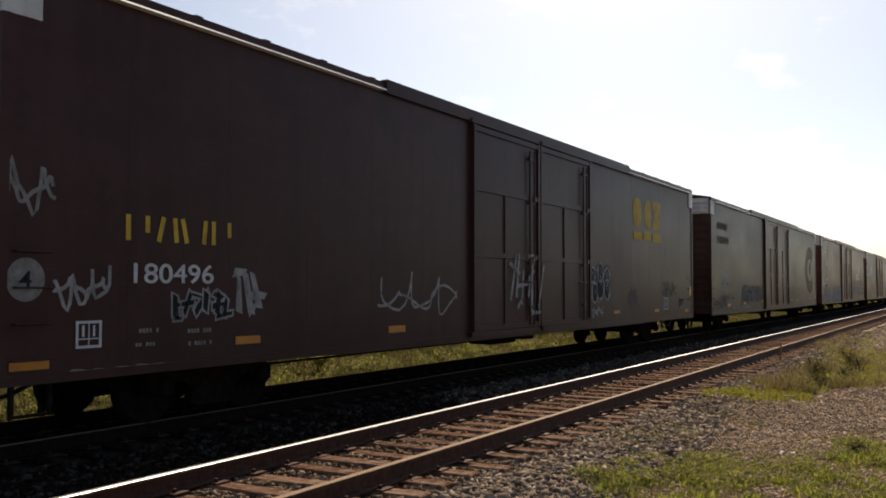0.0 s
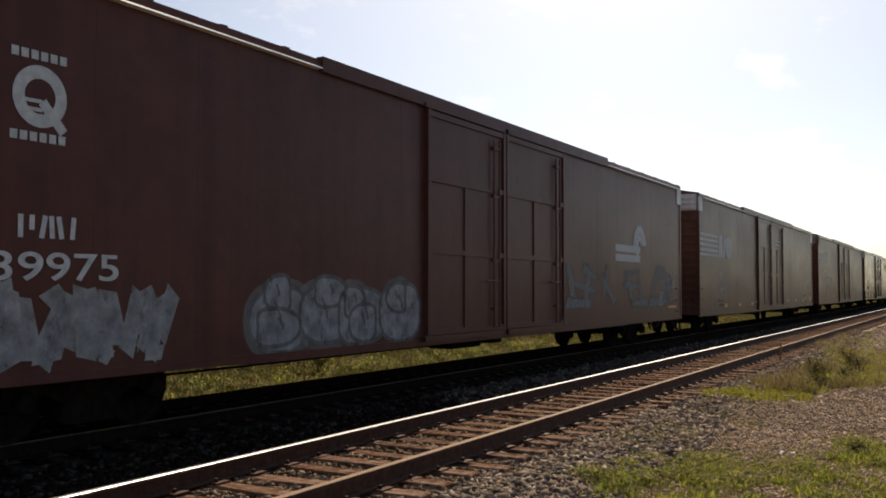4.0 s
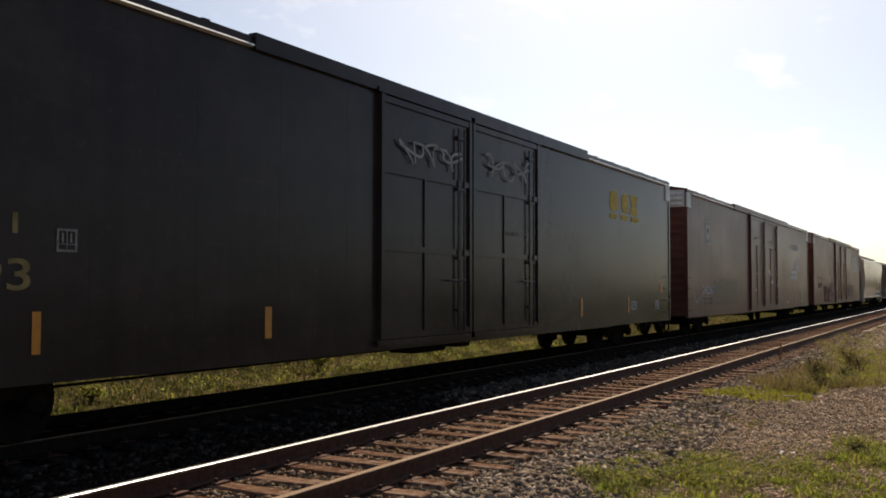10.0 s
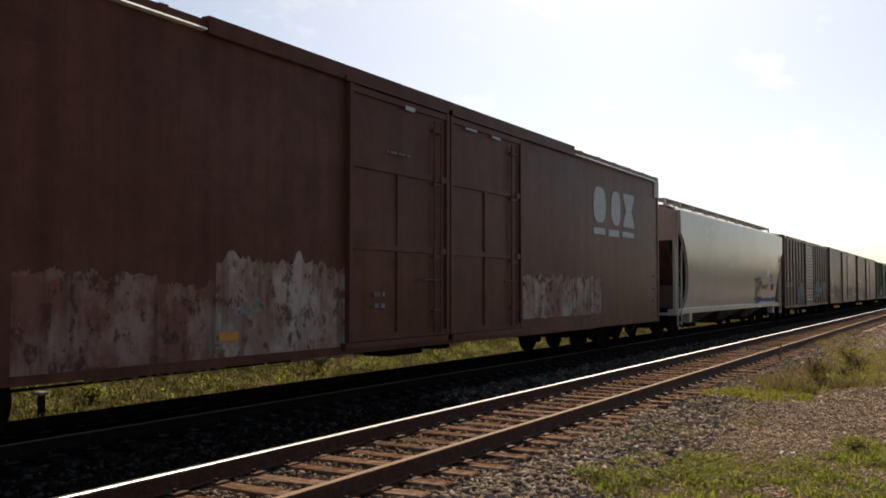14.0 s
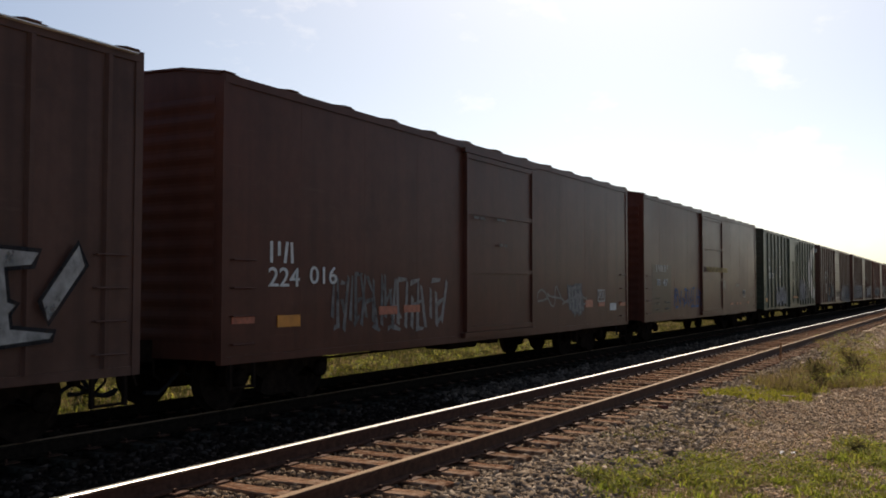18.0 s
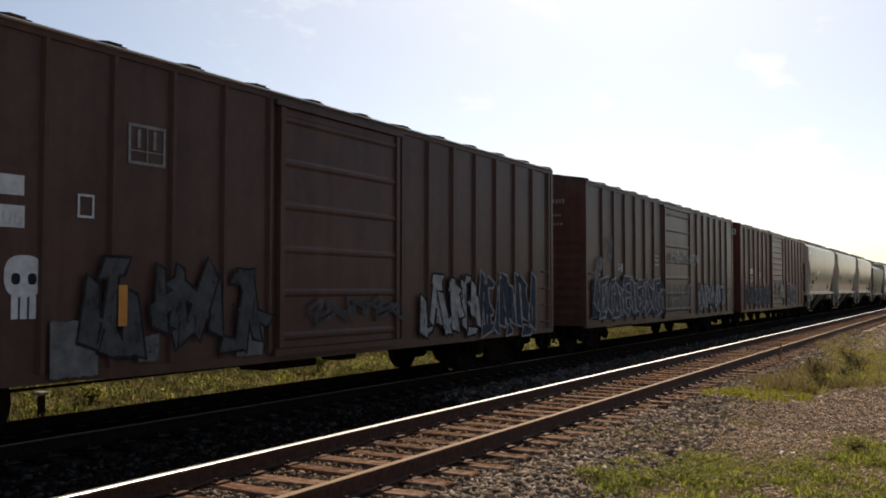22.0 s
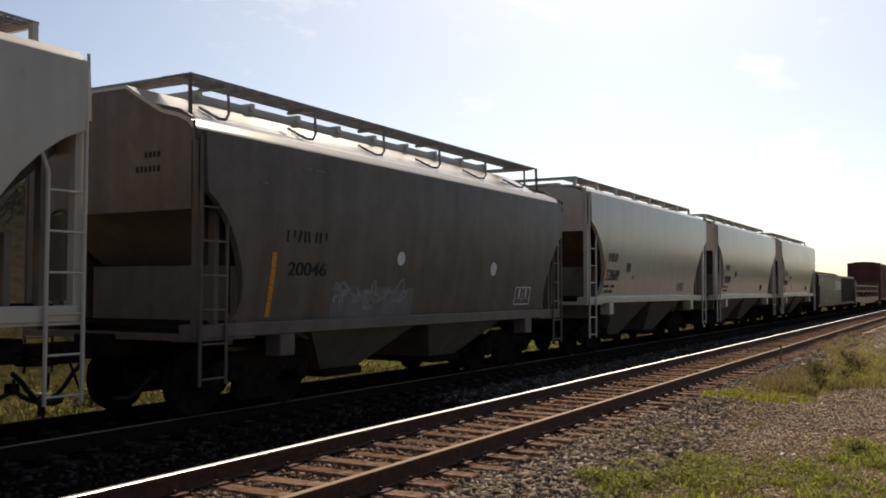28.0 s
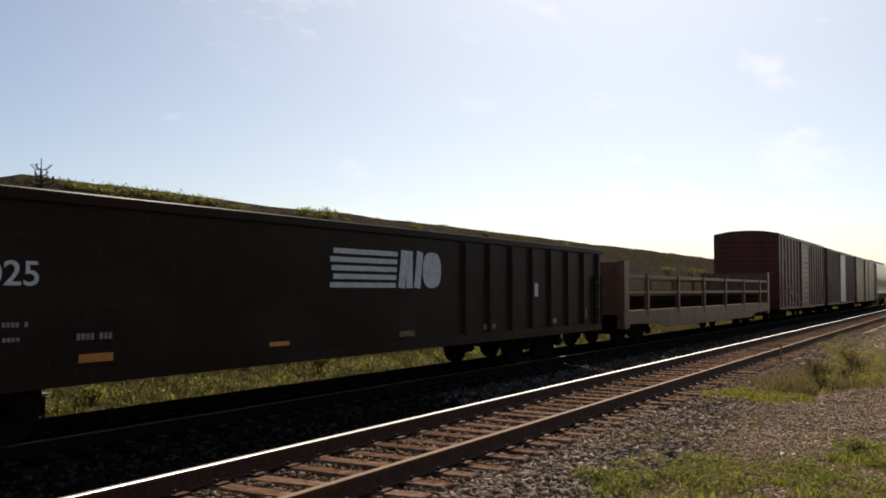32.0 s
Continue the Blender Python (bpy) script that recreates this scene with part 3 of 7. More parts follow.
def put_outline(side, name, x0, x1, z0, z1, t, mat, y, label=""):
    rows = [(x0, x1, z0, z0 + t), (x0, x1, z1 - t, z1), (x0, x0 + t, z0 + t, z1 - t), (x1 - t, x1, z0 + t, z1 - t)]
    w, h = x1 - x0, z1 - z0
    if name == "stencil_box":
        t *= 0.6
        rows = [(x0, x1, z0, z0 + t), (x0, x1, z1 - t, z1), (x0, x0 + t, z0 + t, z1 - t), (x1 - t, x1, z0 + t, z1 - t)]
    if name == "stencil_box" and w > 0.22:      # lines of small print in the box
        rows += [(x0 + w * 0.5 - t * 0.2, x0 + w * 0.5 + t * 0.2, z0 + t, z1 - t), (x0 + t, x1 - t, z0 + h * 0.34 - t * 0.2, z0 + h * 0.34 + t * 0.2),
                 (x0 + w * 0.24, x0 + w * 0.32, z0 + h * 0.42, z1 - 1.6 * t), (x0 + w * 0.66, x0 + w * 0.74, z0 + h * 0.42, z1 - 1.6 * t)]
    return put_rects(side, name, rows, mat, y, label)


def ribbon(bm, pts, w, y, lift=0.0, closed=False):
    """A painted stroke of even breadth through the points (x, z)."""
    pts = [Vector(p) for p in pts]
    k = len(pts)
    left, right = [], []
    for i, p in enumerate(pts):
        a = pts[i - 1] if i or closed else p
        b = pts[(i + 1) % k] if i < k - 1 or closed else p
        d = (b - a).normalized() if (b - a).length > 1e-6 else Vector((1, 0))
        nrm = Vector((-d.y, d.x)) * (w / 2)
        h = y - 0.006 - lift - 0.00002 * i
        left.append(bm.verts.new((p.x + nrm.x, h, p.y + nrm.y)))
        right.append(bm.verts.new((p.x - nrm.x, h, p.y - nrm.y)))
    for i in range(k if closed else k - 1):
        j = (i + 1) % k
        bm.faces.new((left[i], left[j], right[j], right[i]))


def disc(bm, x, z, r, y, lift=0.0, k=24, squash=1.0):
    vs = [bm.verts.new((x + r * math.cos(2 * math.pi * i / k), y - 0.006 - lift, z + squash * r * math.sin(2 * math.pi * i / k))) for i in range(k)]
    bm.faces.new(vs)


def shard(bm, p, q, wp, wq, y, lift, index, grown=0.0):
    """A painted wedge from p to q, broader at one end, cut off aslant."""
    p, q = Vector(p), Vector(q)
    d = (q - p).normalized() if (q - p).length > 1e-6 else Vector((1, 0))
    side = Vector((-d.y, d.x))
    cut = d * min(wp, wq) * 0.35
    p, q = p - d * grown, q + d * grown
    corners = (p + side * (wp / 2 + grown) + cut, p - side * (wp / 2 + grown) - cut, q - side * (wq / 2 + grown) - cut, q + side * (wq / 2 + grown) + cut)
    f = bm.faces.new([bm.verts.new((c.x, y - 0.006 - lift, c.y)) for c in corners])
    f.material_index = index


def graffiti(side, x0, x1, z0, z1, y, seed, fill=None, line=None, glyphs=4, stroke=0.06, name="graffiti", label=""):
    """A spray-painted piece: crowded abstract wedges and hooks with outlines, or bare strokes without a filling."""
    rnd = random.Random(seed)
    gw, h = (x1 - x0) / glyphs, z1 - z0
    fat = min(0.34 * gw, 0.26 * h)
    edge = min(stroke * 0.7, fat * 0.26)
    for g in range(glyphs):
        bm = bmesh.new()
        pad = edge * 1.5 if fill else stroke
        tilt = rnd.uniform(-0.2, 0.25)

        def at(u, v):
            return (x0 + pad + (x1 - x0 - 2 * pad) / glyphs * (g + u + tilt * (v - 0.5)), z0 + pad + (h - 2 * pad) * min(0.97, max(0.03, v)))
        wedges = []
        for k in range(3):      # tall leaning wedges
            u, v = 0.12 + 0.36 * k + rnd.uniform(-0.1, 0.1), rnd.uniform(0.0, 0.3)
            wedges.append((at(u, v), at(u + rnd.uniform(-0.28, 0.28), v + rnd.uniform(0.55, 0.9)), rnd.uniform(0.45, 1.1), rnd.uniform(0.3, 0.9)))
        for k in range(3):      # short hooks across them
            u, v = rnd.uniform(0.0, 0.6), (0.08, 0.9, 0.5)[k] + rnd.uniform(-0.08, 0.08)
            wedges.append((at(u, v), at(u + rnd.uniform(0.25, 0.6), v + rnd.uniform(-0.28, 0.28)), rnd.uniform(0.25, 0.8), rnd.uniform(0.15, 0.6)))
        mid = at(0.5, 0.5)[0]
        yy = face(side, mid, mid, y)
        yy = yy - 0.051 if side.name in POSTED and yy == y else yy      # sprayed right over the posts
        for k, (p, q, wp, wq) in enumerate(wedges):
            up = 0.0012 * (g % 2) + 0.0001 * k
            if fill:
                shard(bm, p, q, fat * wp, fat * wq, yy, up, 0, edge)
                shard(bm, p, q, fat * wp, fat * wq, yy, up + 0.0006, 1)
            else:
                shard(bm, p, q, stroke * 1.6, stroke * (0.5 + wq), yy, up, 0)
        if fill:
            for k in range(3):      # drips and inner cuts in the outline's colour
                u, v = rnd.uniform(0.1, 0.9), rnd.uniform(0.25, 0.75)
                shard(bm, at(u, v), at(u + rnd.uniform(-0.06, 0.06), v - rnd.uniform(0.1, 0.3)), edge * 0.9, edge * 0.3, yy, 0.0024 + 0.0001 * k, 0)
        ob = part(name, bm, (line, fill) if fill else line, side, label)
        ob["kind"] = "stuff"


def bean(bm, x, z, rx, rz, bend, y, lift, index):
    """A rounded, slightly bent blot of paint."""
    k = 22
    vs = []
    for i in range(k):
        c, d = math.cos(2 * math.pi * i / k), math.sin(2 * math.pi * i / k)
        c, d = math.copysign(abs(c) ** 0.75, c), math.copysign(abs(d) ** 0.75, d)
        vs.append(bm.verts.new((x + rx * c + bend * d * d, y - 0.006 - lift, z + rz * d)))
    bm.faces.new(vs).material_index = index


def bubbles(side, x0, x1, z0, z1, y, seed, fill, line, count=3, edge=0.05, mist=None):
    """A spray-painted piece of fat rounded blots that overlap, with outlines and a thin mist of overspray."""
    rnd = random.Random(seed)
    w, h = (x1 - x0) / count, z1 - z0
    y = face(side, x0, x1, y)
    y = y - 0.051 if side.name in POSTED else y
    rows = []
    for g in range(count):
        x = x0 + w * (g + 0.5)
        rows.append((x, z0 + h * rnd.uniform(0.42, 0.5), w * rnd.uniform(0.5, 0.62), h * rnd.uniform(0.36, 0.42), w * rnd.uniform(-0.18, 0.18)))
        rows.append((x + w * rnd.uniform(-0.25, 0.25), z0 + h * rnd.uniform(0.62, 0.8), w * rnd.uniform(0.22, 0.34), h * rnd.uniform(0.16, 0.24), w * rnd.uniform(-0.12, 0.12)))
        if g % 2 == 0:
            rows.append((x + w * rnd.uniform(-0.2, 0.3), z0 + h * rnd.uniform(0.24, 0.34), w * rnd.uniform(0.3, 0.42), h * rnd.uniform(0.18, 0.25), w * rnd.uniform(-0.15, 0.15)))
    bm = bmesh.new()
    for i, (x, z, rx, rz, bend) in enumerate(rows):
        if mist and i % 3 == 0:
            bean(bm, x, z, rx + edge * 2.4, rz + edge * 2.4, bend, y, 0.00004 * i, 2)
        bean(bm, x, z, rx + edge, rz + edge, bend, y, 0.001 + 0.0002 * i, 0)
        bean(bm, x, z, rx, rz, bend, y, 0.0011 + 0.0002 * i, 1)
    for i, (x, z, rx, rz, bend) in enumerate(rows):      # short curved cuts in the outline's colour
        ribbon(bm, [(x + rx * (0.25 * math.sin(2.2 * u) - 0.1), z + rz * (0.6 - u)) for u in (0.0, 0.25, 0.5, 0.75)], edge * 0.7, y, 0.0012 + 0.0002 * len(rows) + 0.0001 * i)
    ob = part("graffiti", bm, (line, fill, mist or line), side)
    ob["kind"] = "stuff"


def put_emblem(side, x0, x1, z0, z1, mat, y):
    """A maker's sign as three fat plain shapes: an oval, a narrower oval, an hourglass."""
    y = face(side, x0, x1, y)
    w, h = (x1 - x0) * 0.28, z1 - z0
    for cx, rx, bend in ((x0 + w * 0.5, 0.50, 0.0), ((x0 + x1) / 2 + w * 0.05, 0.40, 0.06)):
        bm = bmesh.new()
        bean(bm, cx, z0 + h * 0.5, w * rx, h * 0.5, w * bend, y, 0.002, 0)
        part("emblem_oval", bm, mat, side)
    bm = bmesh.new()
    cx, t = x1 - w * 0.55, 0.13
    outline = [(-0.5, 0), (0.5, 0), (0.5, t), (0.24, 0.5), (0.5, 1 - t), (0.5, 1), (-0.5, 1), (-0.5, 1 - t), (-0.24, 0.5), (-0.5, t)]
    bm.faces.new([bm.verts.new((cx + w * u, y - 0.008, z0 + h * v)) for u, v in outline])
    part("emblem_hourglass", bm, mat, side)


def scrawl(side, x0, x1, z0, z1, y, seed, mat, stroke=0.04, loops=4, name="graffiti", label=""):
    """A quick tag: one nervous line."""
    y = face(side, x0, x1, y)
    rnd = random.Random(seed)
    bm = bmesh.new()
    for s in range(2):
        pts, k = [], loops * 10
        f1, f2, p1, p2 = rnd.uniform(0.8, 1.4), rnd.uniform(1.6, 2.6), rnd.uniform(0, 6), rnd.uniform(0, 6)
        for i in range(k + 1):
            u = i / k
            pts.append((x0 + (x1 - x0) * min(1, max(0, u + 0.07 * math.sin(loops * 6.28 * u * f1 + p1))),
                        (z0 + z1) / 2 + (z1 - z0) * 0.42 * math.sin(loops * 6.28 * u * (1 if s == 0 else 0.6) + p2) * (0.65 + 0.35 * math.sin(f2 * 9 * u + p1)) * (1 - 0.5 * s)))
        ribbon(bm, pts, stroke, y, 0.002 * s)
    part(name, bm, mat, side, label)


def put_initials(side, count, x0, x1, z0, z1, t, mat, y):
    """Initials and trade names stand as pairs of plain bars of their size."""
    y = face(side, x0, x1, y)
    w, h = (x1 - x0) / (count * 1.28 - 0.28), z1 - z0
    t = min(t, w * 0.38, h * 0.30)
    for i in range(count):
        a, b = x0 + i * w * 1.28 + t / 2, x0 + i * w * 1.28 + w - t / 2
        bm = bmesh.new()
        slant = (0.0, 0.22, -0.22)[i % 3] * w
        low = z0 + (0.0, 0.34, 0.0)[(i + 1) % 3] * h
        ribbon(bm, [(a, z0), (a + slant, z1)], t, y, 0.002)
        part("reporting_mark", bm, mat, side)
        bm = bmesh.new()
        ribbon(bm, [(b, low), (b - slant * 0.4, z1)], t, y, 0.0024)
        part("reporting_mark", bm, mat, side)


def put_disc(side, x0, x1, z0, z1, mat, y):
    bm = bmesh.new()
    disc(bm, (x0 + x1) / 2, (z0 + z1) / 2, (z1 - z0) / 2, y, 0.002)
    return part("round_mark", bm, mat, side)


def put_ring(side, x0, x1, z0, z1, mat, y):
    bm = bmesh.new()
    cx, cz, r = (x0 + x1) / 2, (z0 + z1) / 2, (z1 - z0) / 2
    ribbon(bm, [(cx + r * math.cos(a), cz + r * math.sin(a)) for a in [i * math.pi / 12 for i in range(24)]], 0.03, y, 0.002, True)
    ribbon(bm, [(cx - r * 0.5, cz), (cx + r * 0.5, cz)], 0.05, y, 0.002)
    return part("round_mark", bm, mat, side)


def put_ring_logo(side, x0, x1, z0, z1, mat, y):
    """A thick ring with a foot, and a bar over and under it."""
    bm = bmesh.new()
    cx, cz, h = (x0 + x1) / 2, (z0 + z1) / 2, z1 - z0
    r = h * 0.27
    ribbon(bm, [(cx + r * math.cos(a), cz + r * math.sin(a)) for a in [i * math.pi / 14 for i in range(28)]], r * 0.55, y, 0.002, True)
    ribbon(bm, [(cx + r * 0.1, cz - r * 0.2), (cx + r * 1.15, cz - r * 1.35)], r * 0.45, y, 0.003)
    for s in (0.2, 0.55):
        ribbon(bm, [(cx - r * 0.9, cz - r * s), (cx + r * 0.1, cz - r * s)], r * 0.16, y, 0.003)
    for z in (z0, z1 - h * 0.1):
        for i in range(6):
            w = (x1 - x0) / 6
            box(bm, x0 + i * w, x0 + (i + 0.72) * w, y - 0.012, y - 0.004, z, z + h * 0.1)
    return part("emblem", bm, mat, side, "white ring emblem")


def put_track_logo(side, x0, x1, z0, z1, mat, y):
    """Two rails that bend into a wheel: an emblem of plain bars and arcs."""
    bm = bmesh.new()
    w = x1 - x0
    h = 0.401 * w
    z1 = (z0 + z1) / 2 + h / 2
    z0 = z1 - h
    cx, cz = x0 + w * 0.787, z1 - 0.2135 * w
    for r, t in ((0.168 * w, 0.09 * w), (0.08 * w, 0.075 * w)):
        ribbon(bm, [(cx + r * math.cos(a), cz + r * math.sin(a)) for a in [i * math.pi / 16 for i in range(17)]], t, y, 0.002)
        ribbon(bm, [(cx - r, cz), (cx - r, z0 + 0.32 * h)], t, y, 0.0026)
    ribbon(bm, [(cx - 0.12 * w, z0 + 0.36 * h), (cx - 0.05 * w, z0 + 0.1 * h)], 0.08 * w, y, 0.003)
    ribbon(bm, [(x0, z0 + 0.335 * h), (x0 + 0.8 * w, z0 + 0.335 * h)], 0.18 * h, y, 0.0034)
    ribbon(bm, [(x0, z0 + 0.09 * h), (x0 + 0.8 * w, z0 + 0.09 * h)], 0.18 * h, y, 0.0034)
    return part("emblem", bm, mat, side, "white emblem of two bars bent into arcs")


def put_stripe_logo(side, x0, x1, z0, z1, mat, y):
    """Level stripes that end in two slanted slabs and a rounded block."""
    bm = bmesh.new()
    w, h = x1 - x0, z1 - z0
    xs = x0 + w * 0.56
    for i in range(5):
        z = z0 + h * (0.01 + 0.205 * i)
        for xa, xb in ((x0 + 0.012 * w * ((i * 2) % 3), xs - 0.02 * h * (5 - i)),):
            part("emblem_stripe", boxes((xa, xb, y - 0.012, y - 0.004, z, z + h * 0.125)), mat, side)
    for k in range(3):      # slanted slabs
        a = xs + (0.035 + 0.075 * k) * w
        ribbon(bm, [(a, z0), (a + (0.03 if k != 1 else 0.0) * w, z1)], 0.062 * w, y, 0.002 + 0.0006 * k)
    bean(bm, xs + 0.335 * w, z0 + 0.5 * h, 0.095 * w, 0.5 * h, 0.0, y, 0.005, 0)
    return part("emblem", bm, mat, side, "white emblem of level stripes and slanted slabs")


def put_crescent(side, x0, x1, z0, z1, mat, y):
    bm = bmesh.new()
    cx, cz = (x0 + x1) / 2, (z0 + z1) / 2
    pts = [(cx + (x1 - x0) * 0.40 * math.cos(a), cz + (z1 - z0) * 0.42 * math.sin(a)) for a in [0.7 + i * 4.9 / 24 for i in range(25)]]
    ribbon(bm, pts, (x1 - x0) * 0.22, y, 0.001)
    disc(bm, cx + 0.1, cz + 0.1, (z1 - z0) * 0.16, y, 0.001)
    return part("emblem", bm, mat, side, "worn yellow crescent emblem")


def put_notched_crescent(side, x0, x1, z0, z1, mat, y):
    """A white half moon against the car's end with a dark wedge in it."""
    x1 = min(x1, 7.74)
    bm = bmesh.new()
    cz, h, w = (z0 + z1) / 2, z1 - z0, x1 - x0
    arc = [(x1 - w * math.sin(a), cz - h / 2 * math.cos(a)) for a in [0.15 + i * (math.pi - 0.15) / 20 for i in range(21)]]
    wedge = [(x1, cz + h * 0.42), (x1 - w * 0.58, cz + 0.03 * h), (x1, cz - h * 0.36)]
    pts = [(p[0], y - 0.007, p[1]) for p in arc + wedge]
    f = bm.faces.new([bm.verts.new(p) for p in pts])
    bmesh.ops.triangulate(bm, faces=[f])
    return part("emblem", bm, mat, side, "white half-moon emblem with a wedge cut out")


def put_skull(side, x0, x1, z0, z1, mat, y):
    """A stencilled skull: a round top, a narrower jaw, two dark eyes."""
    cx, w, h = (x0 + x1) / 2, x1 - x0, z1 - z0
    bm = bmesh.new()
    bean(bm, cx, z0 + 0.66 * h, 0.48 * w, 0.33 * h, 0.0, y, 0.002, 0)
    part("stencil", bm, mat, side, "pale stencilled skull")
    for k in range(3):
        put_rects(side, "stencil_tooth", [(cx + (-0.30 + 0.22 * k) * w, cx + (-0.14 + 0.22 * k) * w, z0, z0 + 0.36 * h)], mat, y)
    for u in (-0.2, 0.2):
        bm = bmesh.new()
        bean(bm, cx + u * w, z0 + 0.62 * h, 0.11 * w, 0.09 * h, 0.0, y, 0.004, 0)
        part("stencil_eye", bm, INK, side)


def put_hump_line(side, x0, x1, z0, z1, mat, y):
    w, h = x1 - x0, z1 - z0
    bm = bmesh.new()
    p = [(0, 0.25), (0.02, 0.65), (0.1, 0.85), (0.24, 0.92), (0.27, 0.5), (0.34, 0.82), (0.5, 0.88), (0.8, 0.86), (0.9, 0.8), (0.95, 0.4), (1.0, 0.05)]
    ribbon(bm, [(x0 + a * w, z0 + b * h) for a, b in p], 0.035, y, 0.012)
    ribbon(bm, [(x0, z0 + 0.05 * h), (x0, z0 + 0.25 * h), (x0 + 0.14 * w, z0 + 0.25 * h)], 0.035, y, 0.012)
    return part("graffiti", bm, mat, side)


def put_patch(side, x0, x1, z0, z1, mat, y, seed):
    """An uneven patch where the paint has come off."""
    bm = bmesh.new()
    h = z1 - z0
    y = y - 0.049 if side.name in POSTED else y
    top = [(x0 + (x1 - x0) * i / 40, z1 + h * (0.16 * noise.noise((x0 + (x1 - x0) * i / 9, seed, 0)) + 0.07 * noise.noise((x0 * 3 + (x1 - x0) * i, seed, 4)) - 0.04)) for i in range(41)]
    low = [(x1 - (x1 - x0) * i / 20, z0 + h * 0.05 * noise.noise((i * 0.7, seed, 9))) for i in range(21)]
    f = bm.faces.new([bm.verts.new((p[0], y - 0.0025 - 0.0003 * (seed % 6), p[1])) for p in top + low])
    bmesh.ops.triangulate(bm, faces=[f])
    return part("patch", bm, mat, side, "pale patch with a ragged edge")


def put_shield(side, x0, x1, z0, z1, mat, y):
    bm = bmesh.new()
    w, h = x1 - x0, z1 - z0
    ribbon(bm, [(x0, z1), (x0, z0 + 0.4 * h), (x0 + 0.2 * w, z0 + 0.12 * h), (x0 + 0.5 * w, z0), (x0 + 0.8 * w, z0 + 0.12 * h), (x1, z0 + 0.4 * h), (x1, z1)], 0.06, y, 0.002, True)
    ribbon(bm, [(x0 + 0.2 * w, z0 + 0.7 * h), (x0 + 0.8 * w, z0 + 0.7 * h)], 0.03, y, 0.002)
    ribbon(bm, [(x0 + 0.25 * w, z0 + 0.45 * h), (x0 + 0.75 * w, z0 + 0.45 * h)], 0.03, y, 0.002)
    return part("emblem", bm, mat, side, "white shield outline")


# ---- box cars ----
def box_car(q0, q1, eave, paint_of, label, width=3.10, peak=0.16, posts=None, doors=(), step=None, band=None, sill=0.70, belly=None, roof=None,
            truck_in=4.6, flat_roof=False, low_ribs=False, reach=0.85, end_marks=False, group="cars of the freight train", ribs=14, rows=4, corner=0.0):
    length = q1 - q0
    half, hw = length / 2, width / 2
    car = empty("box_car", label, "box car", group)
    roof = roof or paint_of
    # floor and underframe
    part("underframe", boxes((-half + 0.1, half - 0.1, -hw + 0.1, hw - 0.1, 0.98, 1.10), (-half - 0.3, half + 0.3, -0.35, 0.35, 0.70, 0.98),
                             *[(x - 0.08, x + 0.08, -hw + 0.15, hw - 0.15, 0.78, 0.98) for x in np.linspace(-half + 0.6, half - 0.6, int(length / 2.2))]), IRON, car)
    bm = boxes((-0.9, 0.3, -0.9, -0.35, 0.48, 0.86), (1.0, 1.5, -0.8, -0.4, 0.5, 0.8), bevel=0.03)
    rod(bm, (-3.2, -0.7, 0.72), (-1.6, -0.7, 0.72), 0.16, 12)
    rod(bm, (-half + truck_in, -0.35, 0.62), (half - truck_in, -0.35, 0.55), 0.022, 6)
    rod(bm, (-half + truck_in + 0.6, -0.9, 0.58), (-1.0, -0.9, 0.60), 0.018, 6)
    part("brake_gear", bm, IRON, car, "brake cylinder, reservoir and rods under the floor")
    walls = {}
    for side in (-1, 1):
        y = side * hw
        bm = bmesh.new()
        box(bm, -half, half, min(y, y - side * 0.06), max(y, y - side * 0.06), sill + 0.1, eave - 0.02)
        wall = part("side_wall", bm, paint_of, car)
        walls[side] = wall
        bm = bmesh.new()
        low = belly if belly else sill - 0.02
        a, b = half - truck_in - 1.6, half - truck_in - 2.1
        prism(bm, [(-half, sill + 0.1), (-half, sill), (-a, sill), (-b, low), (b, low), (a, sill), (half, sill), (half, sill + 0.1)], "y", *sorted((y - side * 0.05, y + side * 0.014)))
        part("side_sill", bm, paint_of, car)
        bm = boxes((-half, half, *sorted((y - side * 0.10, y + side * 0.025)), eave - 0.11, eave))
        if step:
            box(bm, step[0], step[1], *sorted((y - side * 0.06, y + side * 0.07)), eave - 0.17, eave + 0.05)
        part("eave_rail", bm, roof, car)
        if step:      # white strip outside the door span, added for the bright line of light there
            for xa, xb in ((-half + 0.45, step[0] - 0.05), (step[1] + 0.05, half - 0.45)):
                bm = bmesh.new()
                prism(bm, [(y - side * 0.01, eave - 0.15), (y + side * 0.10, eave - 0.146), (y + side * 0.085, eave - 0.12), (y - side * 0.01, eave - 0.112)], "x", xa, xb)
                part("roof_edge", bm, EAVEGLINT, car, "white strip standing for a line of light at the eave")
        elif posts and side < 0:
            # the same eave glint as a thin white strip
            bm = bmesh.new()
            prism(bm, [(y - 0.02, eave - 0.035), (y - 0.075, eave - 0.03), (y - 0.075, eave - 0.018), (y - 0.02, eave - 0.006)], "x", -half + 0.1, half - 0.1)
            part("roof_edge", bm, EAVEGLINT, car, "white strip standing for a line of light at the eave")
        if not posts and side < 0:      # upright welds between the smooth sheets
            seam = shared("side_seam_%s_%.2f" % (paint_of.name, eave), lambda: boxes((-0.008, 0.008, -0.0012, 0.02, sill + 0.1, eave - 0.115)))
            span = [d[0] for d in doors] + [d[1] for d in doors] + [0]
            for x in np.linspace(-half, half, int(length / 1.52) + 1)[1:-1]:
                if not min(span) - 0.2 < x < max(span) + 0.2:
                    ob = meshed("side_seam", seam, paint_of, car)
                    ob.location = (x, y, 0)
        if posts:
            me = bpy.data.meshes.new("side_post")
            bmp = bmesh.new()
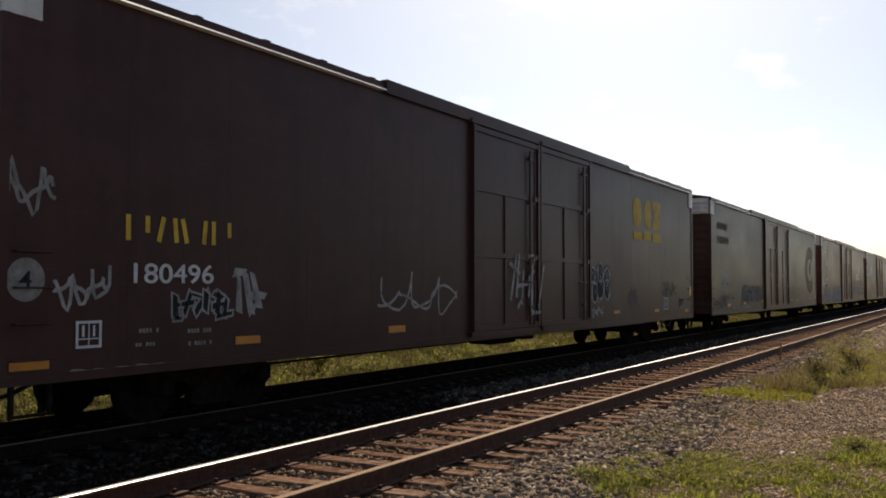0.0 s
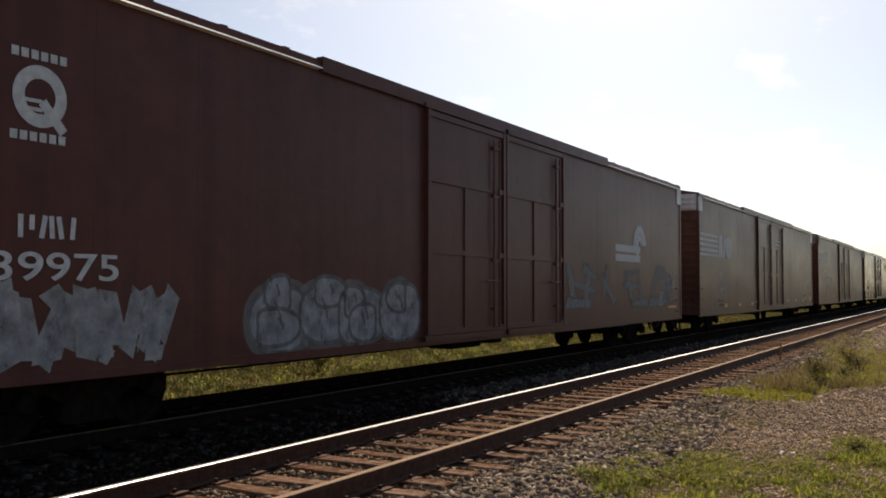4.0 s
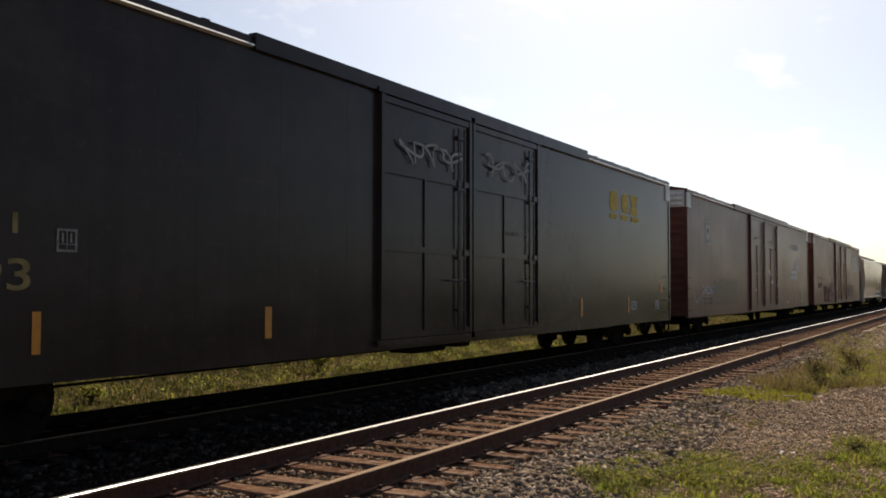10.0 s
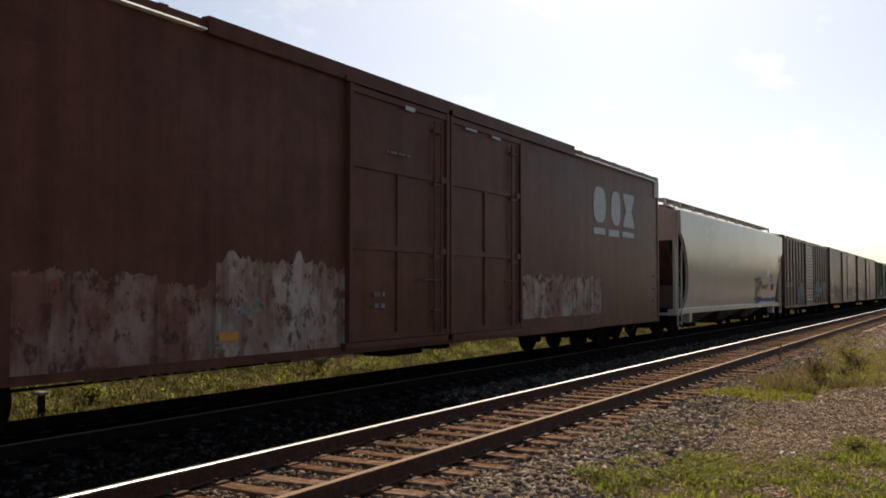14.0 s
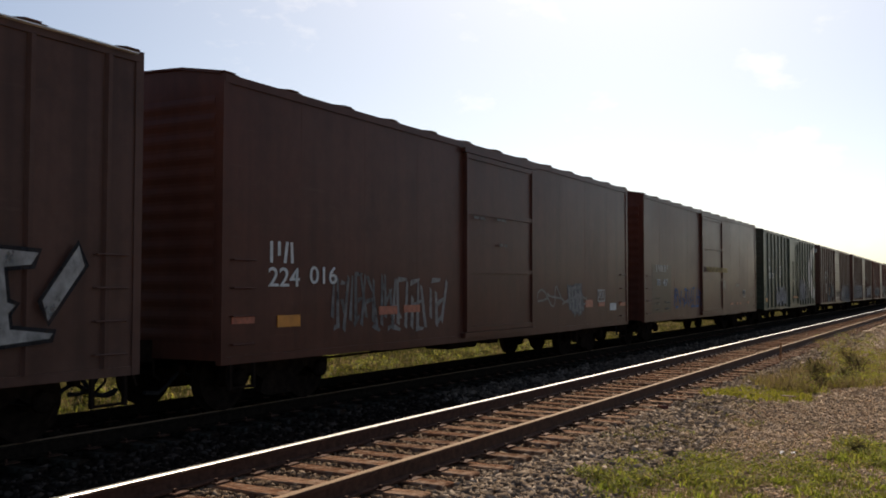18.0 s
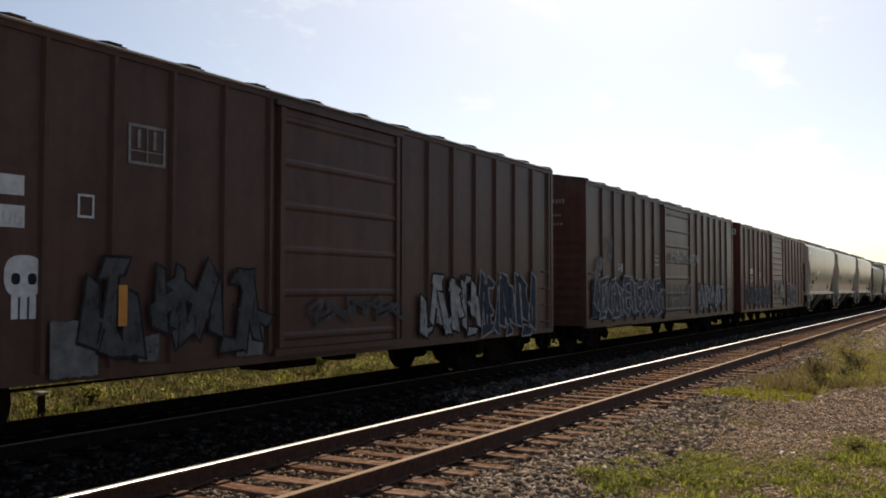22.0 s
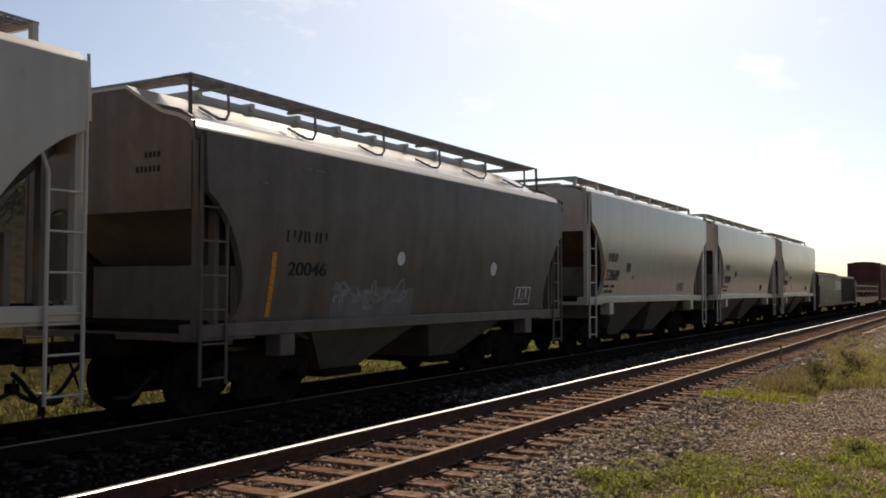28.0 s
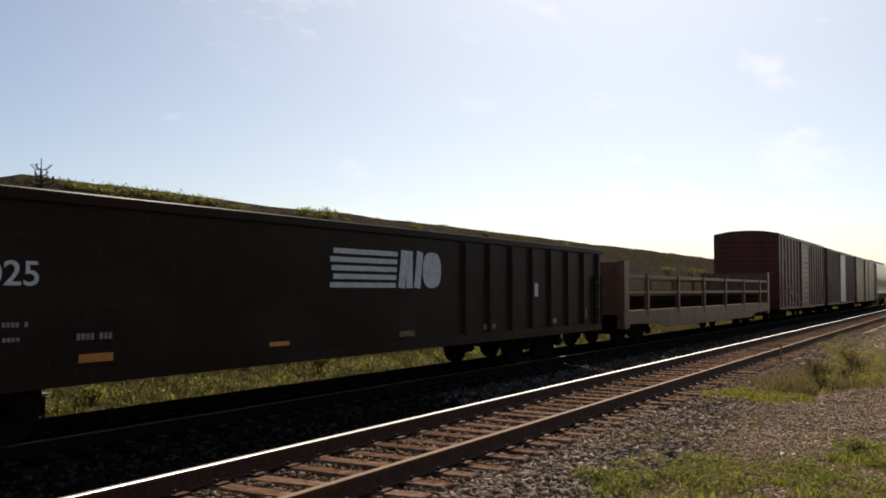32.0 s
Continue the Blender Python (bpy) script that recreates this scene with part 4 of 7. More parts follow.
            prism(bmp, [(-0.045, 0), (-0.026, -0.05), (0.026, -0.05), (0.045, 0)], "z", sill + 0.1, eave - 0.11)
            bmp.to_mesh(me)
            bmp.free()
            for x in posts:
                if side < 0 or int(x * 10) % 2 == 0:
                    ob = meshed("side_post", me, paint_of, car)
                    ob.matrix_basis = pose(x, y, 0, 0, 0, 0 if side < 0 else 180)
    # ends, ribbed
    gable = [(-hw + 0.03, sill + 0.05), (hw - 0.03, sill + 0.05), (hw - 0.03, eave), (hw * 0.5, eave + peak * 0.8), (0, eave + peak), (-hw * 0.5, eave + peak * 0.8), (-hw + 0.03, eave)]
    if flat_roof:
        gable = [(-hw + 0.03, sill + 0.05), (hw - 0.03, sill + 0.05), (hw - 0.03, eave), (hw * 0.55, eave + peak), (-hw * 0.55, eave + peak), (-hw + 0.03, eave)]
    for side in (-1, 1):
        x = side * half
        bm = bmesh.new()
        prism(bm, gable, "x", *sorted((x - side * 0.05, x)))
        end = part("end_wall", bm, paint_of, car)
        bm = bmesh.new()
        for i in range(ribs):
            z = sill + 0.35 + i * (eave - sill - 0.7) / (ribs - 1)
            if (band and z > eave - 0.62) or (end_marks and side < 0 and z > eave - 1.35):
                continue
            prism(bm, [(x, z - 0.09), (x + side * 0.012, z - 0.02), (x + side * 0.012, z + 0.02), (x, z + 0.09)], "y", -hw + 0.14, hw - 0.14)
        part("corrugation", bm, paint_of, end)
        if end_marks and side < 0:
            if end_marks == "plate":
                plate = part("number_plate", boxes((x - 0.016, x - 0.004, -1.38, -0.62, eave - 0.42, eave - 0.20)), LETTER, end, "white painted number plate")
                part("plate_bar", boxes(*[(x - 0.022, x - 0.016, -1.33 + 0.1 * i, -1.27 + 0.1 * i, eave - 0.38, eave - 0.24) for i in range(7) if i != 4]), INK, plate)["kind"] = "stuff"
            for k in range(5 if end_marks == "slots" else 0):
                part("end_slot", boxes((x - 0.03, x - 0.002, -1.28, -1.08, eave - 0.75 - 0.36 * k, eave - 0.52 - 0.36 * k), bevel=0.008), IRON, end)
            for k, (ya, yb, za) in enumerate(() if end_marks == "plate" else ((-1.0, -0.45, 0.56), (-0.9, -0.6, 0.88), (-0.95, -0.55, 1.1))):
                bars = [(x - 0.012, x - 0.004, ya + i * 0.09, ya + i * 0.09 + 0.055, eave - za, eave - za + (0.11 if k == 0 else 0.06)) for i in range(int((yb - ya) / 0.09))]
                part("end_number", boxes(*bars), DIM, end)["kind"] = "stuff"
        if band:
            bm = boxes((*sorted((x, x + side * 0.012)), -hw + 0.02, hw - 0.02, eave - 0.58, eave - 0.02))
            for k in range(3):
                z = eave - 0.5 + 0.17 * k
                prism(bm, [(x, z - 0.07), (x + side * 0.05, z - 0.02), (x + side * 0.05, z + 0.02), (x, z + 0.07)], "y", -hw + 0.16, hw - 0.16)
            part("end_band", bm, band, end, "off-white painted band along the top of the end")
            bm = boxes((*sorted((x + side * 0.024, x - side * 0.42)), -hw - 0.028, -hw + 0.02, eave - 0.60, eave - 0.11))
            part("corner_band", bm, band, car, "off-white painted corner")
        for ya, yb in ((-hw - 0.02, -hw + 0.07), (hw - 0.07, hw + 0.02)):
            part("corner_post", boxes((*sorted((x + side * 0.02, x - side * 0.09)), ya, yb, sill, eave + 0.004)), paint_of, car)
        # grab irons and ladder on the corner
        lx = x - side * 0.62 if side > 0 else x + 0.16
        for k in range(rows):
            z = sill + 0.25 + 0.36 * k
            part("grab_iron", tube(bmesh.new(), [(lx, -hw, z), (lx, -hw - 0.055, z), (lx + 0.42, -hw - 0.055, z), (lx + 0.42, -hw, z)], 0.011, 5), paint_of, car)
        st = bmesh.new()
        for dx in (0, 0.44):
            box(st, lx + dx - 0.02, lx + dx + 0.02, -hw - 0.03, -hw + 0.02, sill - 0.32, sill)
        rod(st, (lx, -hw, sill - 0.30), (lx + 0.44, -hw, sill - 0.30), 0.018, 6)
        part("sill_step", st, IRON, car)
    # roof sheets with ribs across
    bm = bmesh.new()
    top = [g for g in gable if g[1] >= eave - 1e-6]
    top = sorted(top)
    prism(bm, [(g[0] * 1.015, g[1] + 0.004) for g in top] + [(g[0] * 0.98, g[1] - 0.04) for g in reversed(top)], "x", -half + 0.01, half - 0.01)
    part("roof", bm, roof, car)
    bm = bmesh.new()
    n_rib = max(8, int(length / 1.22))
    for i in range(n_rib + 1):
        x = -half + 0.12 + i * (length - 0.24) / n_rib
        for wide, up in (((0.06, 0.03),) if low_ribs else ((0.17, 0.022), (0.10, 0.042))):
            prism(bm, [(g[0] * (1.015 + up * 0.12), g[1] + up) for g in top] + [(g[0] * 1.0, g[1]) for g in reversed(top)], "x", x - wide, x + wide)
    part("roof_rib", bm, roof, car)
    # doors
    if posts:
        POSTED.add(walls[-1].name)
    DOORS[walls[-1].name] = [(d[0], d[1]) for d in doors]
    for d in doors:
        for side in (-1, 1):
            add_door(car, d, side * hw, side, sill, eave, paint_of)
    for x in (-half + truck_in, half - truck_in):
        add_truck(car, x)
    add_coupling(car, half, reach)
    CARS.append((car, (q0 + q1) / 2))
    return car, walls[-1], -hw


def add_door(car, d, y, side, sill, eave, base):
    x0, x1, style = d[:3]
    mat = d[3] if len(d) > 3 and d[3] else base
    out = side * 0.045
    z0, z1 = sill + 0.16, eave - 0.2
    bm = boxes((x0, x1, *sorted((y, y + out)), z0, z1))
    door = part("door", bm, mat, car)
    if style == "plug":      # framed leaf with lock rods
        cx = (x0 + x1) / 2
        bm = bmesh.new()
        for x in (x0, x1 - 0.09):
            box(bm, x - 0.003, x + 0.093, *sorted((y + out * 0.9, y + out * 2.0)), z0 - 0.003, z1 + 0.003)
        for k in (0.0, 0.36, 0.68, 0.97):
            z = z0 + k * (z1 - z0)
            box(bm, x0, x1, *sorted((y + out, y + out * 1.8)), z, z + 0.10)
        for x in (x0 + (x1 - x0) * 0.46,):
            box(bm, x - 0.05, x + 0.05, *sorted((y + out, y + out * 1.6)), z0, z0 + 0.68 * (z1 - z0))
        part("door_frame", bm, mat, door)
        bm = bmesh.new()
        cx = x0 + (x1 - x0) * 0.86
        for x in (cx - 0.11, cx + 0.11):
            rod(bm, (x, y + out * 2.1, z0 + 0.05), (x, y + out * 2.1, z0 + 0.95 * (z1 - z0)), 0.018, 6)
        for k in (0.1, 0.34, 0.66, 0.9):
            z = z0 + k * (z1 - z0)
            box(bm, cx - 0.15, cx + 0.15, *sorted((y + out, y + out * 2.3)), z, z + 0.05)
        rod(bm, (cx - 0.5, y + out * 2.6, z0 + 0.95), (cx + 0.11, y + out * 2.6, z0 + 0.95), 0.016, 6)
        part("lock_rod", bm, mat, door)
    elif style == "ribbed":      # sliding door with horizontal corrugation
        bm = bmesh.new()
        k = d[4] if len(d) > 4 else 12
        for i in range(k):
            z = z0 + 0.15 + i * (z1 - z0 - 0.3) / (k - 1)
            prism(bm, [(y + out, z - 0.06), (y + out * 1.45, z - 0.02), (y + out * 1.45, z + 0.02), (y + out, z + 0.06)], "x", x0 + 0.1, x1 - 0.1)
        part("door_rib", bm, mat, door)
        for x in (x0, x1 - 0.09):
            part("door_stile", boxes((x, x + 0.09, *sorted((y + out, y + out * 1.9)), z0, z1)), mat, door)
    else:       # plain sliding door
        bm = boxes(*[(x0, x1, *sorted((y + out, y + out * 1.7)), z, z + 0.09) for z in (z0, z0 + 0.33 * (z1 - z0), z0 + 0.66 * (z1 - z0), z1 - 0.09)],
                   *[(x, x + 0.08, *sorted((y + out * 0.9, y + out * 1.85)), z0 - 0.004, z1 + 0.004) for x in (x0 - 0.004, x1 - 0.076)])
        part("door_frame", bm, mat, door)
    for za, zb in ((z0 - 0.10, z0 - 0.01), (z1 + 0.01, z1 + 0.09)):
        part("door_track", boxes((x0 - 0.1, x1 + 0.1, *sorted((y, y + out * 2.2)), za, zb)), base, car)


# ---- covered hoppers ----
SWOLLEN = []      # (side sheet, its lowest and highest edge): marks on it follow its curve


def hopper_inset(u):
    """How far the side lies inside its widest line, from the sill (0) to the roof (1)."""
    return 0.20 * ((u - 0.78) / 0.78) ** 2 if u < 0.78 else 0.012 * ((u - 0.78) / 0.22) ** 2


def hopper_car(q0, q1, eave, paint_of, label, width=3.16, bays=3, round_roof=False, walkway=0.44, notch=1.25, sheet=1.50, truck_in=1.75, bulge=0.10, group="cars of the freight train"):
    length = q1 - q0
    half, hw = length / 2, width / 2
    car = empty("covered_hopper_car", label, "hopper car", group)
    inner = half - 0.25
    wall = None
    for side in (-1, 1):
        y = side * hw
        # side sheet with its curved ends
        gap_top = eave - 0.72
        fall = gap_top - sheet
        edge = [(-half + 0.08, eave), (-half + 0.10, gap_top)] + [(-half + 0.10 + notch * k, gap_top - fall * d) for k, d in
                ((0.21, 0.07), (0.42, 0.17), (0.60, 0.29), (0.76, 0.43), (0.88, 0.57), (0.95, 0.70), (0.95, 0.82), (0.89, 0.92), (0.76, 1.0))]
        # strips across, so that the sheet can swell outward
        levels = sorted({round(sheet + (eave - sheet) * k / 16, 3) for k in range(17)} | {round(z, 3) for _, z in edge})
        levels = [z for i, z in enumerate(levels) if i == 0 or z - levels[i - 1] > 0.02]

        def reach_at(z):
            for (xa, za), (xb, zb) in zip(edge, edge[1:]):
                if zb <= z <= za:
                    return xa + (xb - xa) * (za - z) / max(1e-6, za - zb)
            return edge[-1][0]

        bm = bmesh.new()
        ring = []
        for z in levels:
            x = reach_at(z)
            u = (z - sheet) / (eave - sheet)
            swell = bulge - hopper_inset(u)
            ring.append([bm.verts.new((a, y + side * (swell - d), z)) for a, d in ((x, 0), (-x, 0), (-x, 0.1), (x, 0.1))])
        skin = [[bm.verts.new((r[k].co.x, r[k].co.y + side * 0.002, r[k].co.z)) for k in (0, 1)] for r in ring]
        outer = [bm.faces.new((a[0], a[1], b[1], b[0])) for a, b in zip(skin, skin[1:])]
        for a, b in zip(ring, ring[1:]):
            for i in range(4):
                bm.faces.new((a[i], a[(i + 1) % 4], b[(i + 1) % 4], b[i]))
        bm.faces.new(ring[0])
        bm.faces.new(ring[-1])
        bmesh.ops.recalc_face_normals(bm, faces=bm.faces[:])
        for f in outer:
            f.smooth = True
            if f.normal.y * side < 0:
                f.normal_flip()
        sheet_ob = part("side_sheet", bm, paint_of, car)
        if side < 0:
            wall = sheet_ob
            SWOLLEN.append((wall, sheet, eave))
        part("top_chord", boxes((-half, half, *sorted((y - side * 0.12, y + side * 0.03)), eave - 0.10, eave + 0.02)), paint_of, car)
        part("side_sill", boxes((-half, half, *sorted((y - side * 0.26, y + side * 0.02)), sheet - 0.17, sheet), bevel=0.01), paint_of, car)
        for x in (-half + 0.04, half - 0.14):
            part("corner_post", boxes((x, x + 0.10, *sorted((y - side * 0.10, y)), sheet, eave - 0.1)), paint_of, car)
        for sx in (-1, 1):
            for k in (0.45, 0.85):
                x = sx * (half - k)
                # dark paint gives these recessed posts their shade
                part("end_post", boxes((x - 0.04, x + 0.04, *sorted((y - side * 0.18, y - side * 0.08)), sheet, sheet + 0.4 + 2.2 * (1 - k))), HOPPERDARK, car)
            yl = y + side * 0.05
            bm = tube(bmesh.new(), [(sx * (half - 0.05), yl, 0.5), (sx * (half - 0.05), yl, eave - 0.06)], 0.026, 6)
            tube(bm, [(sx * (half - 0.50), yl, 0.5), (sx * (half - 0.50), yl, gap_top - 0.26 * fall), (sx * (half - 0.60), yl, gap_top - 0.14 * fall)], 0.024, 6)
            for k in range(6):
                rod(bm, (sx * (half - 0.05), yl, 0.58 + 0.42 * k), (sx * (half - 0.50), yl, 0.58 + 0.42 * k), 0.014, 6)
            part("ladder", bm, paint_of, car)
            px = sx * (half - truck_in)
            part("jacking_pad", boxes((px - 0.16, px + 0.16, *sorted((y - side * 0.25, y + side * 0.012)), sheet - 0.47, sheet - 0.168), bevel=0.012), paint_of, car)
            part("end_platform", boxes((*sorted((sx * (half + 0.02), sx * (half - 1.1))), *sorted((y, y - side * hw)), sheet - 0.2, sheet - 0.12)), paint_of, car)
    # slope sheets inside the open ends, their shade put into brown paint, and the bays below
    for sx in (-1, 1):
        bm = bmesh.new()
        prism(bm, [(sx * (half - 0.06), eave - 0.9), (sx * (half - 0.06), eave), (sx * (half - 0.12), eave), (sx * (half - 1.9), sheet), (sx * (half - 2.6), 0.95), (sx * (half - 2.7), 0.95), (sx * (half - 1.75), sheet + 0.25)], "y", -hw + 0.36, hw - 0.36)
        part("slope_sheet", bm, HOPPERDARK if round_roof else SLOPESHADE, car)
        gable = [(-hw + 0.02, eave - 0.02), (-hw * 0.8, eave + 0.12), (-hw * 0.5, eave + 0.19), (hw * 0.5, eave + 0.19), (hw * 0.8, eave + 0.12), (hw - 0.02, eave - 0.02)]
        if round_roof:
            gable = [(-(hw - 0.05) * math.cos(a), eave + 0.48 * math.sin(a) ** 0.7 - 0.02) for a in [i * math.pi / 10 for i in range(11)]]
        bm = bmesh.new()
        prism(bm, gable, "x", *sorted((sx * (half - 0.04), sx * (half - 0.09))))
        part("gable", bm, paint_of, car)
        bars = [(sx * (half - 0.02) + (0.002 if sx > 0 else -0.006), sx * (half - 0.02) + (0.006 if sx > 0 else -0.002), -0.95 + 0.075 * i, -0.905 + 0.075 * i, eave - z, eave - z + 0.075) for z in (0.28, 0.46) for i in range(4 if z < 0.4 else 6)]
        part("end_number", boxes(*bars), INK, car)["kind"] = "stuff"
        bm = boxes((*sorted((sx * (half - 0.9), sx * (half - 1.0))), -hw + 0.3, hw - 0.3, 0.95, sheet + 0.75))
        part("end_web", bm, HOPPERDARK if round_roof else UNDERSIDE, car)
        if sx > 0:
            bm = boxes((half - 0.16, half - 0.10, -hw + 0.15, -hw + 0.55, sheet + 0.05, sheet + 0.95))
            ring = [(half - 0.04, -hw + 0.35 + 0.27 * math.cos(q), sheet + 0.75 + 0.27 * math.sin(q)) for q in [k * math.pi / 8 for k in range(17)]]
            tube(bm, ring, 0.02, 5)
            for k in (0, 5, 10):
                rod(bm, (half - 0.05, -hw + 0.35, sheet + 0.75), ring[k], 0.014, 5)
            part("brake_wheel", bm, UNDERSIDE, car, "steel hand brake wheel on its plate")
        part("bulkhead", boxes((*sorted((sx * (half - 0.02), sx * (half - 0.10))), -hw + 0.1, hw - 0.1, eave - 0.95, eave)), paint_of, car)
    for b in range(bays):
        c = (b - (bays - 1) / 2) * (2 * inner - 4.2) / bays
        w = (2 * inner - 4.2) / bays / 2
        bm = bmesh.new()
        vs = []
        for x, y, z in ((w, hw - 0.1, sheet - 0.02), (w * 0.3, 0.8, 0.42)):
            vs.append([bm.verts.new((c + sx * x, sy * y, z)) for sx, sy in ((-1, -1), (1, -1), (1, 1), (-1, 1))])
        for i in range(4):
            bm.faces.new((vs[0][i], vs[0][(i + 1) % 4], vs[1][(i + 1) % 4], vs[1][i]))
        bm.faces.new(vs[1])
        bmesh.ops.recalc_face_normals(bm, faces=bm.faces[:])
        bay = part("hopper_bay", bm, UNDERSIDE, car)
        part("outlet_gate", boxes((c - 0.5, c + 0.5, -0.9, 0.9, 0.30, 0.42), bevel=0.02), IRON, bay)
    part("centre_sill", boxes((-half - 0.25, half + 0.25, -0.25, 0.25, 0.82, 1.1), (-inner, inner, -hw + 0.15, hw - 0.15, sheet - 0.02, sheet + 0.02)), IRON, car)
    # roof
    rise = walkway * (0.84 if round_roof else 0.56)
    if round_roof:
        half_arc = [(-hw - 0.02, eave - 0.02), (-hw + 0.03, eave + 0.06), (-hw + 0.12, eave + 0.16), (-hw + 0.30, eave + 0.24), (-hw * 0.62, eave + 0.32), (-hw * 0.38, eave + rise * 0.76), (-hw * 0.2, eave + rise)]
        arc = half_arc + [(-a, z) for a, z in reversed(half_arc)]
    else:
        half_arc = [(-hw - 0.03, eave - 0.02), (-hw + 0.02, eave + 0.05), (-hw + 0.12, eave + 0.14), (-hw + 0.36, eave + 0.20), (-hw * 0.5, eave + rise * 0.9), (-hw * 0.3, eave + rise)]
        arc = half_arc + [(-a, z) for a, z in reversed(half_arc)]
    bm = bmesh.new()
    prism(bm, arc + [(p[0] * 0.97, p[1] - 0.04) for p in reversed(arc)], "x", -half + 0.02, half - 0.02)
    roof = part("roof", bm, HOPPER if round_roof else paint_of, car)
    bm = boxes((-half + 1.2, half - 1.2, -0.32, 0.32, eave + rise - 0.02, eave + rise + 0.12), *[(x - 0.04, x + 0.04, -0.36, 0.36, eave + rise + 0.05, eave + rise + 0.17) for x in np.linspace(-half + 1.3, half - 1.3, 9)])
    part("hatch_cover", bm, HOPPER if round_roof else paint_of, roof)
    for sx in (-1, 1) if round_roof else ():
        bm = bmesh.new()
        prism(bm, [(a * 0.985, z - 0.03) for a, z in arc], "x", *sorted((sx * (half - 0.03), sx * (half - 0.07))))
        part("end_gable", bm, paint_of, roof)
    ztop = eave + walkway
    yo = hw * 0.62
    for side in (-1, 1):
        bm = bmesh.new()
        y0, y1 = sorted((side * (yo - 0.30), side * (yo + 0.18)))
        for k in range(5):
            y = y0 + k * (y1 - y0) / 4
            box(bm, -half + 0.3, half - 0.3, y - 0.008, y + 0.008, ztop - 0.03, ztop)
        for x in np.arange(-half + 0.3, half - 0.3, 0.075):
            box(bm, x - 0.008, x + 0.008, y0, y1, ztop - 0.02, ztop - 0.004)
        part("running_board", bm, GRATING, roof, "open steel grating walkway")
        for x in np.linspace(-half + 1.0, half - 1.0, 6) if round_roof else ():      # bent hoops under a raised board
            hoop = [(x, side * (yo + 0.17), ztop - 0.04), (x, side * (yo + 0.19), eave + 0.40), (x, side * (yo + 0.14), eave + 0.33), (x, side * (yo + 0.02), eave + 0.35), (x, side * (yo - 0.16), eave + 0.44), (x, side * (yo - 0.34), eave + 0.54)]
            part("board_hoop", tube(bmesh.new(), hoop, 0.022, 6), GRATING, roof)
            part("board_arm", boxes((x - 0.03, x + 0.03, *sorted((side * (yo - 0.34), side * (yo + 0.2))), ztop - 0.075, ztop - 0.032)), GRATING, roof)
        for x in () if round_roof else np.linspace(-half + 0.35, half - 0.35, 8 if length < 15 else 11):
            ya, yb = sorted((side * (yo + 0.13), side * (yo + 0.20)))
            bm = boxes((x - 0.035, x + 0.035, ya, yb, eave + 0.14, ztop - 0.02), (x - 0.025, x + 0.025, *sorted((side * (yo - 0.3), side * (yo + 0.13))), ztop - 0.075, ztop - 0.032))
            part("board_bracket", bm, paint_of, roof)
    for sx in (-1, 1):
        bm = boxes(*[(sx * (half - 0.5) + sx * k * 0.08 - 0.02, sx * (half - 0.5) + sx * k * 0.08 + 0.02, -yo, yo, ztop - 0.035, ztop) for k in range(-2, 3)])
        part("crosswalk", bm, GRATING, roof)
        bm = bmesh.new()
        tube(bm, [(sx * (half - 0.32), -yo - 0.16, ztop - 0.02), (sx * (half - 0.32), -yo - 0.18, eave + 0.06)], 0.03, 6)
        part("hand_rail", bm, paint_of, car)
        bm = bmesh.new()
        tube(bm, [(sx * (half + 0.02), -hw + 0.02, eave + 0.12), (sx * (half + 0.03), -hw - 0.01, eave - 0.6)], 0.02, 6)
        part("hand_rail", bm, paint_of, car)
    for x in (-half + truck_in, half - truck_in):
        add_truck(car, x)
    add_coupling(car, half, 0.82)
    CARS.append((car, (q0 + q1) / 2))
    return car, wall, -hw - bulge


def gondola_car(q0, q1, top, paint_of, label):
    length = q1 - q0
    half, hw = length / 2, 1.53
    car = empty("gondola_car", label, "gondola car", "cars of the freight train")
    wall = None
    for side in (-1, 1):
        y = side * hw
        w = part("side_wall", boxes((-half, half, *sorted((y, y - side * 0.05)), 0.72, top)), paint_of, car)
        wall = w if side < 0 else wall
        part("top_chord", boxes((-half - 0.02, half + 0.02, *sorted((y - side * 0.10, y + side * 0.06)), top - 0.06, top + 0.07), bevel=0.015), paint_of, car)
        part("side_sill", boxes((-half, half, *sorted((y - side * 0.05, y + side * 0.04)), 0.66, 0.84)), paint_of, car)
        me = bpy.data.meshes.new("side_post")
        bm = bmesh.new()
        prism(bm, [(-0.10, 0), (-0.05, -0.07), (0.05, -0.07), (0.10, 0)], "z", 0.84, top - 0.06)
        bm.to_mesh(me)
        bm.free()
        for x in [half - 0.25 - 1.0 * i for i in range(8)] + [-half + 0.25]:
            ob = meshed("side_post", me, paint_of, car)
            ob.matrix_basis = pose(x, y, 0, 0, 0, 0 if side < 0 else 180)
    for sx in (-1, 1):
        x = sx * half
        e = part("end_wall", boxes((*sorted((x, x - sx * 0.06)), -hw + 0.05, hw - 0.05, 0.75, top)), paint_of, car)
        part("end_rib", boxes(*[(*sorted((x, x + sx * 0.05)), -hw + 0.1, hw - 0.1, z, z + 0.12) for z in (1.1, 1.6, 2.1)]), paint_of, e)
        part("ladder", ladder_bm(x - sx * 0.3 - 0.22, -hw - 0.012, 0.8, 2.0, 4, 0.44), paint_of, car)
    part("floor", boxes((-half + 0.06, half - 0.06, -hw + 0.05, hw - 0.05, 1.02, 1.10), (-half - 0.3, half + 0.3, -0.3, 0.3, 0.68, 1.0)), IRON, car)
    for x in (-half + 2.6, half - 2.6):
        add_truck(car, x)
    add_coupling(car, half, 0.8)
    CARS.append((car, (q0 + q1) / 2))
    return car, wall, -hw


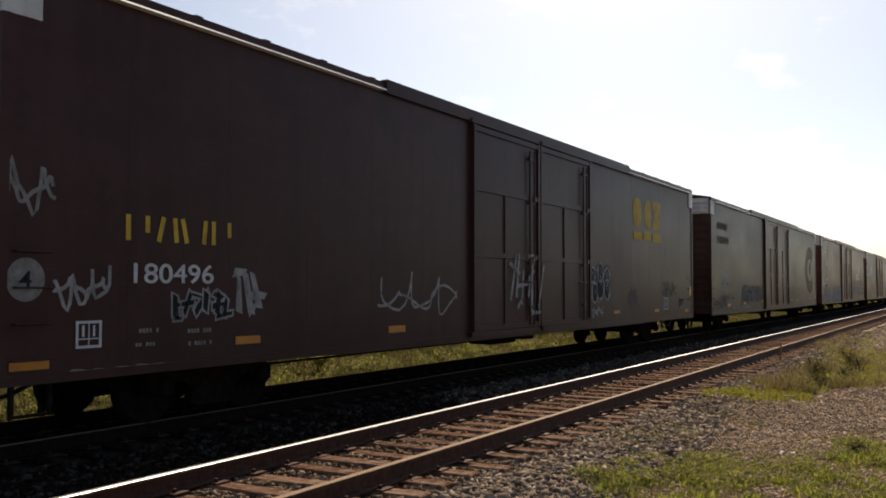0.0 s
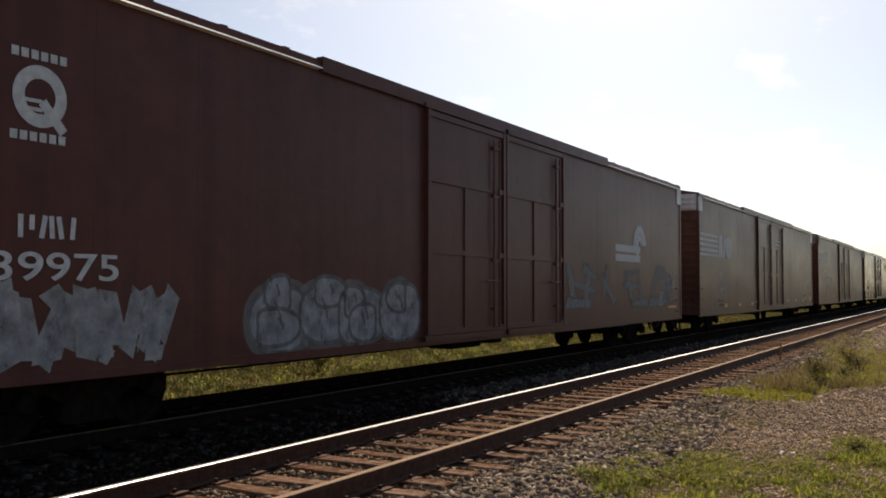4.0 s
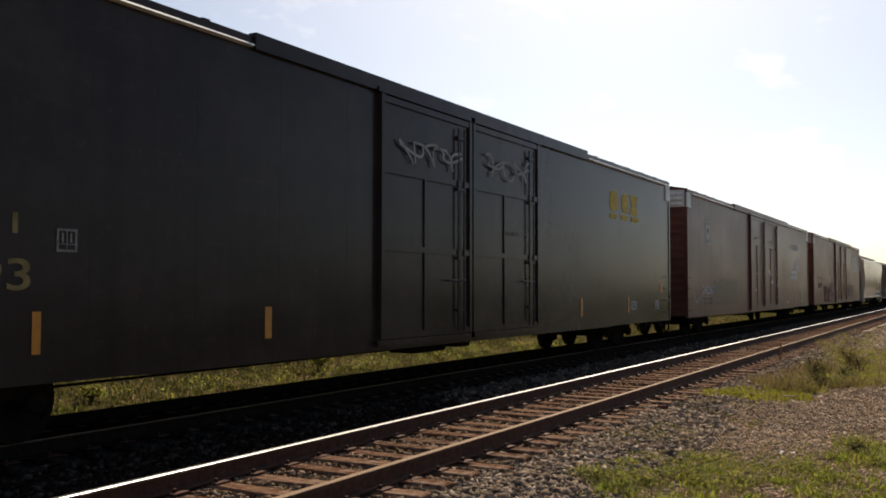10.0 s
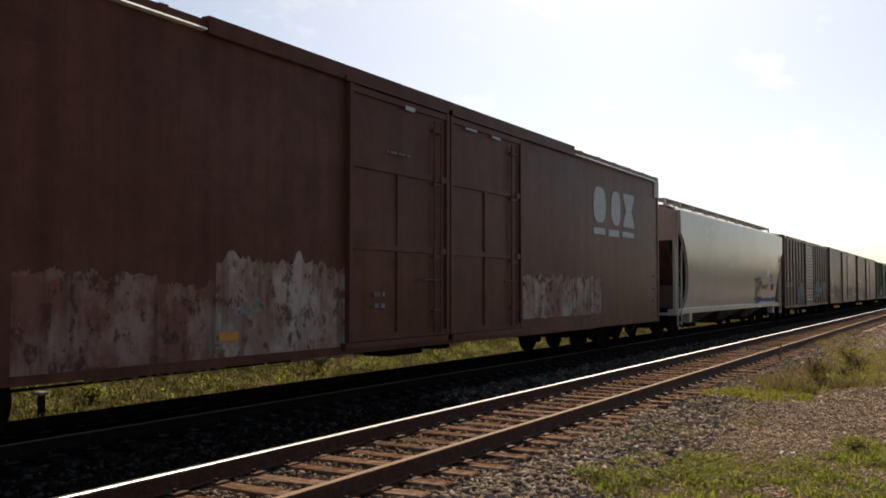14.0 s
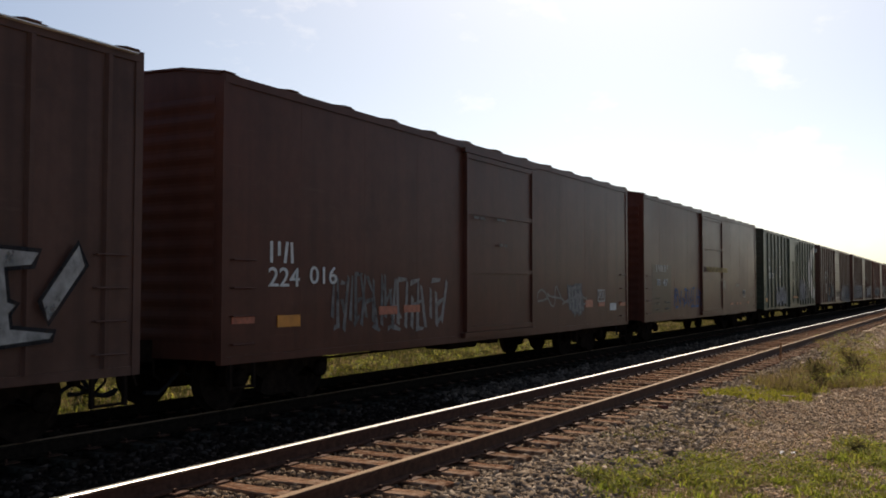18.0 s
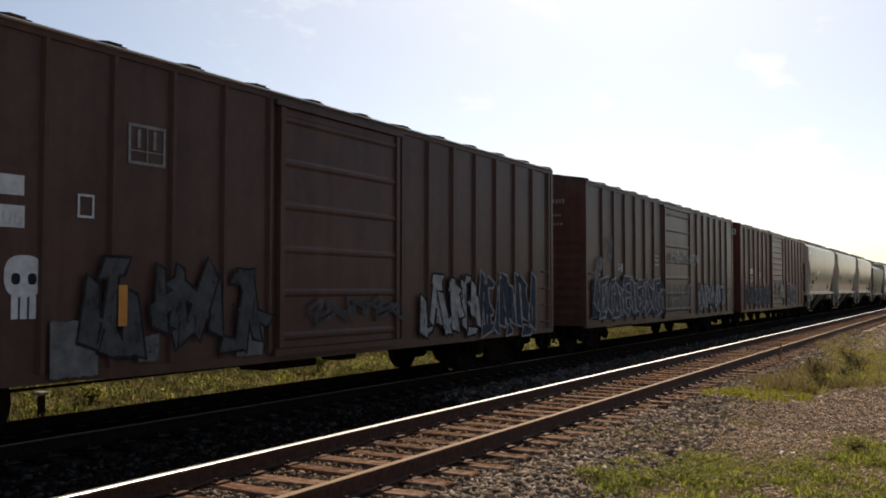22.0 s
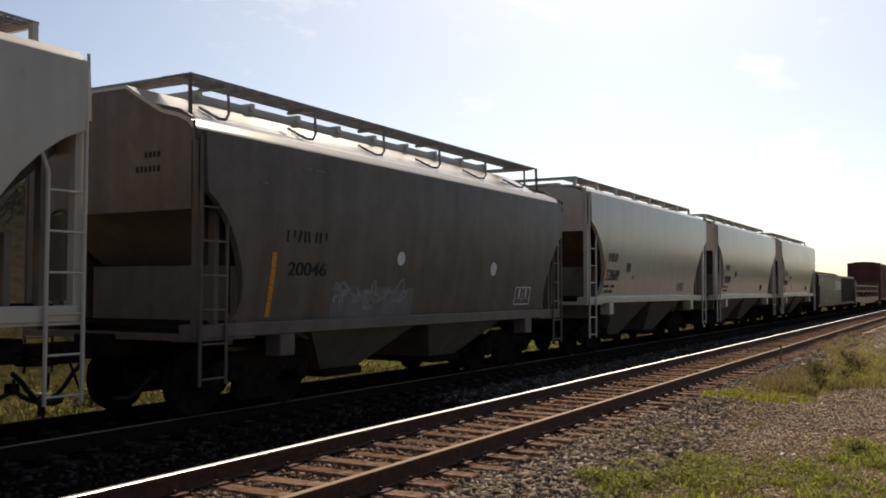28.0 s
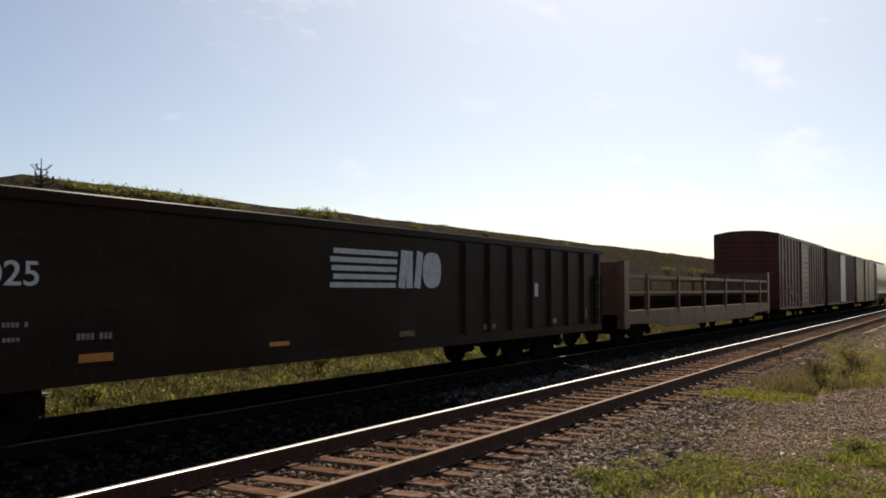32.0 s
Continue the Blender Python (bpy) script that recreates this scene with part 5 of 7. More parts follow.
def rack_car(q0, q1, paint_of, label):
    """A flat car with end bulkheads, stakes and side rails."""
    length = q1 - q0
    half, hw = length / 2, 1.5
    car = empty("flat_car", label, "flat car", "cars of the freight train")
    part("deck", boxes((-half, half, -hw + 0.06, hw - 0.06, 0.98, 1.08), (-half - 0.3, half + 0.3, -0.3, 0.3, 0.68, 0.98)), paint_of, car)
    for side in (-1, 1):
        y = side * hw
        bm = bmesh.new()
        prism(bm, [(-half, 1.08), (-half, 0.72), (-half + 3, 0.68), (-half + 4.2, 0.52), (half - 4.2, 0.52), (half - 3, 0.68), (half, 0.72), (half, 1.08)], "y", *sorted((y, y - side * 0.06)))
        part("side_sill", bm, paint_of, car)
        for z in (1.55, 2.0):
            part("side_rail", boxes((-half + 0.3, half - 0.3, *sorted((y - side * 0.10, y - side * 0.02)), z, z + 0.09)), paint_of, car)
        for x in np.linspace(-half + 2.2, half - 2.2, 6):
            part("stake", boxes((x - 0.07, x + 0.07, *sorted((y - side * 0.09, y + side * 0.02)), 0.9, 2.12)), paint_of, car)
    for sx in (-1, 1):
        x = sx * (half - 0.25)
        b = part("bulkhead", boxes((x - 0.12, x + 0.12, -hw, hw, 1.08, 2.42)), paint_of, car)
        for ya, yb in ((-hw - 0.012, -hw + 0.2), (hw - 0.2, hw + 0.012)):
            part("bulkhead_post", boxes((x - 0.2, x + 0.2, ya, yb, 0.6, 2.46)), paint_of, car)
    bar = shared("load_bar", lambda: boxes((-half + 0.6, half - 0.6, -0.08, 0.08, 0, 0.14), bevel=0.015))
    for k, y in enumerate(np.linspace(-1.1, 1.1, 6)):
        for z in (1.09, 1.30, 1.52):
            meshed("load_bar", bar, IRON, car, "dark steel bar lying on the deck").location = (0.1 * math.sin(k * 3 + z * 9), y, z)
    for x in (-half + 2.6, half - 2.6):
        add_truck(car, x)
    add_coupling(car, half, 0.8)
    CARS.append((car, (q0 + q1) / 2))
    return car


TWIN = [(-3.08, -0.03, "plug"), (0.03, 3.08, "plug")]      # two plug doors that meet in the middle
TWIN_RED = [(-3.08, -0.03, "plug", RUSTDOOR), (0.03, 3.08, "plug", RUSTDOOR)]
STEP = (-6.05, 6.05)


def posts_from(first, gap, half):
    """Side posts on both sides of the door, from its edge to the car's end."""
    away = [first + gap * k for k in range(int((half - 0.25 - first) / gap) + 1)]
    return [-x for x in reversed(away)] + away


# cars in the order in which they pass
c01, w01, y01 = box_car(5.67, 31.26, 4.97, BLUE, "dark blue high box car with white graffiti tags", doors=TWIN, step=STEP, band=WHITE, truck_in=3.5, low_ribs=True, reach=1.2)
put_initials(w01, 4, -11.25, -9.56, 2.2, 2.49, 0.07, YELLOW, y01)
put_text(w01, "180496", -11.13, 1.72, 0.23, LETTER, y01, 1.26, "car_number")
put_disc(w01, -12.72, -12.27, 1.53, 1.97, DIM, y01)
put_outline(w01, "stencil_box", -11.89, -11.56, 1.03, 1.32, 0.05, LETTER, y01)
put_rects(w01, "reflector", [(-12.66, -12.21, 0.85, 0.94)], ORANGE, y01, 'amber reflective strip')
put_rects(w01, "reflector", [(-9.46, -8.99, 0.95, 1.05)], ORANGE, y01, 'amber reflective strip')
put_rects(w01, "reflector", [(-5.89, -5.39, 0.95, 1.06)], ORANGE, y01, 'amber reflective strip')
put_rects(w01, "data_stencil", [(-11.09, -10.72, 1.16, 1.21), (-11.09, -10.75, 1.01, 1.05), (-10.29, -9.85, 1.13, 1.18), (-10.28, -9.87, 0.98, 1.03)], DIM, y01)
scrawl(w01, -12.16, -11.46, 1.38, 1.96, y01, 1, SPRAYWHITE, 0.045, 3)
graffiti(w01, -10.57, -9.54, 1.26, 1.67, y01, 2, SPRAYBLACK, SPRAYWHITE, 2, 0.06)
graffiti(w01, -9.57, -8.85, 1.21, 1.97, y01, 3, None, SPRAYWHITE, 1, 0.08)
put_text(w01, "4", -12.57, 1.66, 0.18, INK, y01, 0.14, "car_number")
scrawl(w01, -6.21, -3.63, 0.98, 2.03, y01, 4, SPRAYWHITE, 0.045, 3)
graffiti(w01, -1.71, 0.16, 1.06, 2.47, y01, 5, None, SPRAYWHITE, 2, 0.06)
scrawl(w01, -12.14, -10.38, 0.73, 0.81, y01, 7, DIM, 0.045, 6)
scrawl(w01, -12.84, -12.16, 2.31, 3.02, y01, 8, DIM, 0.045, 2)
put_emblem(w01, 6.57, 9.15, 3.40, 4.22, YELLOW, y01)
put_rects(w01, "logo_bar", [(6.59, 7.34, 3.04, 3.27)], YELLOW, y01)
put_rects(w01, "logo_bar", [(7.52, 8.21, 3.06, 3.31)], YELLOW, y01)
put_rects(w01, "logo_bar", [(8.36, 9.18, 3.04, 3.29)], YELLOW, y01)
bubbles(w01, 3.24, 4.62, 1.33, 2.28, y01, 9, SPRAYBLACK, SPRAYWHITE, 3, 0.05, SPRAYMIST)
scrawl(w01, 3.16, 4.15, 0.9, 1.28, y01, 10, SPRAYWHITE, 0.045, 3)
scrawl(w01, 9.3, 10.8, 1.2, 2.0, y01, 14, DUSK, 0.05, 3)
scrawl(w01, 6.08, 7.05, 1.1, 1.78, y01, 11, SPRAYGREY, 0.04, 4)
scrawl(w01, 6.3, 7.0, 1.0, 1.6, y01, 12, SPRAYGREY, 0.035, 3)
put_outline(w01, "stencil_box", 9.43, 9.91, 1.03, 1.39, 0.04, LETTER, y01)
put_outline(w01, "stencil_box", 11.18, 11.62, 1.06, 1.38, 0.04, DIM, y01)
put_rects(w01, "reflector", [(4.93, 5.39, 1.01, 1.09)], ORANGE, y01)
put_rects(w01, "reflector", [(8.48, 8.95, 0.98, 1.05)], ORANGE, y01)
put_rects(w01, "reflector", [(11.82, 12.34, 0.91, 1.0)], ORANGE, y01)
put_rects(w01, "reflector", [(12.36, 12.61, 1.44, 1.73)], ORANGE, y01)
c02, w02, y02 = box_car(33.9, 59.65, 4.97, CHESSIE, "faded navy high box car streaked with grime", doors=TWIN_RED, step=STEP, band=WHITE, truck_in=3.5, low_ribs=True, reach=1.2)
put_initials(w02, 7, -11.98, -10.27, 3.87, 4.14, 0.16, OCHRE, y02)
put_initials(w02, 6, -11.92, -10.21, 3.35, 3.63, 0.16, OCHRE, y02)
put_initials(w02, 4, -11.2, -10.24, 2.08, 2.32, 0.07, LETTER, y02)
put_text(w02, "180777", -11.16, 1.75, 0.22, LETTER, y02, 1.29, "car_number")
put_rects(w02, "reflector", [(-10.34, -9.85, 0.98, 1.09)], ORANGE, y02)
put_rects(w02, "reflector", [(-7.5, -7.13, 1.04, 1.12)], ORANGE, y02)
put_rects(w02, "reflector", [(-3.84, -3.41, 1.08, 1.16)], ORANGE, y02)
put_rects(w02, "data_stencil", [(-10.25, -9.85, 1.41, 1.48), (-10.24, -9.84, 1.27, 1.33), (-9.48, -9.07, 1.4, 1.48), (-9.48, -9.05, 1.26, 1.33)], DIM, y02)
scrawl(w02, -11.52, -10.38, 1.13, 1.55, y02, 21, SPRAYGREY, 0.045, 4)
graffiti(w02, -7.91, -3.34, 1.08, 1.81, y02, 22, SPRAYGREY, DUSK, 7, 0.05)
put_patch(w02, -7.3, -5.9, 1.15, 1.6, SPRAYMIST, y02, 28)
scrawl(w02, -12.6, -10.6, 0.86, 1.4, y02, 27, DUSK, 0.05, 4)
scrawl(w02, -9.67, -6.05, 0.82, 1.04, y02, 23, DIM, 0.045, 5)
put_crescent(w02, 8.84, 12.08, 1.56, 3.92, FAINTOCHRE, y02)
scrawl(w02, 3.02, 4.09, 0.92, 2.1, y02, 24, SPRAYWHITE, 0.045, 3)
scrawl(w02, 4.23, 4.98, 1.21, 1.65, y02, 25, SPRAYGREY, 0.045, 2)
put_rects(w02, "patch", [(3.23, 3.61, 1.58, 1.81)], LETTER, y02)
put_rects(w02, "reflector", [(4.05, 4.48, 1.06, 1.14)], ORANGE, y02)
put_rects(w02, "reflector", [(5.72, 6.12, 1.04, 1.11)], ORANGE, y02)
put_rects(w02, "reflector", [(10.25, 10.66, 1.06, 1.12)], ORANGE, y02)
put_rects(w02, "reflector", [(12.11, 12.61, 1.14, 1.25)], ORANGE, y02)
put_rects(w02, "reflector", [(12.23, 12.45, 1.28, 1.85)], ORANGE, y02)
put_rects(w02, "reflector", [(4.23, 4.33, 1.25, 1.65)], REDWHITE, y02)
put_rects(w02, "reflector", [(6.84, 6.97, 1.18, 1.72)], REDWHITE, y02)
scrawl(w02, 11.82, 12.76, 2.42, 2.84, y02, 26, DIM, 0.045, 2)
c03, w03, y03 = box_car(62.1, 88.22, 4.97, MAROON, "maroon high box car with two pale graffiti pieces", doors=TWIN, step=STEP, band=WHITE, truck_in=3.5, low_ribs=True, reach=1.2)
put_ring_logo(w03, -11.01, -10.34, 3.14, 4.06, LETTER, y03)
put_initials(w03, 3, -10.9, -10.23, 2.17, 2.4, 0.06, LETTER, y03)
put_text(w03, "239975", -11.54, 1.74, 0.29, LETTER, y03, 1.89, "car_number")
graffiti(w03, -12.18, -8.8, 0.83, 1.77, y03, 31, SPRAYPALE, SPRAYWHITE, 5, 0.07)
bubbles(w03, -7.47, -3.33, 0.77, 1.87, y03, 32, SPRAYPALE, SPRAYGREY, 4, 0.06, SPRAYMIST)
graffiti(w03, 3.28, 12.55, 1.17, 2.3, y03, 33, DIM, SPRAYGREY, 3, 0.06)
put_track_logo(w03, 6.76, 9.37, 1.95, 3.9, LETTER, y03)
scrawl(w03, 10.77, 12.27, 1.42, 2.24, y03, 34, SPRAYWHITE, 0.06, 3)
put_rects(w03, "reflector", [(11.6, 12.49, 1.07, 1.14)], ORANGE, y03)
put_outline(w03, "stencil_box", 10.68, 10.98, 1.17, 1.56, 0.03, LETTER, y03)
put_rects(w03, "data_stencil", [(11.24, 11.65, 1.16, 1.26), (11.77, 12.14, 3.86, 3.88), (11.82, 12.07, 3.64, 3.67)], DIM, y03)
c04, w04, y04 = box_car(90.6, 116.55, 4.97, BROWN, "brown high box car with a striped white emblem", doors=TWIN, step=STEP, band=WHITE, truck_in=3.5, low_ribs=True, reach=1.2)
put_stripe_logo(w04, -12.9, -8.06, 2.81, 3.67, LETTER, y04)
put_initials(w04, 2, -10.19, -9.73, 2.03, 2.28, 0.07, LETTER, y04)
put_text(w04, "654147", -10.18, 1.55, 0.26, LETTER, y04, 1.27, "car_number")
put_rects(w04, "data_stencil", [(-10.23, -9.85, 1.19, 1.26), (-9.77, -9.42, 1.19, 1.26), (-10.21, -9.91, 1.04, 1.1), (-9.76, -9.42, 1.04, 1.11)], DIM, y04)
put_rects(w04, "reflector", [(-9.29, -8.82, 0.97, 1.08)], ORANGE, y04, 'amber reflective strip')
put_rects(w04, "reflector", [(-6.89, -6.41, 0.97, 1.08)], ORANGE, y04, 'amber reflective strip')
put_rects(w04, "reflector", [(-4.46, -3.95, 0.98, 1.09)], ORANGE, y04, 'amber reflective strip')
put_ring(w04, -6.88, -6.5, 1.72, 2.05, DIM, y04)
put_rects(w04, "data_stencil", [(0.91, 2.18, 3.89, 3.94), (0.92, 2.18, 3.73, 3.78)], LETTER, y04)
put_rects(w04, "placard", [(-3.46, -3.24, 1.06, 1.14), (1.44, 1.75, 1.84, 1.98)], LETTER, y04)
put_outline(w04, "stencil_box", 10.0, 10.58, 1.13, 1.43, 0.04, LETTER, y04)
put_rects(w04, "reflector", [(4.39, 4.82, 1.02, 1.11)], ORANGE, y04)
put_rects(w04, "reflector", [(6.89, 7.36, 1.0, 1.1)], ORANGE, y04)
put_rects(w04, "reflector", [(9.34, 9.79, 0.98, 1.1)], ORANGE, y04)
put_rects(w04, "reflector", [(11.77, 12.29, 0.99, 1.23)], ORANGE, y04)
put_rects(w04, "data_stencil", [(10.78, 11.2, 1.86, 1.91), (11.3, 11.73, 1.88, 1.93), (10.79, 11.21, 1.71, 1.76), (11.31, 11.74, 1.73, 1.78), (10.8, 11.22, 1.53, 1.58), (11.32, 11.75, 1.54, 1.6), (10.81, 11.23, 1.37, 1.41)], DIM, y04)
c05, w05, y05 = box_car(119.1, 145.13, 4.97, OXIDE, "oxide red high box car with a striped white emblem", doors=TWIN, step=STEP, band=WORNBAND, truck_in=3.5, low_ribs=True, reach=1.2)
put_stripe_logo(w05, -11.92, -8.56, 3.32, 3.97, LETTER, y05)
put_initials(w05, 2, -10.07, -9.54, 2.72, 2.91, 0.07, LETTER, y05)
put_text(w05, "868 653", -10.1, 2.25, 0.22, LETTER, y05, 1.5, "car_number")
put_text(w05, "DF", -7.4, 2.26, 0.24, LETTER, y05, 0.44, "car_number")
put_ring(w05, -8.21, -7.8, 2.56, 2.91, DIM, y05)
put_rects(w05, "reflector", [(-9.3, -9.18, 1.08, 1.52)], ORANGE, y05)
put_rects(w05, "reflector", [(-5.96, -5.84, 1.01, 1.43)], ORANGE, y05)
put_rects(w05, "data_stencil", [(-9.9, -9.67, 1.25, 1.3), (-9.89, -9.68, 1.12, 1.16), (-9.62, -9.38, 1.25, 1.3), (-9.6, -9.39, 1.12, 1.16)], DIM, y05)
put_rects(w05, "placard", [(8.72, 8.92, 1.43, 1.64)], LETTER, y05)
put_outline(w05, "stencil_box", 8.72, 9.2, 1.1, 1.41, 0.03, LETTER, y05)
put_rects(w05, "reflector", [(5.66, 5.81, 0.99, 1.43)], ORANGE, y05)
put_rects(w05, "placard", [(12.02, 12.14, 1.04, 1.87), (6.03, 6.13, 0.77, 0.82)], DIM, y05)
put_rects(w05, "patch", [(9.22, 9.35, 1.03, 1.45), (11.16, 12.05, 1.16, 1.24)], DIM, y05)
c06, w06, y06 = box_car(147.3, 173.8, 4.97, STEELGREY, "slate blue-grey high box car with chalky streaks", doors=TWIN, step=STEP, band=WHITE, truck_in=3.5, low_ribs=True, reach=1.2)
put_initials(w06, 4, -11.2, -9.45, 2.1, 2.41, 0.06, FADED_YELLOW, y06)
put_text(w06, "180293", -11.19, 1.64, 0.32, FADED_YELLOW, y06, 1.89, "car_number")
put_outline(w06, "stencil_box", -12.04, -11.67, 1.03, 1.33, 0.05, LETTER, y06)
scrawl(w06, -2.57, -0.46, 3.69, 4.35, y06, 61, SPRAYWHITE, 0.05, 3)
scrawl(w06, 0.52, 2.59, 3.76, 4.43, y06, 62, SPRAYWHITE, 0.05, 3)
put_rects(w06, "reflector", [(-9.27, -9.17, 1.0, 1.43)], ORANGE, y06)
put_rects(w06, "reflector", [(-5.75, -5.62, 1.0, 1.42)], ORANGE, y06)
put_outline(w06, "stencil_box", -9.0, -8.75, 2.04, 2.28, 0.04, DIM, y06)
put_emblem(w06, 7.79, 10.12, 3.70, 4.24, YELLOW, y06)
put_rects(w06, "logo_bar", [(7.81, 8.33, 3.51, 3.63)], YELLOW, y06)
put_rects(w06, "logo_bar", [(8.7, 9.19, 3.51, 3.65)], YELLOW, y06)
put_rects(w06, "logo_bar", [(9.53, 10.14, 3.51, 3.65)], YELLOW, y06)
put_rects(w06, "reflector", [(5.7, 5.81, 0.99, 1.43)], ORANGE, y06)
put_rects(w06, "reflector", [(9.19, 9.31, 1.0, 1.44)], ORANGE, y06)
put_rects(w06, "reflector", [(12.25, 12.43, 1.53, 1.83)], ORANGE, y06)
put_outline(w06, "stencil_box", 9.49, 9.96, 1.09, 1.31, 0.04, LETTER, y06)
put_outline(w06, "stencil_box", 11.68, 12.06, 1.06, 1.31, 0.04, LETTER, y06)
put_rects(w06, "data_stencil", [(1.51, 2.12, 2.74, 2.81)], DIM, y06)
c07, w07, y07 = box_car(175.9, 201.73, 4.97, MAROON, "oxide red high box car with large white emblem", doors=TWIN, step=STEP, band=WHITE, truck_in=3.5, low_ribs=True, reach=1.2)
put_ring_logo(w07, -10.51, -9.82, 3.26, 4.1, LETTER, y07)
put_text(w07, "242367", -10.97, 1.48, 0.28, LETTER, y07, 1.78, "car_number")
scrawl(w07, -12.15, -10.7, 0.99, 1.59, y07, 71, SPRAYWHITE, 0.04, 3)
put_rects(w07, "patch", [(-9.16, -5.47, 1.05, 1.93)], BLUE, y07)
put_hump_line(w07, -9.22, -5.2, 0.99, 2.13, DIM, y07)
put_rects(w07, "data_stencil", [(-10.76, -10.41, 1.29, 1.35), (-10.03, -9.59, 1.3, 1.36), (-10.75, -10.41, 1.12, 1.18), (-10.01, -9.57, 1.12, 1.18)], DIM, y07)
put_rects(w07, "data_stencil", [(-2.2, -1.5, 3.85, 3.9), (0.9, 1.59, 3.8, 3.86)], DIM, y07)
put_outline(w07, "stencil_box", -4.45, -4.28, 1.19, 1.32, 0.03, DIM, y07)
put_track_logo(w07, 7.09, 9.69, 2.22, 3.18, LETTER, y07)
put_initials(w07, 7, 7.21, 9.57, 3.65, 3.99, 0.13, LETTER, y07)
put_outline(w07, "stencil_box", 10.62, 11.19, 0.95, 1.25, 0.04, LETTER, y07)
put_rects(w07, "placard", [(10.65, 10.81, 1.31, 1.52), (6.09, 6.27, 0.95, 1.05)], LETTER, y07)
put_rects(w07, "reflector", [(5.24, 5.35, 0.98, 1.41)], ORANGE, y07)
put_rects(w07, "reflector", [(8.44, 8.56, 0.97, 1.39)], ORANGE, y07)
put_rects(w07, "data_stencil", [(9.99, 10.35, 1.45, 1.51), (10.0, 10.37, 1.32, 1.37), (10.0, 10.31, 1.17, 1.21), (10.02, 10.32, 1.03, 1.07)], DIM, y07)
put_rects(w07, "placard", [(0.81, 1.03, 2.37, 2.53), (1.37, 1.6, 1.9, 2.03), (-2.25, -2.12, 1.56, 1.67)], LETTER, y07)
put_rects(w07, "placard", [(-2.09, -1.51, 3.8, 3.84), (0.85, 1.38, 3.79, 3.83)], DIM, y07)
c08, w08, y08 = box_car(204.0, 229.83, 4.97, RUST, "rusty red high box car with pale primer patches", doors=TWIN, step=STEP, band=PINKBAND, truck_in=3.5, low_ribs=True, reach=1.2)
put_initials(w08, 4, -11.11, -9.14, 2.21, 2.44, 0.06, DIM, y08)
put_text(w08, "160707", -11.01, 1.7, 0.32, DIM, y08, 1.88, "car_number")
put_patch(w08, -8.64, -7.7, 0.72, 1.89, PATCHDARK, y08, 80)
put_patch(w08, -7.77, -6.76, 0.67, 1.86, PATCHDARK, y08, 81)
put_patch(w08, -6.84, -5.63, 0.67, 1.76, PATCHDARK, y08, 82)
put_patch(w08, -5.81, -4.06, 0.69, 2.1, PATCH, y08, 83)
put_patch(w08, -4.31, -2.84, 0.65, 2.05, PATCH, y08, 84)
put_patch(w08, 3.26, 7.98, 1.03, 1.97, PATCH, y08, 85)
put_rects(w08, "patch", [(-7.52, -6.89, 1.02, 1.41)], INK, y08)
scrawl(w08, -5.55, -4.97, 1.2, 1.59, y08, 81, DIM, 0.045, 2)
put_rects(w08, "reflector", [(-5.75, -5.4, 1.0, 1.11)], ORANGE, y08)
put_emblem(w08, 7.45, 10.68, 3.33, 4.24, LETTER, y08)
put_rects(w08, "logo_bar", [(7.47, 8.29, 3.04, 3.2)], LETTER, y08)
put_rects(w08, "logo_bar", [(8.55, 9.36, 3.03, 3.2)], LETTER, y08)
put_rects(w08, "logo_bar", [(9.64, 10.61, 3.06, 3.2)], LETTER, y08)
put_rects(w08, "placard", [(-1.53, -1.24, 4.61, 4.68)], LETTER, y08)
put_rects(w08, "placard", [(0.56, 1.02, 4.6, 4.64)], LETTER, y08)
put_rects(w08, "placard", [(1.65, 2.01, 4.59, 4.64)], LETTER, y08)
put_rects(w08, "data_stencil", [(-2.08, -1.35, 3.83, 3.87), (-2.43, -2.11, 1.54, 1.61), (-2.42, -2.1, 1.36, 1.43)], DIM, y08)
c09, w09, y09 = hopper_car(231.6, 249.88, 4.15, PALEHOPPER, "pale grey covered hopper car tagged in blue and yellow", bays=3, bulge=0.16, sheet=1.02)
graffiti(w09, 3.01, 4.16, 0.93, 2.19, y09, 91, SPRAYYELLOW, SPRAYBLUE, 1, 0.16)
scrawl(w09, 4.25, 5.71, 1.55, 1.99, y09, 92, SPRAYRED, 0.05, 5)
scrawl(w09, 3.41, 4.77, 1.07, 1.33, y09, 93, SPRAYBLUE, 0.05, 8)
scrawl(w09, 4.81, 8.07, 1.07, 1.29, y09, 94, SPRAYBLUE, 0.05, 9)
scrawl(w09, 7.86, 8.69, 2.63, 3.38, y09, 95, INK, 0.05, 2)
put_outline(w09, "stencil_box", 6.53, 7.06, 1.57, 1.87, 0.05, INK, y09)
put_rects(w09, "data_stencil", [(6.06, 6.7, 2.25, 2.28), (6.03, 6.84, 2.16, 2.18), (6.04, 6.54, 2.04, 2.07)], INK, y09)
c10, w10, y10 = box_car(251.48, 267.14, 4.33, UMBER, "dark brown box car with outside posts and white graffiti", truck_in=1.75, posts=posts_from(1.6, 0.96, 7.83), doors=[(-1.5, 1.5, "ribbed", None, 18)], end_marks="slots")
put_initials(w10, 2, -7.12, -6.71, 2.14, 2.36, 0.06, LETTER, y10)
put_text(w10, "215", -7.16, 1.72, 0.25, LETTER, y10, 0.52, "car_number")
put_text(w10, "404", -6.21, 1.74, 0.25, LETTER, y10, 0.57, "car_number")
graffiti(w10, -4.42, -2.06, 0.79, 2.17, y10, 101, SPRAYWHITE, SPRAYBLACK, 3, 0.06)
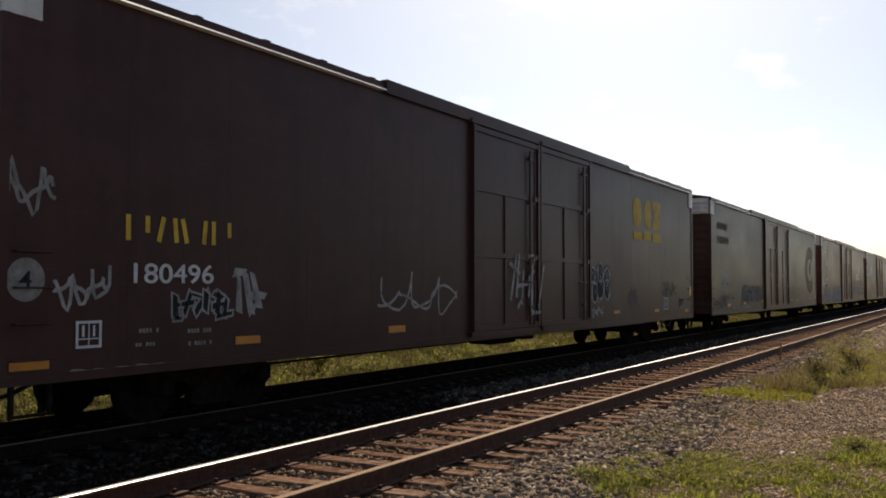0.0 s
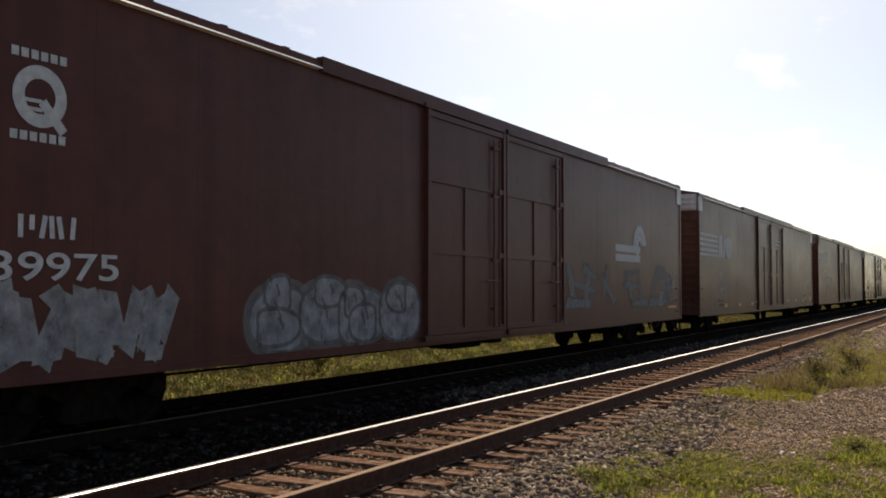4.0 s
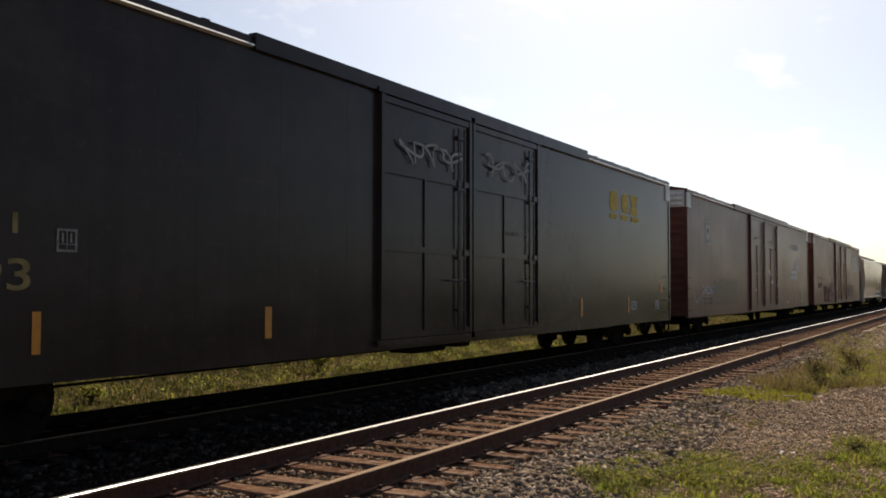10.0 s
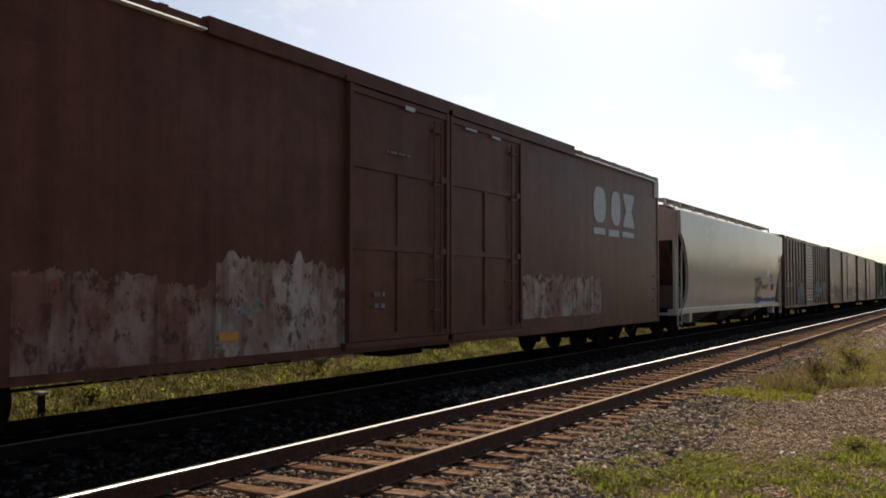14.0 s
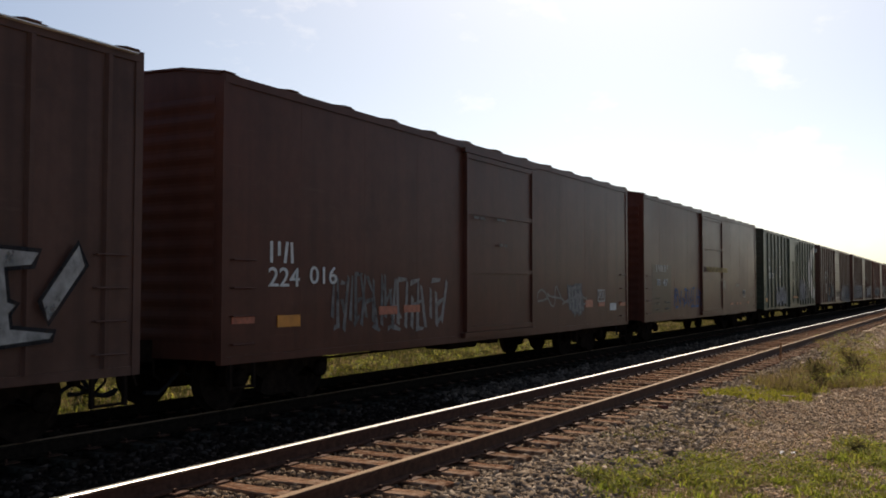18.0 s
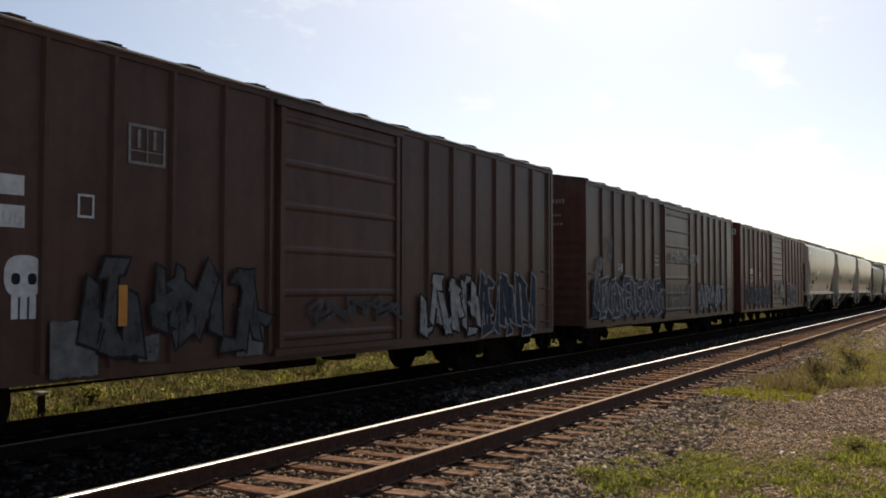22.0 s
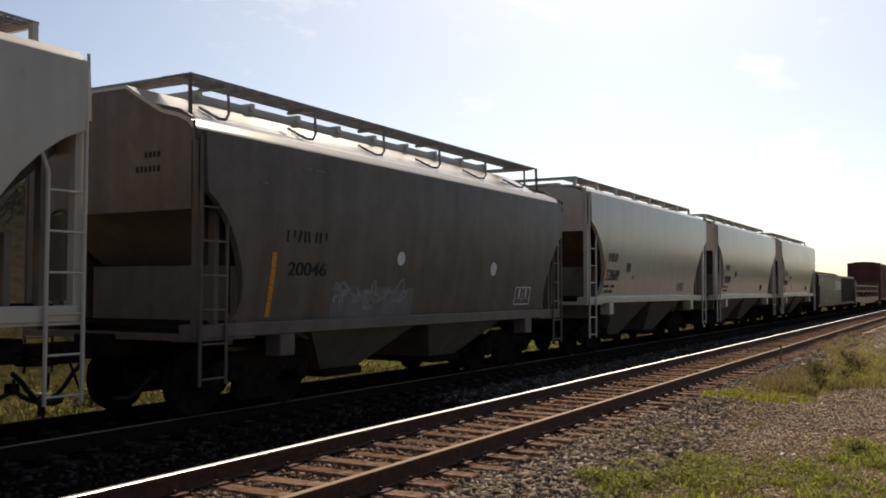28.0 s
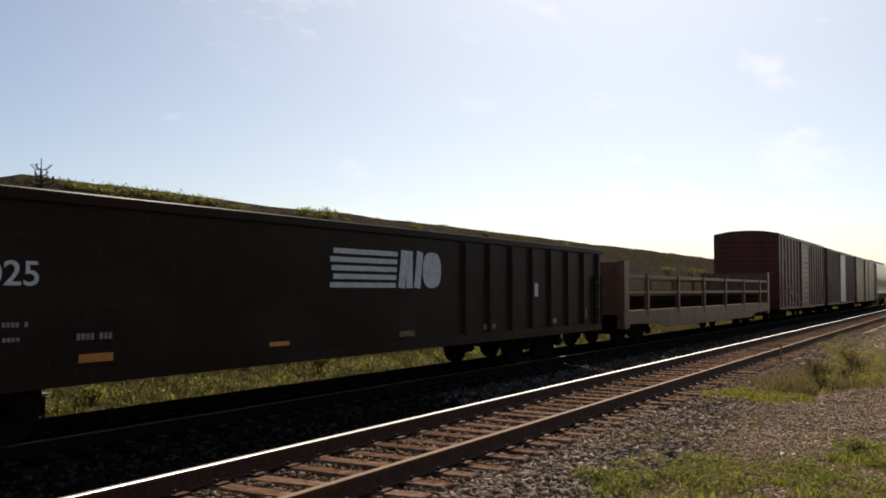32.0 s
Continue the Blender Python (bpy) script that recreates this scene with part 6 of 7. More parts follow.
scrawl(w10, -0.89, 1.04, 1.55, 2.06, y10, 102, SPRAYWHITE, 0.045, 4)
graffiti(w10, 1.68, 6.83, 1.09, 2.18, y10, 103, SPRAYWHITE, SPRAYBLACK, 4, 0.06)
put_rects(w10, "data_stencil", [(-7.0, -6.62, 1.41, 1.47), (-6.98, -6.7, 1.25, 1.31), (-6.17, -5.72, 1.44, 1.5), (-6.16, -5.78, 1.28, 1.33), (-7.1, -6.64, 0.97, 0.99)], DIM, y10)
put_rects(w10, "placard", [(-2.32, -1.98, 2.98, 3.2)], DIM, y10)
c11, w11, y11 = box_car(268.48, 284.2, 4.38, OXIDE, "smooth dark red box car with graffiti low down", truck_in=1.75, doors=[(-1.5, 1.5, "plain")])
put_initials(w11, 2, -6.95, -6.45, 2.01, 2.3, 0.06, LETTER, y11)
put_text(w11, "224", -6.98, 1.69, 0.26, LETTER, y11, 0.66, "car_number")
put_text(w11, "016", -6.09, 1.73, 0.25, LETTER, y11, 0.65, "car_number")
put_rects(w11, "reflector", [(-6.79, -6.3, 1.14, 1.3)], ORANGE, y11)
put_rects(w11, "reflector", [(-7.68, -7.25, 1.21, 1.3)], REDWHITE, y11)
put_rects(w11, "reflector", [(-4.32, -3.78, 1.25, 1.38)], REDWHITE, y11)
put_rects(w11, "reflector", [(-3.58, -3.07, 1.27, 1.39)], REDWHITE, y11)
graffiti(w11, -5.61, -3.83, 0.92, 1.96, y11, 111, None, SPRAYGREY, 4, 0.05)
graffiti(w11, -4.06, -2.13, 0.9, 1.9, y11, 112, None, DIM, 3, 0.06)
scrawl(w11, 1.86, 4.79, 1.1, 1.79, y11, 113, DIM, 0.045, 3)
put_rects(w11, "data_stencil", [(-1.25, -0.73, 2.97, 3.02), (-0.29, 0.17, 2.99, 3.03), (-0.17, 0.19, 2.49, 2.54)], DIM, y11)
graffiti(w11, 3.66, 4.66, 1.0, 1.8, y11, 114, DIM, SPRAYGREY, 2, 0.1)
put_outline(w11, "stencil_box", 5.59, 6.07, 1.34, 1.64, 0.03, LETTER, y11)
put_rects(w11, "placard", [(6.47, 6.94, 1.1, 1.29)], LETTER, y11)
put_rects(w11, "reflector", [(4.73, 5.2, 1.21, 1.39)], REDWHITE, y11)
put_rects(w11, "reflector", [(5.61, 6.06, 1.22, 1.32)], REDWHITE, y11)
put_rects(w11, "reflector", [(7.24, 7.7, 1.21, 1.31)], REDWHITE, y11)
c12, w12, y12 = box_car(285.7, 301.5, 4.38, OXIDE, "dark oxide red box car with a grey panel", truck_in=1.75, doors=[(-1.5, 1.5, "plain")])
put_rects(w12, "patch", [(-7.13, -5.13, 0.95, 2.38)], CHESSIE, y12)
put_initials(w12, 4, -6.71, -5.52, 2.17, 2.38, 0.06, LETTER, y12)
put_text(w12, "70", -6.68, 1.74, 0.21, LETTER, y12, 0.38, "car_number")
put_text(w12, "47", -6.02, 1.74, 0.22, LETTER, y12, 0.51, "car_number")
put_rects(w12, "data_stencil", [(-6.89, -6.33, 1.36, 1.39), (-6.88, -6.37, 1.2, 1.24), (-6.87, -6.4, 1.03, 1.07), (-5.84, -5.33, 1.23, 1.27), (-5.83, -5.38, 1.03, 1.08)], DIM, y12)
put_rects(w12, "placard", [(-7.89, -7.76, 1.05, 1.94), (0.35, 0.9, 2.97, 3.08)], DIM, y12)
put_rects(w12, "patch", [(-1.05, 2.16, 2.27, 2.44)], FADED_YELLOW, y12)
graffiti(w12, -5.04, -1.31, 1.0, 1.77, y12, 121, None, SPRAYBLUE, 4, 0.06)
scrawl(w12, 0.87, 2.24, 1.56, 2.13, y12, 122, SPRAYWHITE, 0.05, 4)
put_rects(w12, "data_stencil", [(0.74, 1.07, 3.05, 3.07), (0.75, 1.05, 2.96, 2.98)], DIM, y12)
put_outline(w12, "stencil_box", 5.27, 5.73, 1.33, 1.61, 0.03, LETTER, y12)
put_rects(w12, "reflector", [(3.04, 3.5, 1.05, 1.11)], REDWHITE, y12)
put_rects(w12, "reflector", [(4.11, 4.32, 1.04, 1.12)], REDWHITE, y12)
put_rects(w12, "reflector", [(4.71, 4.9, 1.03, 1.11)], REDWHITE, y12)
put_rects(w12, "reflector", [(6.16, 6.38, 1.05, 1.14)], REDWHITE, y12)
scrawl(w12, 3.97, 4.61, 1.68, 1.92, y12, 123, DIM, 0.045, 3)
scrawl(w12, 6.58, 7.19, 1.27, 1.63, y12, 124, DIM, 0.045, 2)
c13, w13, y13 = box_car(303.3, 318.9, 4.33, GREEN, "dull green box car with outside posts and white crescent", truck_in=1.75, posts=posts_from(1.45, 0.9, 7.8), doors=[(-1.35, 1.35, "plug")])
put_initials(w13, 2, -6.74, -6.24, 2.5, 2.7, 0.06, LETTER, y13)
put_text(w13, "752", -6.71, 2.14, 0.25, LETTER, y13, 0.6, "car_number")
put_text(w13, "01", -5.78, 2.15, 0.25, LETTER, y13, 0.4, "car_number")
put_outline(w13, "stencil_box", -4.79, -4.46, 2.48, 2.74, 0.04, DIM, y13)
put_shield(w13, -3.95, -3.43, 2.22, 2.73, LETTER, y13)
graffiti(w13, -4.96, -2.24, 0.83, 1.81, y13, 131, SPRAYPALE, SPRAYGREY, 4, 0.05)
graffiti(w13, 3.28, 5.2, 0.95, 2.1, y13, 132, None, SPRAYWHITE, 2, 0.07)
scrawl(w13, -6.76, -6.2, 2.8, 3.22, y13, 133, SPRAYWHITE, 0.05, 3)
scrawl(w13, -6.67, -6.23, 1.17, 1.53, y13, 134, DIM, 0.045, 3)
put_rects(w13, "reflector", [(-7.37, -6.97, 1.07, 1.23)], ORANGE, y13)
put_rects(w13, "reflector", [(-3.04, -2.59, 0.99, 1.1)], ORANGE, y13)
put_rects(w13, "reflector", [(-0.46, 0.05, 1.19, 1.28)], REDWHITE, y13)
put_rects(w13, "reflector", [(0.18, 0.7, 1.18, 1.28)], REDWHITE, y13)
put_notched_crescent(w13, 5.28, 8.04, 1.01, 4.1, WHITE, y13)
graffiti(w13, 1.96, 3.6, 0.96, 2.26, y13, 135, SPRAYPALE, SPRAYGREY, 3, 0.08)
put_rects(w13, "reflector", [(-0.3, 0.17, 1.2, 1.27)], ORANGE, y13)
put_rects(w13, "reflector", [(0.4, 0.92, 1.19, 1.27)], ORANGE, y13)
put_outline(w13, "stencil_box", 3.82, 4.31, 1.66, 2.04, 0.03, LETTER, y13)
c14, w14, y14 = box_car(321.2, 337.2, 4.33, UMBER, "brown box car with outside posts and grey graffiti", truck_in=1.75, posts=posts_from(1.65, 0.87, 8.0), doors=[(-1.5, 1.5, "ribbed", None, 6)], end_marks="plate")
put_rects(w14, "placard", [(-5.85, -5.35, 2.58, 2.78), (-5.82, -5.34, 2.26, 2.48)], LETTER, y14)
put_text(w14, "06", -5.59, 2.28, 0.19, INK, y14, 0.23, "car_number")
put_outline(w14, "stencil_box", -4.71, -4.5, 2.41, 2.66, 0.04, LETTER, y14)
put_outline(w14, "stencil_box", -4.05, -3.5, 3.06, 3.52, 0.06, DIM, y14)
graffiti(w14, -4.75, -1.76, 0.85, 1.99, y14, 142, DUSK, SPRAYBLACK, 3, 0.05)
put_patch(w14, -2.3, -1.8, 0.8, 1.3, SPRAYGREY, y14, 147)
put_patch(w14, -3.9, -3.6, 0.84, 1.15, SPRAYGREY, y14, 149)
put_patch(w14, -5.05, -4.45, 0.74, 1.35, SPRAYGREY, y14, 148)
graffiti(w14, 2.19, 4.53, 0.78, 1.93, y14, 143, SPRAYWHITE, SPRAYBLACK, 3, 0.06)
graffiti(w14, 4.25, 7.02, 0.68, 2.03, y14, 144, SPRAYNAVY, SPRAYPALE, 3, 0.05)
put_rects(w14, "reflector", [(-4.2, -4.08, 1.25, 1.7)], ORANGE, y14 - 0.056)
scrawl(w14, -0.89, 1.65, 1.09, 1.6, y14, 145, DUSK, 0.06, 5)
put_skull(w14, -5.56, -5.1, 1.36, 2.0, LETTER, y14)
c15, w15, y15 = box_car(339.3, 355.2, 4.33, UMBER, "dark brown box car with large blue and white graffiti", truck_in=1.75, posts=posts_from(1.58, 0.88, 7.95), doors=[(-1.5, 1.5, "ribbed", None, 7)], end_marks=True)
put_patch(w15, -7.66, -1.36, 0.9, 1.91, SPRAYNAVY, y15, 150)
graffiti(w15, -7.66, -1.36, 0.9, 2.01, y15, 151, DUSK, SPRAYPALE, 6, 0.07, label='broad blue and white spray-painted piece')
graffiti(w15, -6.83, -6.09, 2.25, 3.08, y15, 152, None, SPRAYGREY, 1, 0.06)
graffiti(w15, -7.42, -6.94, 1.93, 2.5, y15, 153, None, DIM, 1, 0.06)
put_initials(w15, 2, -5.56, -5.21, 2.12, 2.33, 0.06, LETTER, y15)
put_rects(w15, "data_stencil", [(-2.34, -1.91, 2.62, 2.65), (-2.3, -1.85, 2.49, 2.53), (-2.36, -1.81, 2.34, 2.39)], LETTER, y15)
scrawl(w15, -0.96, 2.48, 2.37, 2.96, y15, 154, SPRAYWHITE, 0.045, 5)
graffiti(w15, -1.18, 1.55, 0.91, 1.88, y15, 155, None, DIM, 4, 0.06)
graffiti(w15, 2.4, 6.4, 0.92, 1.9, y15, 156, SPRAYPALE, SPRAYBLACK, 5, 0.045)
scrawl(w15, 6.64, 7.34, 1.27, 1.54, y15, 158, DIM, 0.045, 3)
c16, w16, y16 = box_car(356.7, 372.6, 4.3, MAROON, "maroon box car with blue and white graffiti", truck_in=1.75, posts=posts_from(1.55, 0.95, 7.95), doors=[(-1.5, 1.5, "ribbed")], end_marks="plate")
put_rects(w16, "placard", [(-6.22, -5.58, 2.29, 2.52)], LETTER, y16)
put_text(w16, "10321", -6.23, 1.98, 0.23, LETTER, y16, 0.7, "car_number")
scrawl(w16, -6.94, -6.53, 1.48, 1.96, y16, 161, SPRAYWHITE, 0.08, 2)
graffiti(w16, -7.16, -1.9, 0.91, 1.85, y16, 162, SPRAYNAVY, SPRAYGREY, 7, 0.06)
graffiti(w16, -0.66, 1.64, 1.07, 2.15, y16, 163, SPRAYWHITE, MAROON, 2, 0.06)
put_rects(w16, "placard", [(-7.68, -7.53, 1.3, 2.05)], DIM, y16)
put_outline(w16, "stencil_box", -4.21, -3.95, 2.15, 2.38, 0.04, LETTER, y16)
graffiti(w16, 2.56, 5.07, 0.8, 2.0, y16, 164, SPRAYBLACK, SPRAYWHITE, 3, 0.1)
put_outline(w16, "stencil_box", 4.97, 5.32, 1.39, 1.67, 0.03, LETTER, y16)
put_rects(w16, "data_stencil", [(5.73, 6.23, 1.56, 1.63), (5.81, 6.15, 1.41, 1.47)], DIM, y16)
put_rects(w16, "reflector", [(4.96, 5.26, 1.19, 1.29)], ORANGE, y16)
put_rects(w16, "reflector", [(7.54, 7.7, 1.16, 1.61)], ORANGE, y16)
c17, w17, y17 = hopper_car(373.9, 385.5, 4.06, PALEHOPPER, "pale grey covered hopper car with black numbers", bays=2)
put_initials(w17, 4, -3.94, -3.3, 2.4, 2.61, 0.055, INK, y17)
put_text(w17, "3508", -4.02, 1.94, 0.23, INK, y17, 0.85, "car_number")
put_rects(w17, "reflector", [(-4.13, -4.04, 1.62, 2.45)], ORANGE, y17)
put_outline(w17, "stencil_box", -2.51, -2.27, 2.14, 2.39, 0.04, INK, y17)
put_outline(w17, "stencil_box", 2.74, 3.22, 1.6, 1.92, 0.04, INK, y17)
put_rects(w17, "data_stencil", [(-3.04, -2.75, 1.58, 1.74)], DIM, y17)
put_text(w17, "LD LMT", -4.11, 1.76, 0.06, INK, y17, 0.32, "car_number")
put_rects(w17, "data_stencil", [(-3.7, -3.37, 1.76, 1.82)], INK, y17)
put_text(w17, "LT WT", -4.09, 1.62, 0.06, INK, y17, 0.32, "car_number")
put_rects(w17, "data_stencil", [(-3.69, -3.36, 1.62, 1.69)], INK, y17)
c18, w18, y18 = hopper_car(387.1, 398.6, 4.06, HOPPER, "pale grey covered hopper car with stained sides", bays=2)
put_initials(w18, 4, -4.49, -3.44, 2.36, 2.54, 0.055, INK, y18)
put_rects(w18, "reflector", [(-4.68, -4.48, 1.77, 2.41)], ORANGE, y18)
put_outline(w18, "stencil_box", 1.99, 2.65, 2.1, 2.35, 0.04, INK, y18)
c19, w19, y19 = hopper_car(400.4, 411.7, 4.06, HOPPER, "pale grey covered hopper car with stained sides", bays=2)
put_rects(w19, "reflector", [(-1.93, -1.78, 1.59, 2.0)], ORANGE, y19)
put_outline(w19, "stencil_box", -2.63, -2.38, 2.15, 2.4, 0.04, INK, y19)
put_outline(w19, "stencil_box", 2.59, 3.07, 1.61, 1.89, 0.04, INK, y19)
put_text(w19, "LD LMT", 2.01, 1.64, 0.15, INK, y19, 0.14, "car_number")
put_rects(w19, "data_stencil", [(2.19, 2.32, 1.64, 1.79)], INK, y19)
put_text(w19, "LT WT", 3.38, 1.84, 0.06, INK, y19, 0.34, "car_number")
put_rects(w19, "data_stencil", [(3.8, 4.14, 1.84, 1.91)], INK, y19)
c20, w20, y20 = hopper_car(413.3, 424.7, 3.60, HOPPERDARK, "sooty brown covered hopper car with rounded roof", bays=2, round_roof=True, walkway=0.82, notch=0.8, sheet=1.24)
put_initials(w20, 4, -4.07, -3.16, 2.32, 2.48, 0.06, INK, y20)
put_patch(w20, -2.9, -0.6, 1.2, 1.72, SPRAYMIST, y20, 201)
put_text(w20, "20046", -3.98, 1.86, 0.19, INK, y20, 0.86, "car_number")
for low in (1.3, 1.52, 1.74, 1.96):
    put_rects(w20, "reflector", [(-4.34, -4.25, low, low + 0.21)], ORANGE, y20)
put_disc(w20, -1.25, -1.01, 2.06, 2.29, LETTER, y20)
put_disc(w20, 2.09, 2.4, 1.94, 2.2, LETTER, y20)
put_outline(w20, "stencil_box", 3.36, 4.11, 1.36, 1.73, 0.04, LETTER, y20)
scrawl(w20, -2.86, -0.79, 1.29, 1.89, y20, 201, DIM, 0.05, 6)
put_rects(w20, "data_stencil", [(-3.83, -3.22, 3.33, 3.36), (-4.68, -4.47, 3.05, 3.08)], DIM, y20)
c21, w21, y21 = hopper_car(426.4, 437.8, 4.06, HOPPER, "pale grey covered hopper car with black numbers", bays=2)
put_initials(w21, 4, -4.26, -3.55, 2.39, 2.62, 0.055, INK, y21)
put_text(w21, "328689", -4.32, 1.91, 0.29, INK, y21, 0.98, "car_number")
put_rects(w21, "reflector", [(-4.46, -4.35, 1.89, 2.45)], ORANGE, y21)
put_outline(w21, "stencil_box", -2.76, -2.47, 2.15, 2.39, 0.04, INK, y21)
put_outline(w21, "stencil_box", 2.4, 3.03, 1.64, 1.89, 0.04, INK, y21)
put_rects(w21, "data_stencil", [(-2.22, -1.94, 1.94, 2.06)], DIM, y21)
put_text(w21, "LD LMT", -4.39, 1.73, 0.07, INK, y21, 0.36, "car_number")
put_rects(w21, "data_stencil", [(-3.93, -3.55, 1.73, 1.8)], INK, y21)
put_text(w21, "LT WT", -4.38, 1.59, 0.07, INK, y21, 0.35, "car_number")
put_rects(w21, "data_stencil", [(-3.94, -3.59, 1.59, 1.66)], INK, y21)
c22, w22, y22 = hopper_car(439.4, 450.9, 4.06, HOPPER, "pale grey covered hopper car with black numbers", bays=2)
put_initials(w22, 4, -4.25, -3.59, 2.4, 2.61, 0.055, INK, y22)
put_text(w22, "328701", -4.3, 1.94, 0.27, INK, y22, 0.95, "car_number")
put_rects(w22, "reflector", [(-4.5, -4.4, 1.58, 2.45)], ORANGE, y22)
put_outline(w22, "stencil_box", -2.67, -2.39, 2.16, 2.4, 0.04, INK, y22)
put_outline(w22, "stencil_box", 2.53, 2.99, 1.64, 1.9, 0.04, INK, y22)
put_text(w22, "LD LMT", -4.41, 1.75, 0.07, INK, y22, 0.36, "car_number")
put_rects(w22, "data_stencil", [(-3.95, -3.58, 1.75, 1.82)], INK, y22)
put_text(w22, "LT WT", -4.4, 1.61, 0.07, INK, y22, 0.32, "car_number")
put_rects(w22, "data_stencil", [(-4.0, -3.66, 1.61, 1.69)], INK, y22)
c23, w23, y23 = hopper_car(452.5, 463.7, 4.06, HOPPER, "pale grey covered hopper car with rust stains", bays=2)
put_initials(w23, 4, -4.32, -3.72, 2.36, 2.63, 0.055, INK, y23)
put_text(w23, "328691", -4.53, 1.92, 0.24, INK, y23, 1.04, "car_number")
put_rects(w23, "reflector", [(-2.18, -2.05, 1.65, 1.97)], ORANGE, y23)
put_outline(w23, "stencil_box", -2.92, -2.67, 2.15, 2.39, 0.04, INK, y23)
put_outline(w23, "stencil_box", 2.38, 2.87, 1.63, 1.89, 0.04, INK, y23)
put_text(w23, "LD LMT", -4.15, 1.74, 0.06, INK, y23, 0.19, "car_number")
put_rects(w23, "data_stencil", [(-3.91, -3.72, 1.74, 1.81)], INK, y23)
put_text(w23, "LT WT", -4.13, 1.58, 0.07, INK, y23, 0.19, "car_number")
put_rects(w23, "data_stencil", [(-3.9, -3.7, 1.58, 1.65)], INK, y23)
c24, w24, y24 = gondola_car(465.3, 484.9, 2.61, BLACK, "black gondola car with a striped white emblem")
put_initials(w24, 2, -7.93, -7.43, 2.18, 2.42, 0.06, LETTER, y24)
put_text(w24, "97", -7.83, 1.73, 0.23, LETTER, y24, 0.43, "car_number")
put_text(w24, "025", -7.09, 1.7, 0.25, LETTER, y24, 0.61, "car_number")
put_rects(w24, "reflector", [(-9.32, -8.87, 1.09, 1.26)], ORANGE, y24)
put_rects(w24, "reflector", [(-5.98, -5.53, 0.89, 0.98)], ORANGE, y24)
put_rects(w24, "reflector", [(-2.93, -2.51, 0.9, 0.96)], ORANGE, y24)
graffiti(w24, -9.01, -8.62, 1.36, 1.61, y24, 241, DIM, SPRAYGREY, 1, 0.06)
put_stripe_logo(w24, -1.59, 1.71, 1.69, 2.31, LETTER, y24)
put_rects(w24, "data_stencil", [(-7.93, -7.58, 1.31, 1.35), (-7.92, -7.63, 1.15, 1.2), (-7.08, -6.58, 1.29, 1.34), (-7.07, -6.61, 1.15, 1.19), (-6.01, -5.49, 1.13, 1.2)], DIM, y24)
put_rects(w24, "placard", [(5.47, 5.91, 1.52, 1.8)], LETTER, y24)
put_rects(w24, "reflector", [(0.32, 0.79, 0.89, 0.98)], FADED_YELLOW, y24)
put_rects(w24, "reflector", [(3.33, 3.84, 0.9, 1.0)], FADED_YELLOW, y24)
put_rects(w24, "placard", [(6.51, 6.93, 0.92, 1.02), (8.56, 8.83, 0.97, 1.2)], DIM, y24)
rack_car(486.8, 507.6, TIMBERCAR, "rusty brown flat car with end bulkheads and side rails")
c26, w26, y26 = box_car(509.9, 525.6, 4.4, REDBOX, "red box car with outside posts and white lettering", truck_in=1.75, posts=posts_from(1.6, 0.95, 7.85), doors=[(-1.5, 1.5, "ribbed")])
put_rects(w26, "data_stencil", [(-6.61, -5.64, 3.19, 3.62), (-4.94, -3.9, 3.6, 4.03), (-0.64, 1.83, 2.55, 2.71)], DIM, y26)
graffiti(w26, -6.89, 3.48, 0.88, 1.98, y26, 261, None, DIM, 3, 0.06)
c27, w27, y27 = box_car(527.3, 543.0, 4.35, UMBER, "dark brown box car with pale streaks", truck_in=1.75, posts=posts_from(1.6, 0.95, 7.85), doors=[(-1.5, 1.5, "plain", WHITE)])
c28, w28, y28 = box_car(544.6, 560.3, 4.35, BROWN, "weathered brown box car with smooth sides", truck_in=1.75, doors=[(-1.5, 1.5, "plain")])
hopper_car(561.5, 579.0, 4.15, HOPPER, "pale grey long covered hopper car")


# marks on the swollen sides lie on their curve
for wall, low, high in SWOLLEN:
    for mark in wall.children:
        me = mark.data.copy()
        for v in me.vertices:
            v.co.y += hopper_inset(min(1, max(0, (v.co.z + mark.location.z - low) / (high - low))))
        mark.data = me


# ---- ballast, weeds and small things on the ground ----
def stuff_mesh(name, verts, tris, mat, label, category):
    me = bpy.data.meshes.new(name)
    v = np.asarray(verts, dtype=np.float32).reshape(-1, 3)
    f = np.asarray(tris, dtype=np.int32).reshape(-1, 3)
    me.vertices.add(len(v))
    me.vertices.foreach_set("co", v.ravel())
    me.loops.add(len(f) * 3)
    me.loops.foreach_set("vertex_index", f.ravel())
    me.polygons.add(len(f))
    me.polygons.foreach_set("loop_start", np.arange(0, len(f) * 3, 3, dtype=np.int32))
    me.polygons.foreach_set("loop_total", np.full(len(f), 3, dtype=np.int32))
    me.update(calc_edges=True)
    me.validate()
    return tagged(meshed(name, me, mat), label, category, kind="stuff")


CUBE = np.array([(-1, -1, -1), (1, -1, -1), (1, 1, -1), (-1, 1, -1), (-1, -1, 1), (1, -1, 1), (1, 1, 1), (-1, 1, 1)], dtype=float)
CUBE_TRIS = np.array([(0, 2, 1), (0, 3, 2), (4, 5, 6), (4, 6, 7), (0, 1, 5), (0, 5, 4), (1, 2, 6), (1, 6, 5), (2, 3, 7), (2, 7, 6), (3, 0, 4), (3, 4, 7)])


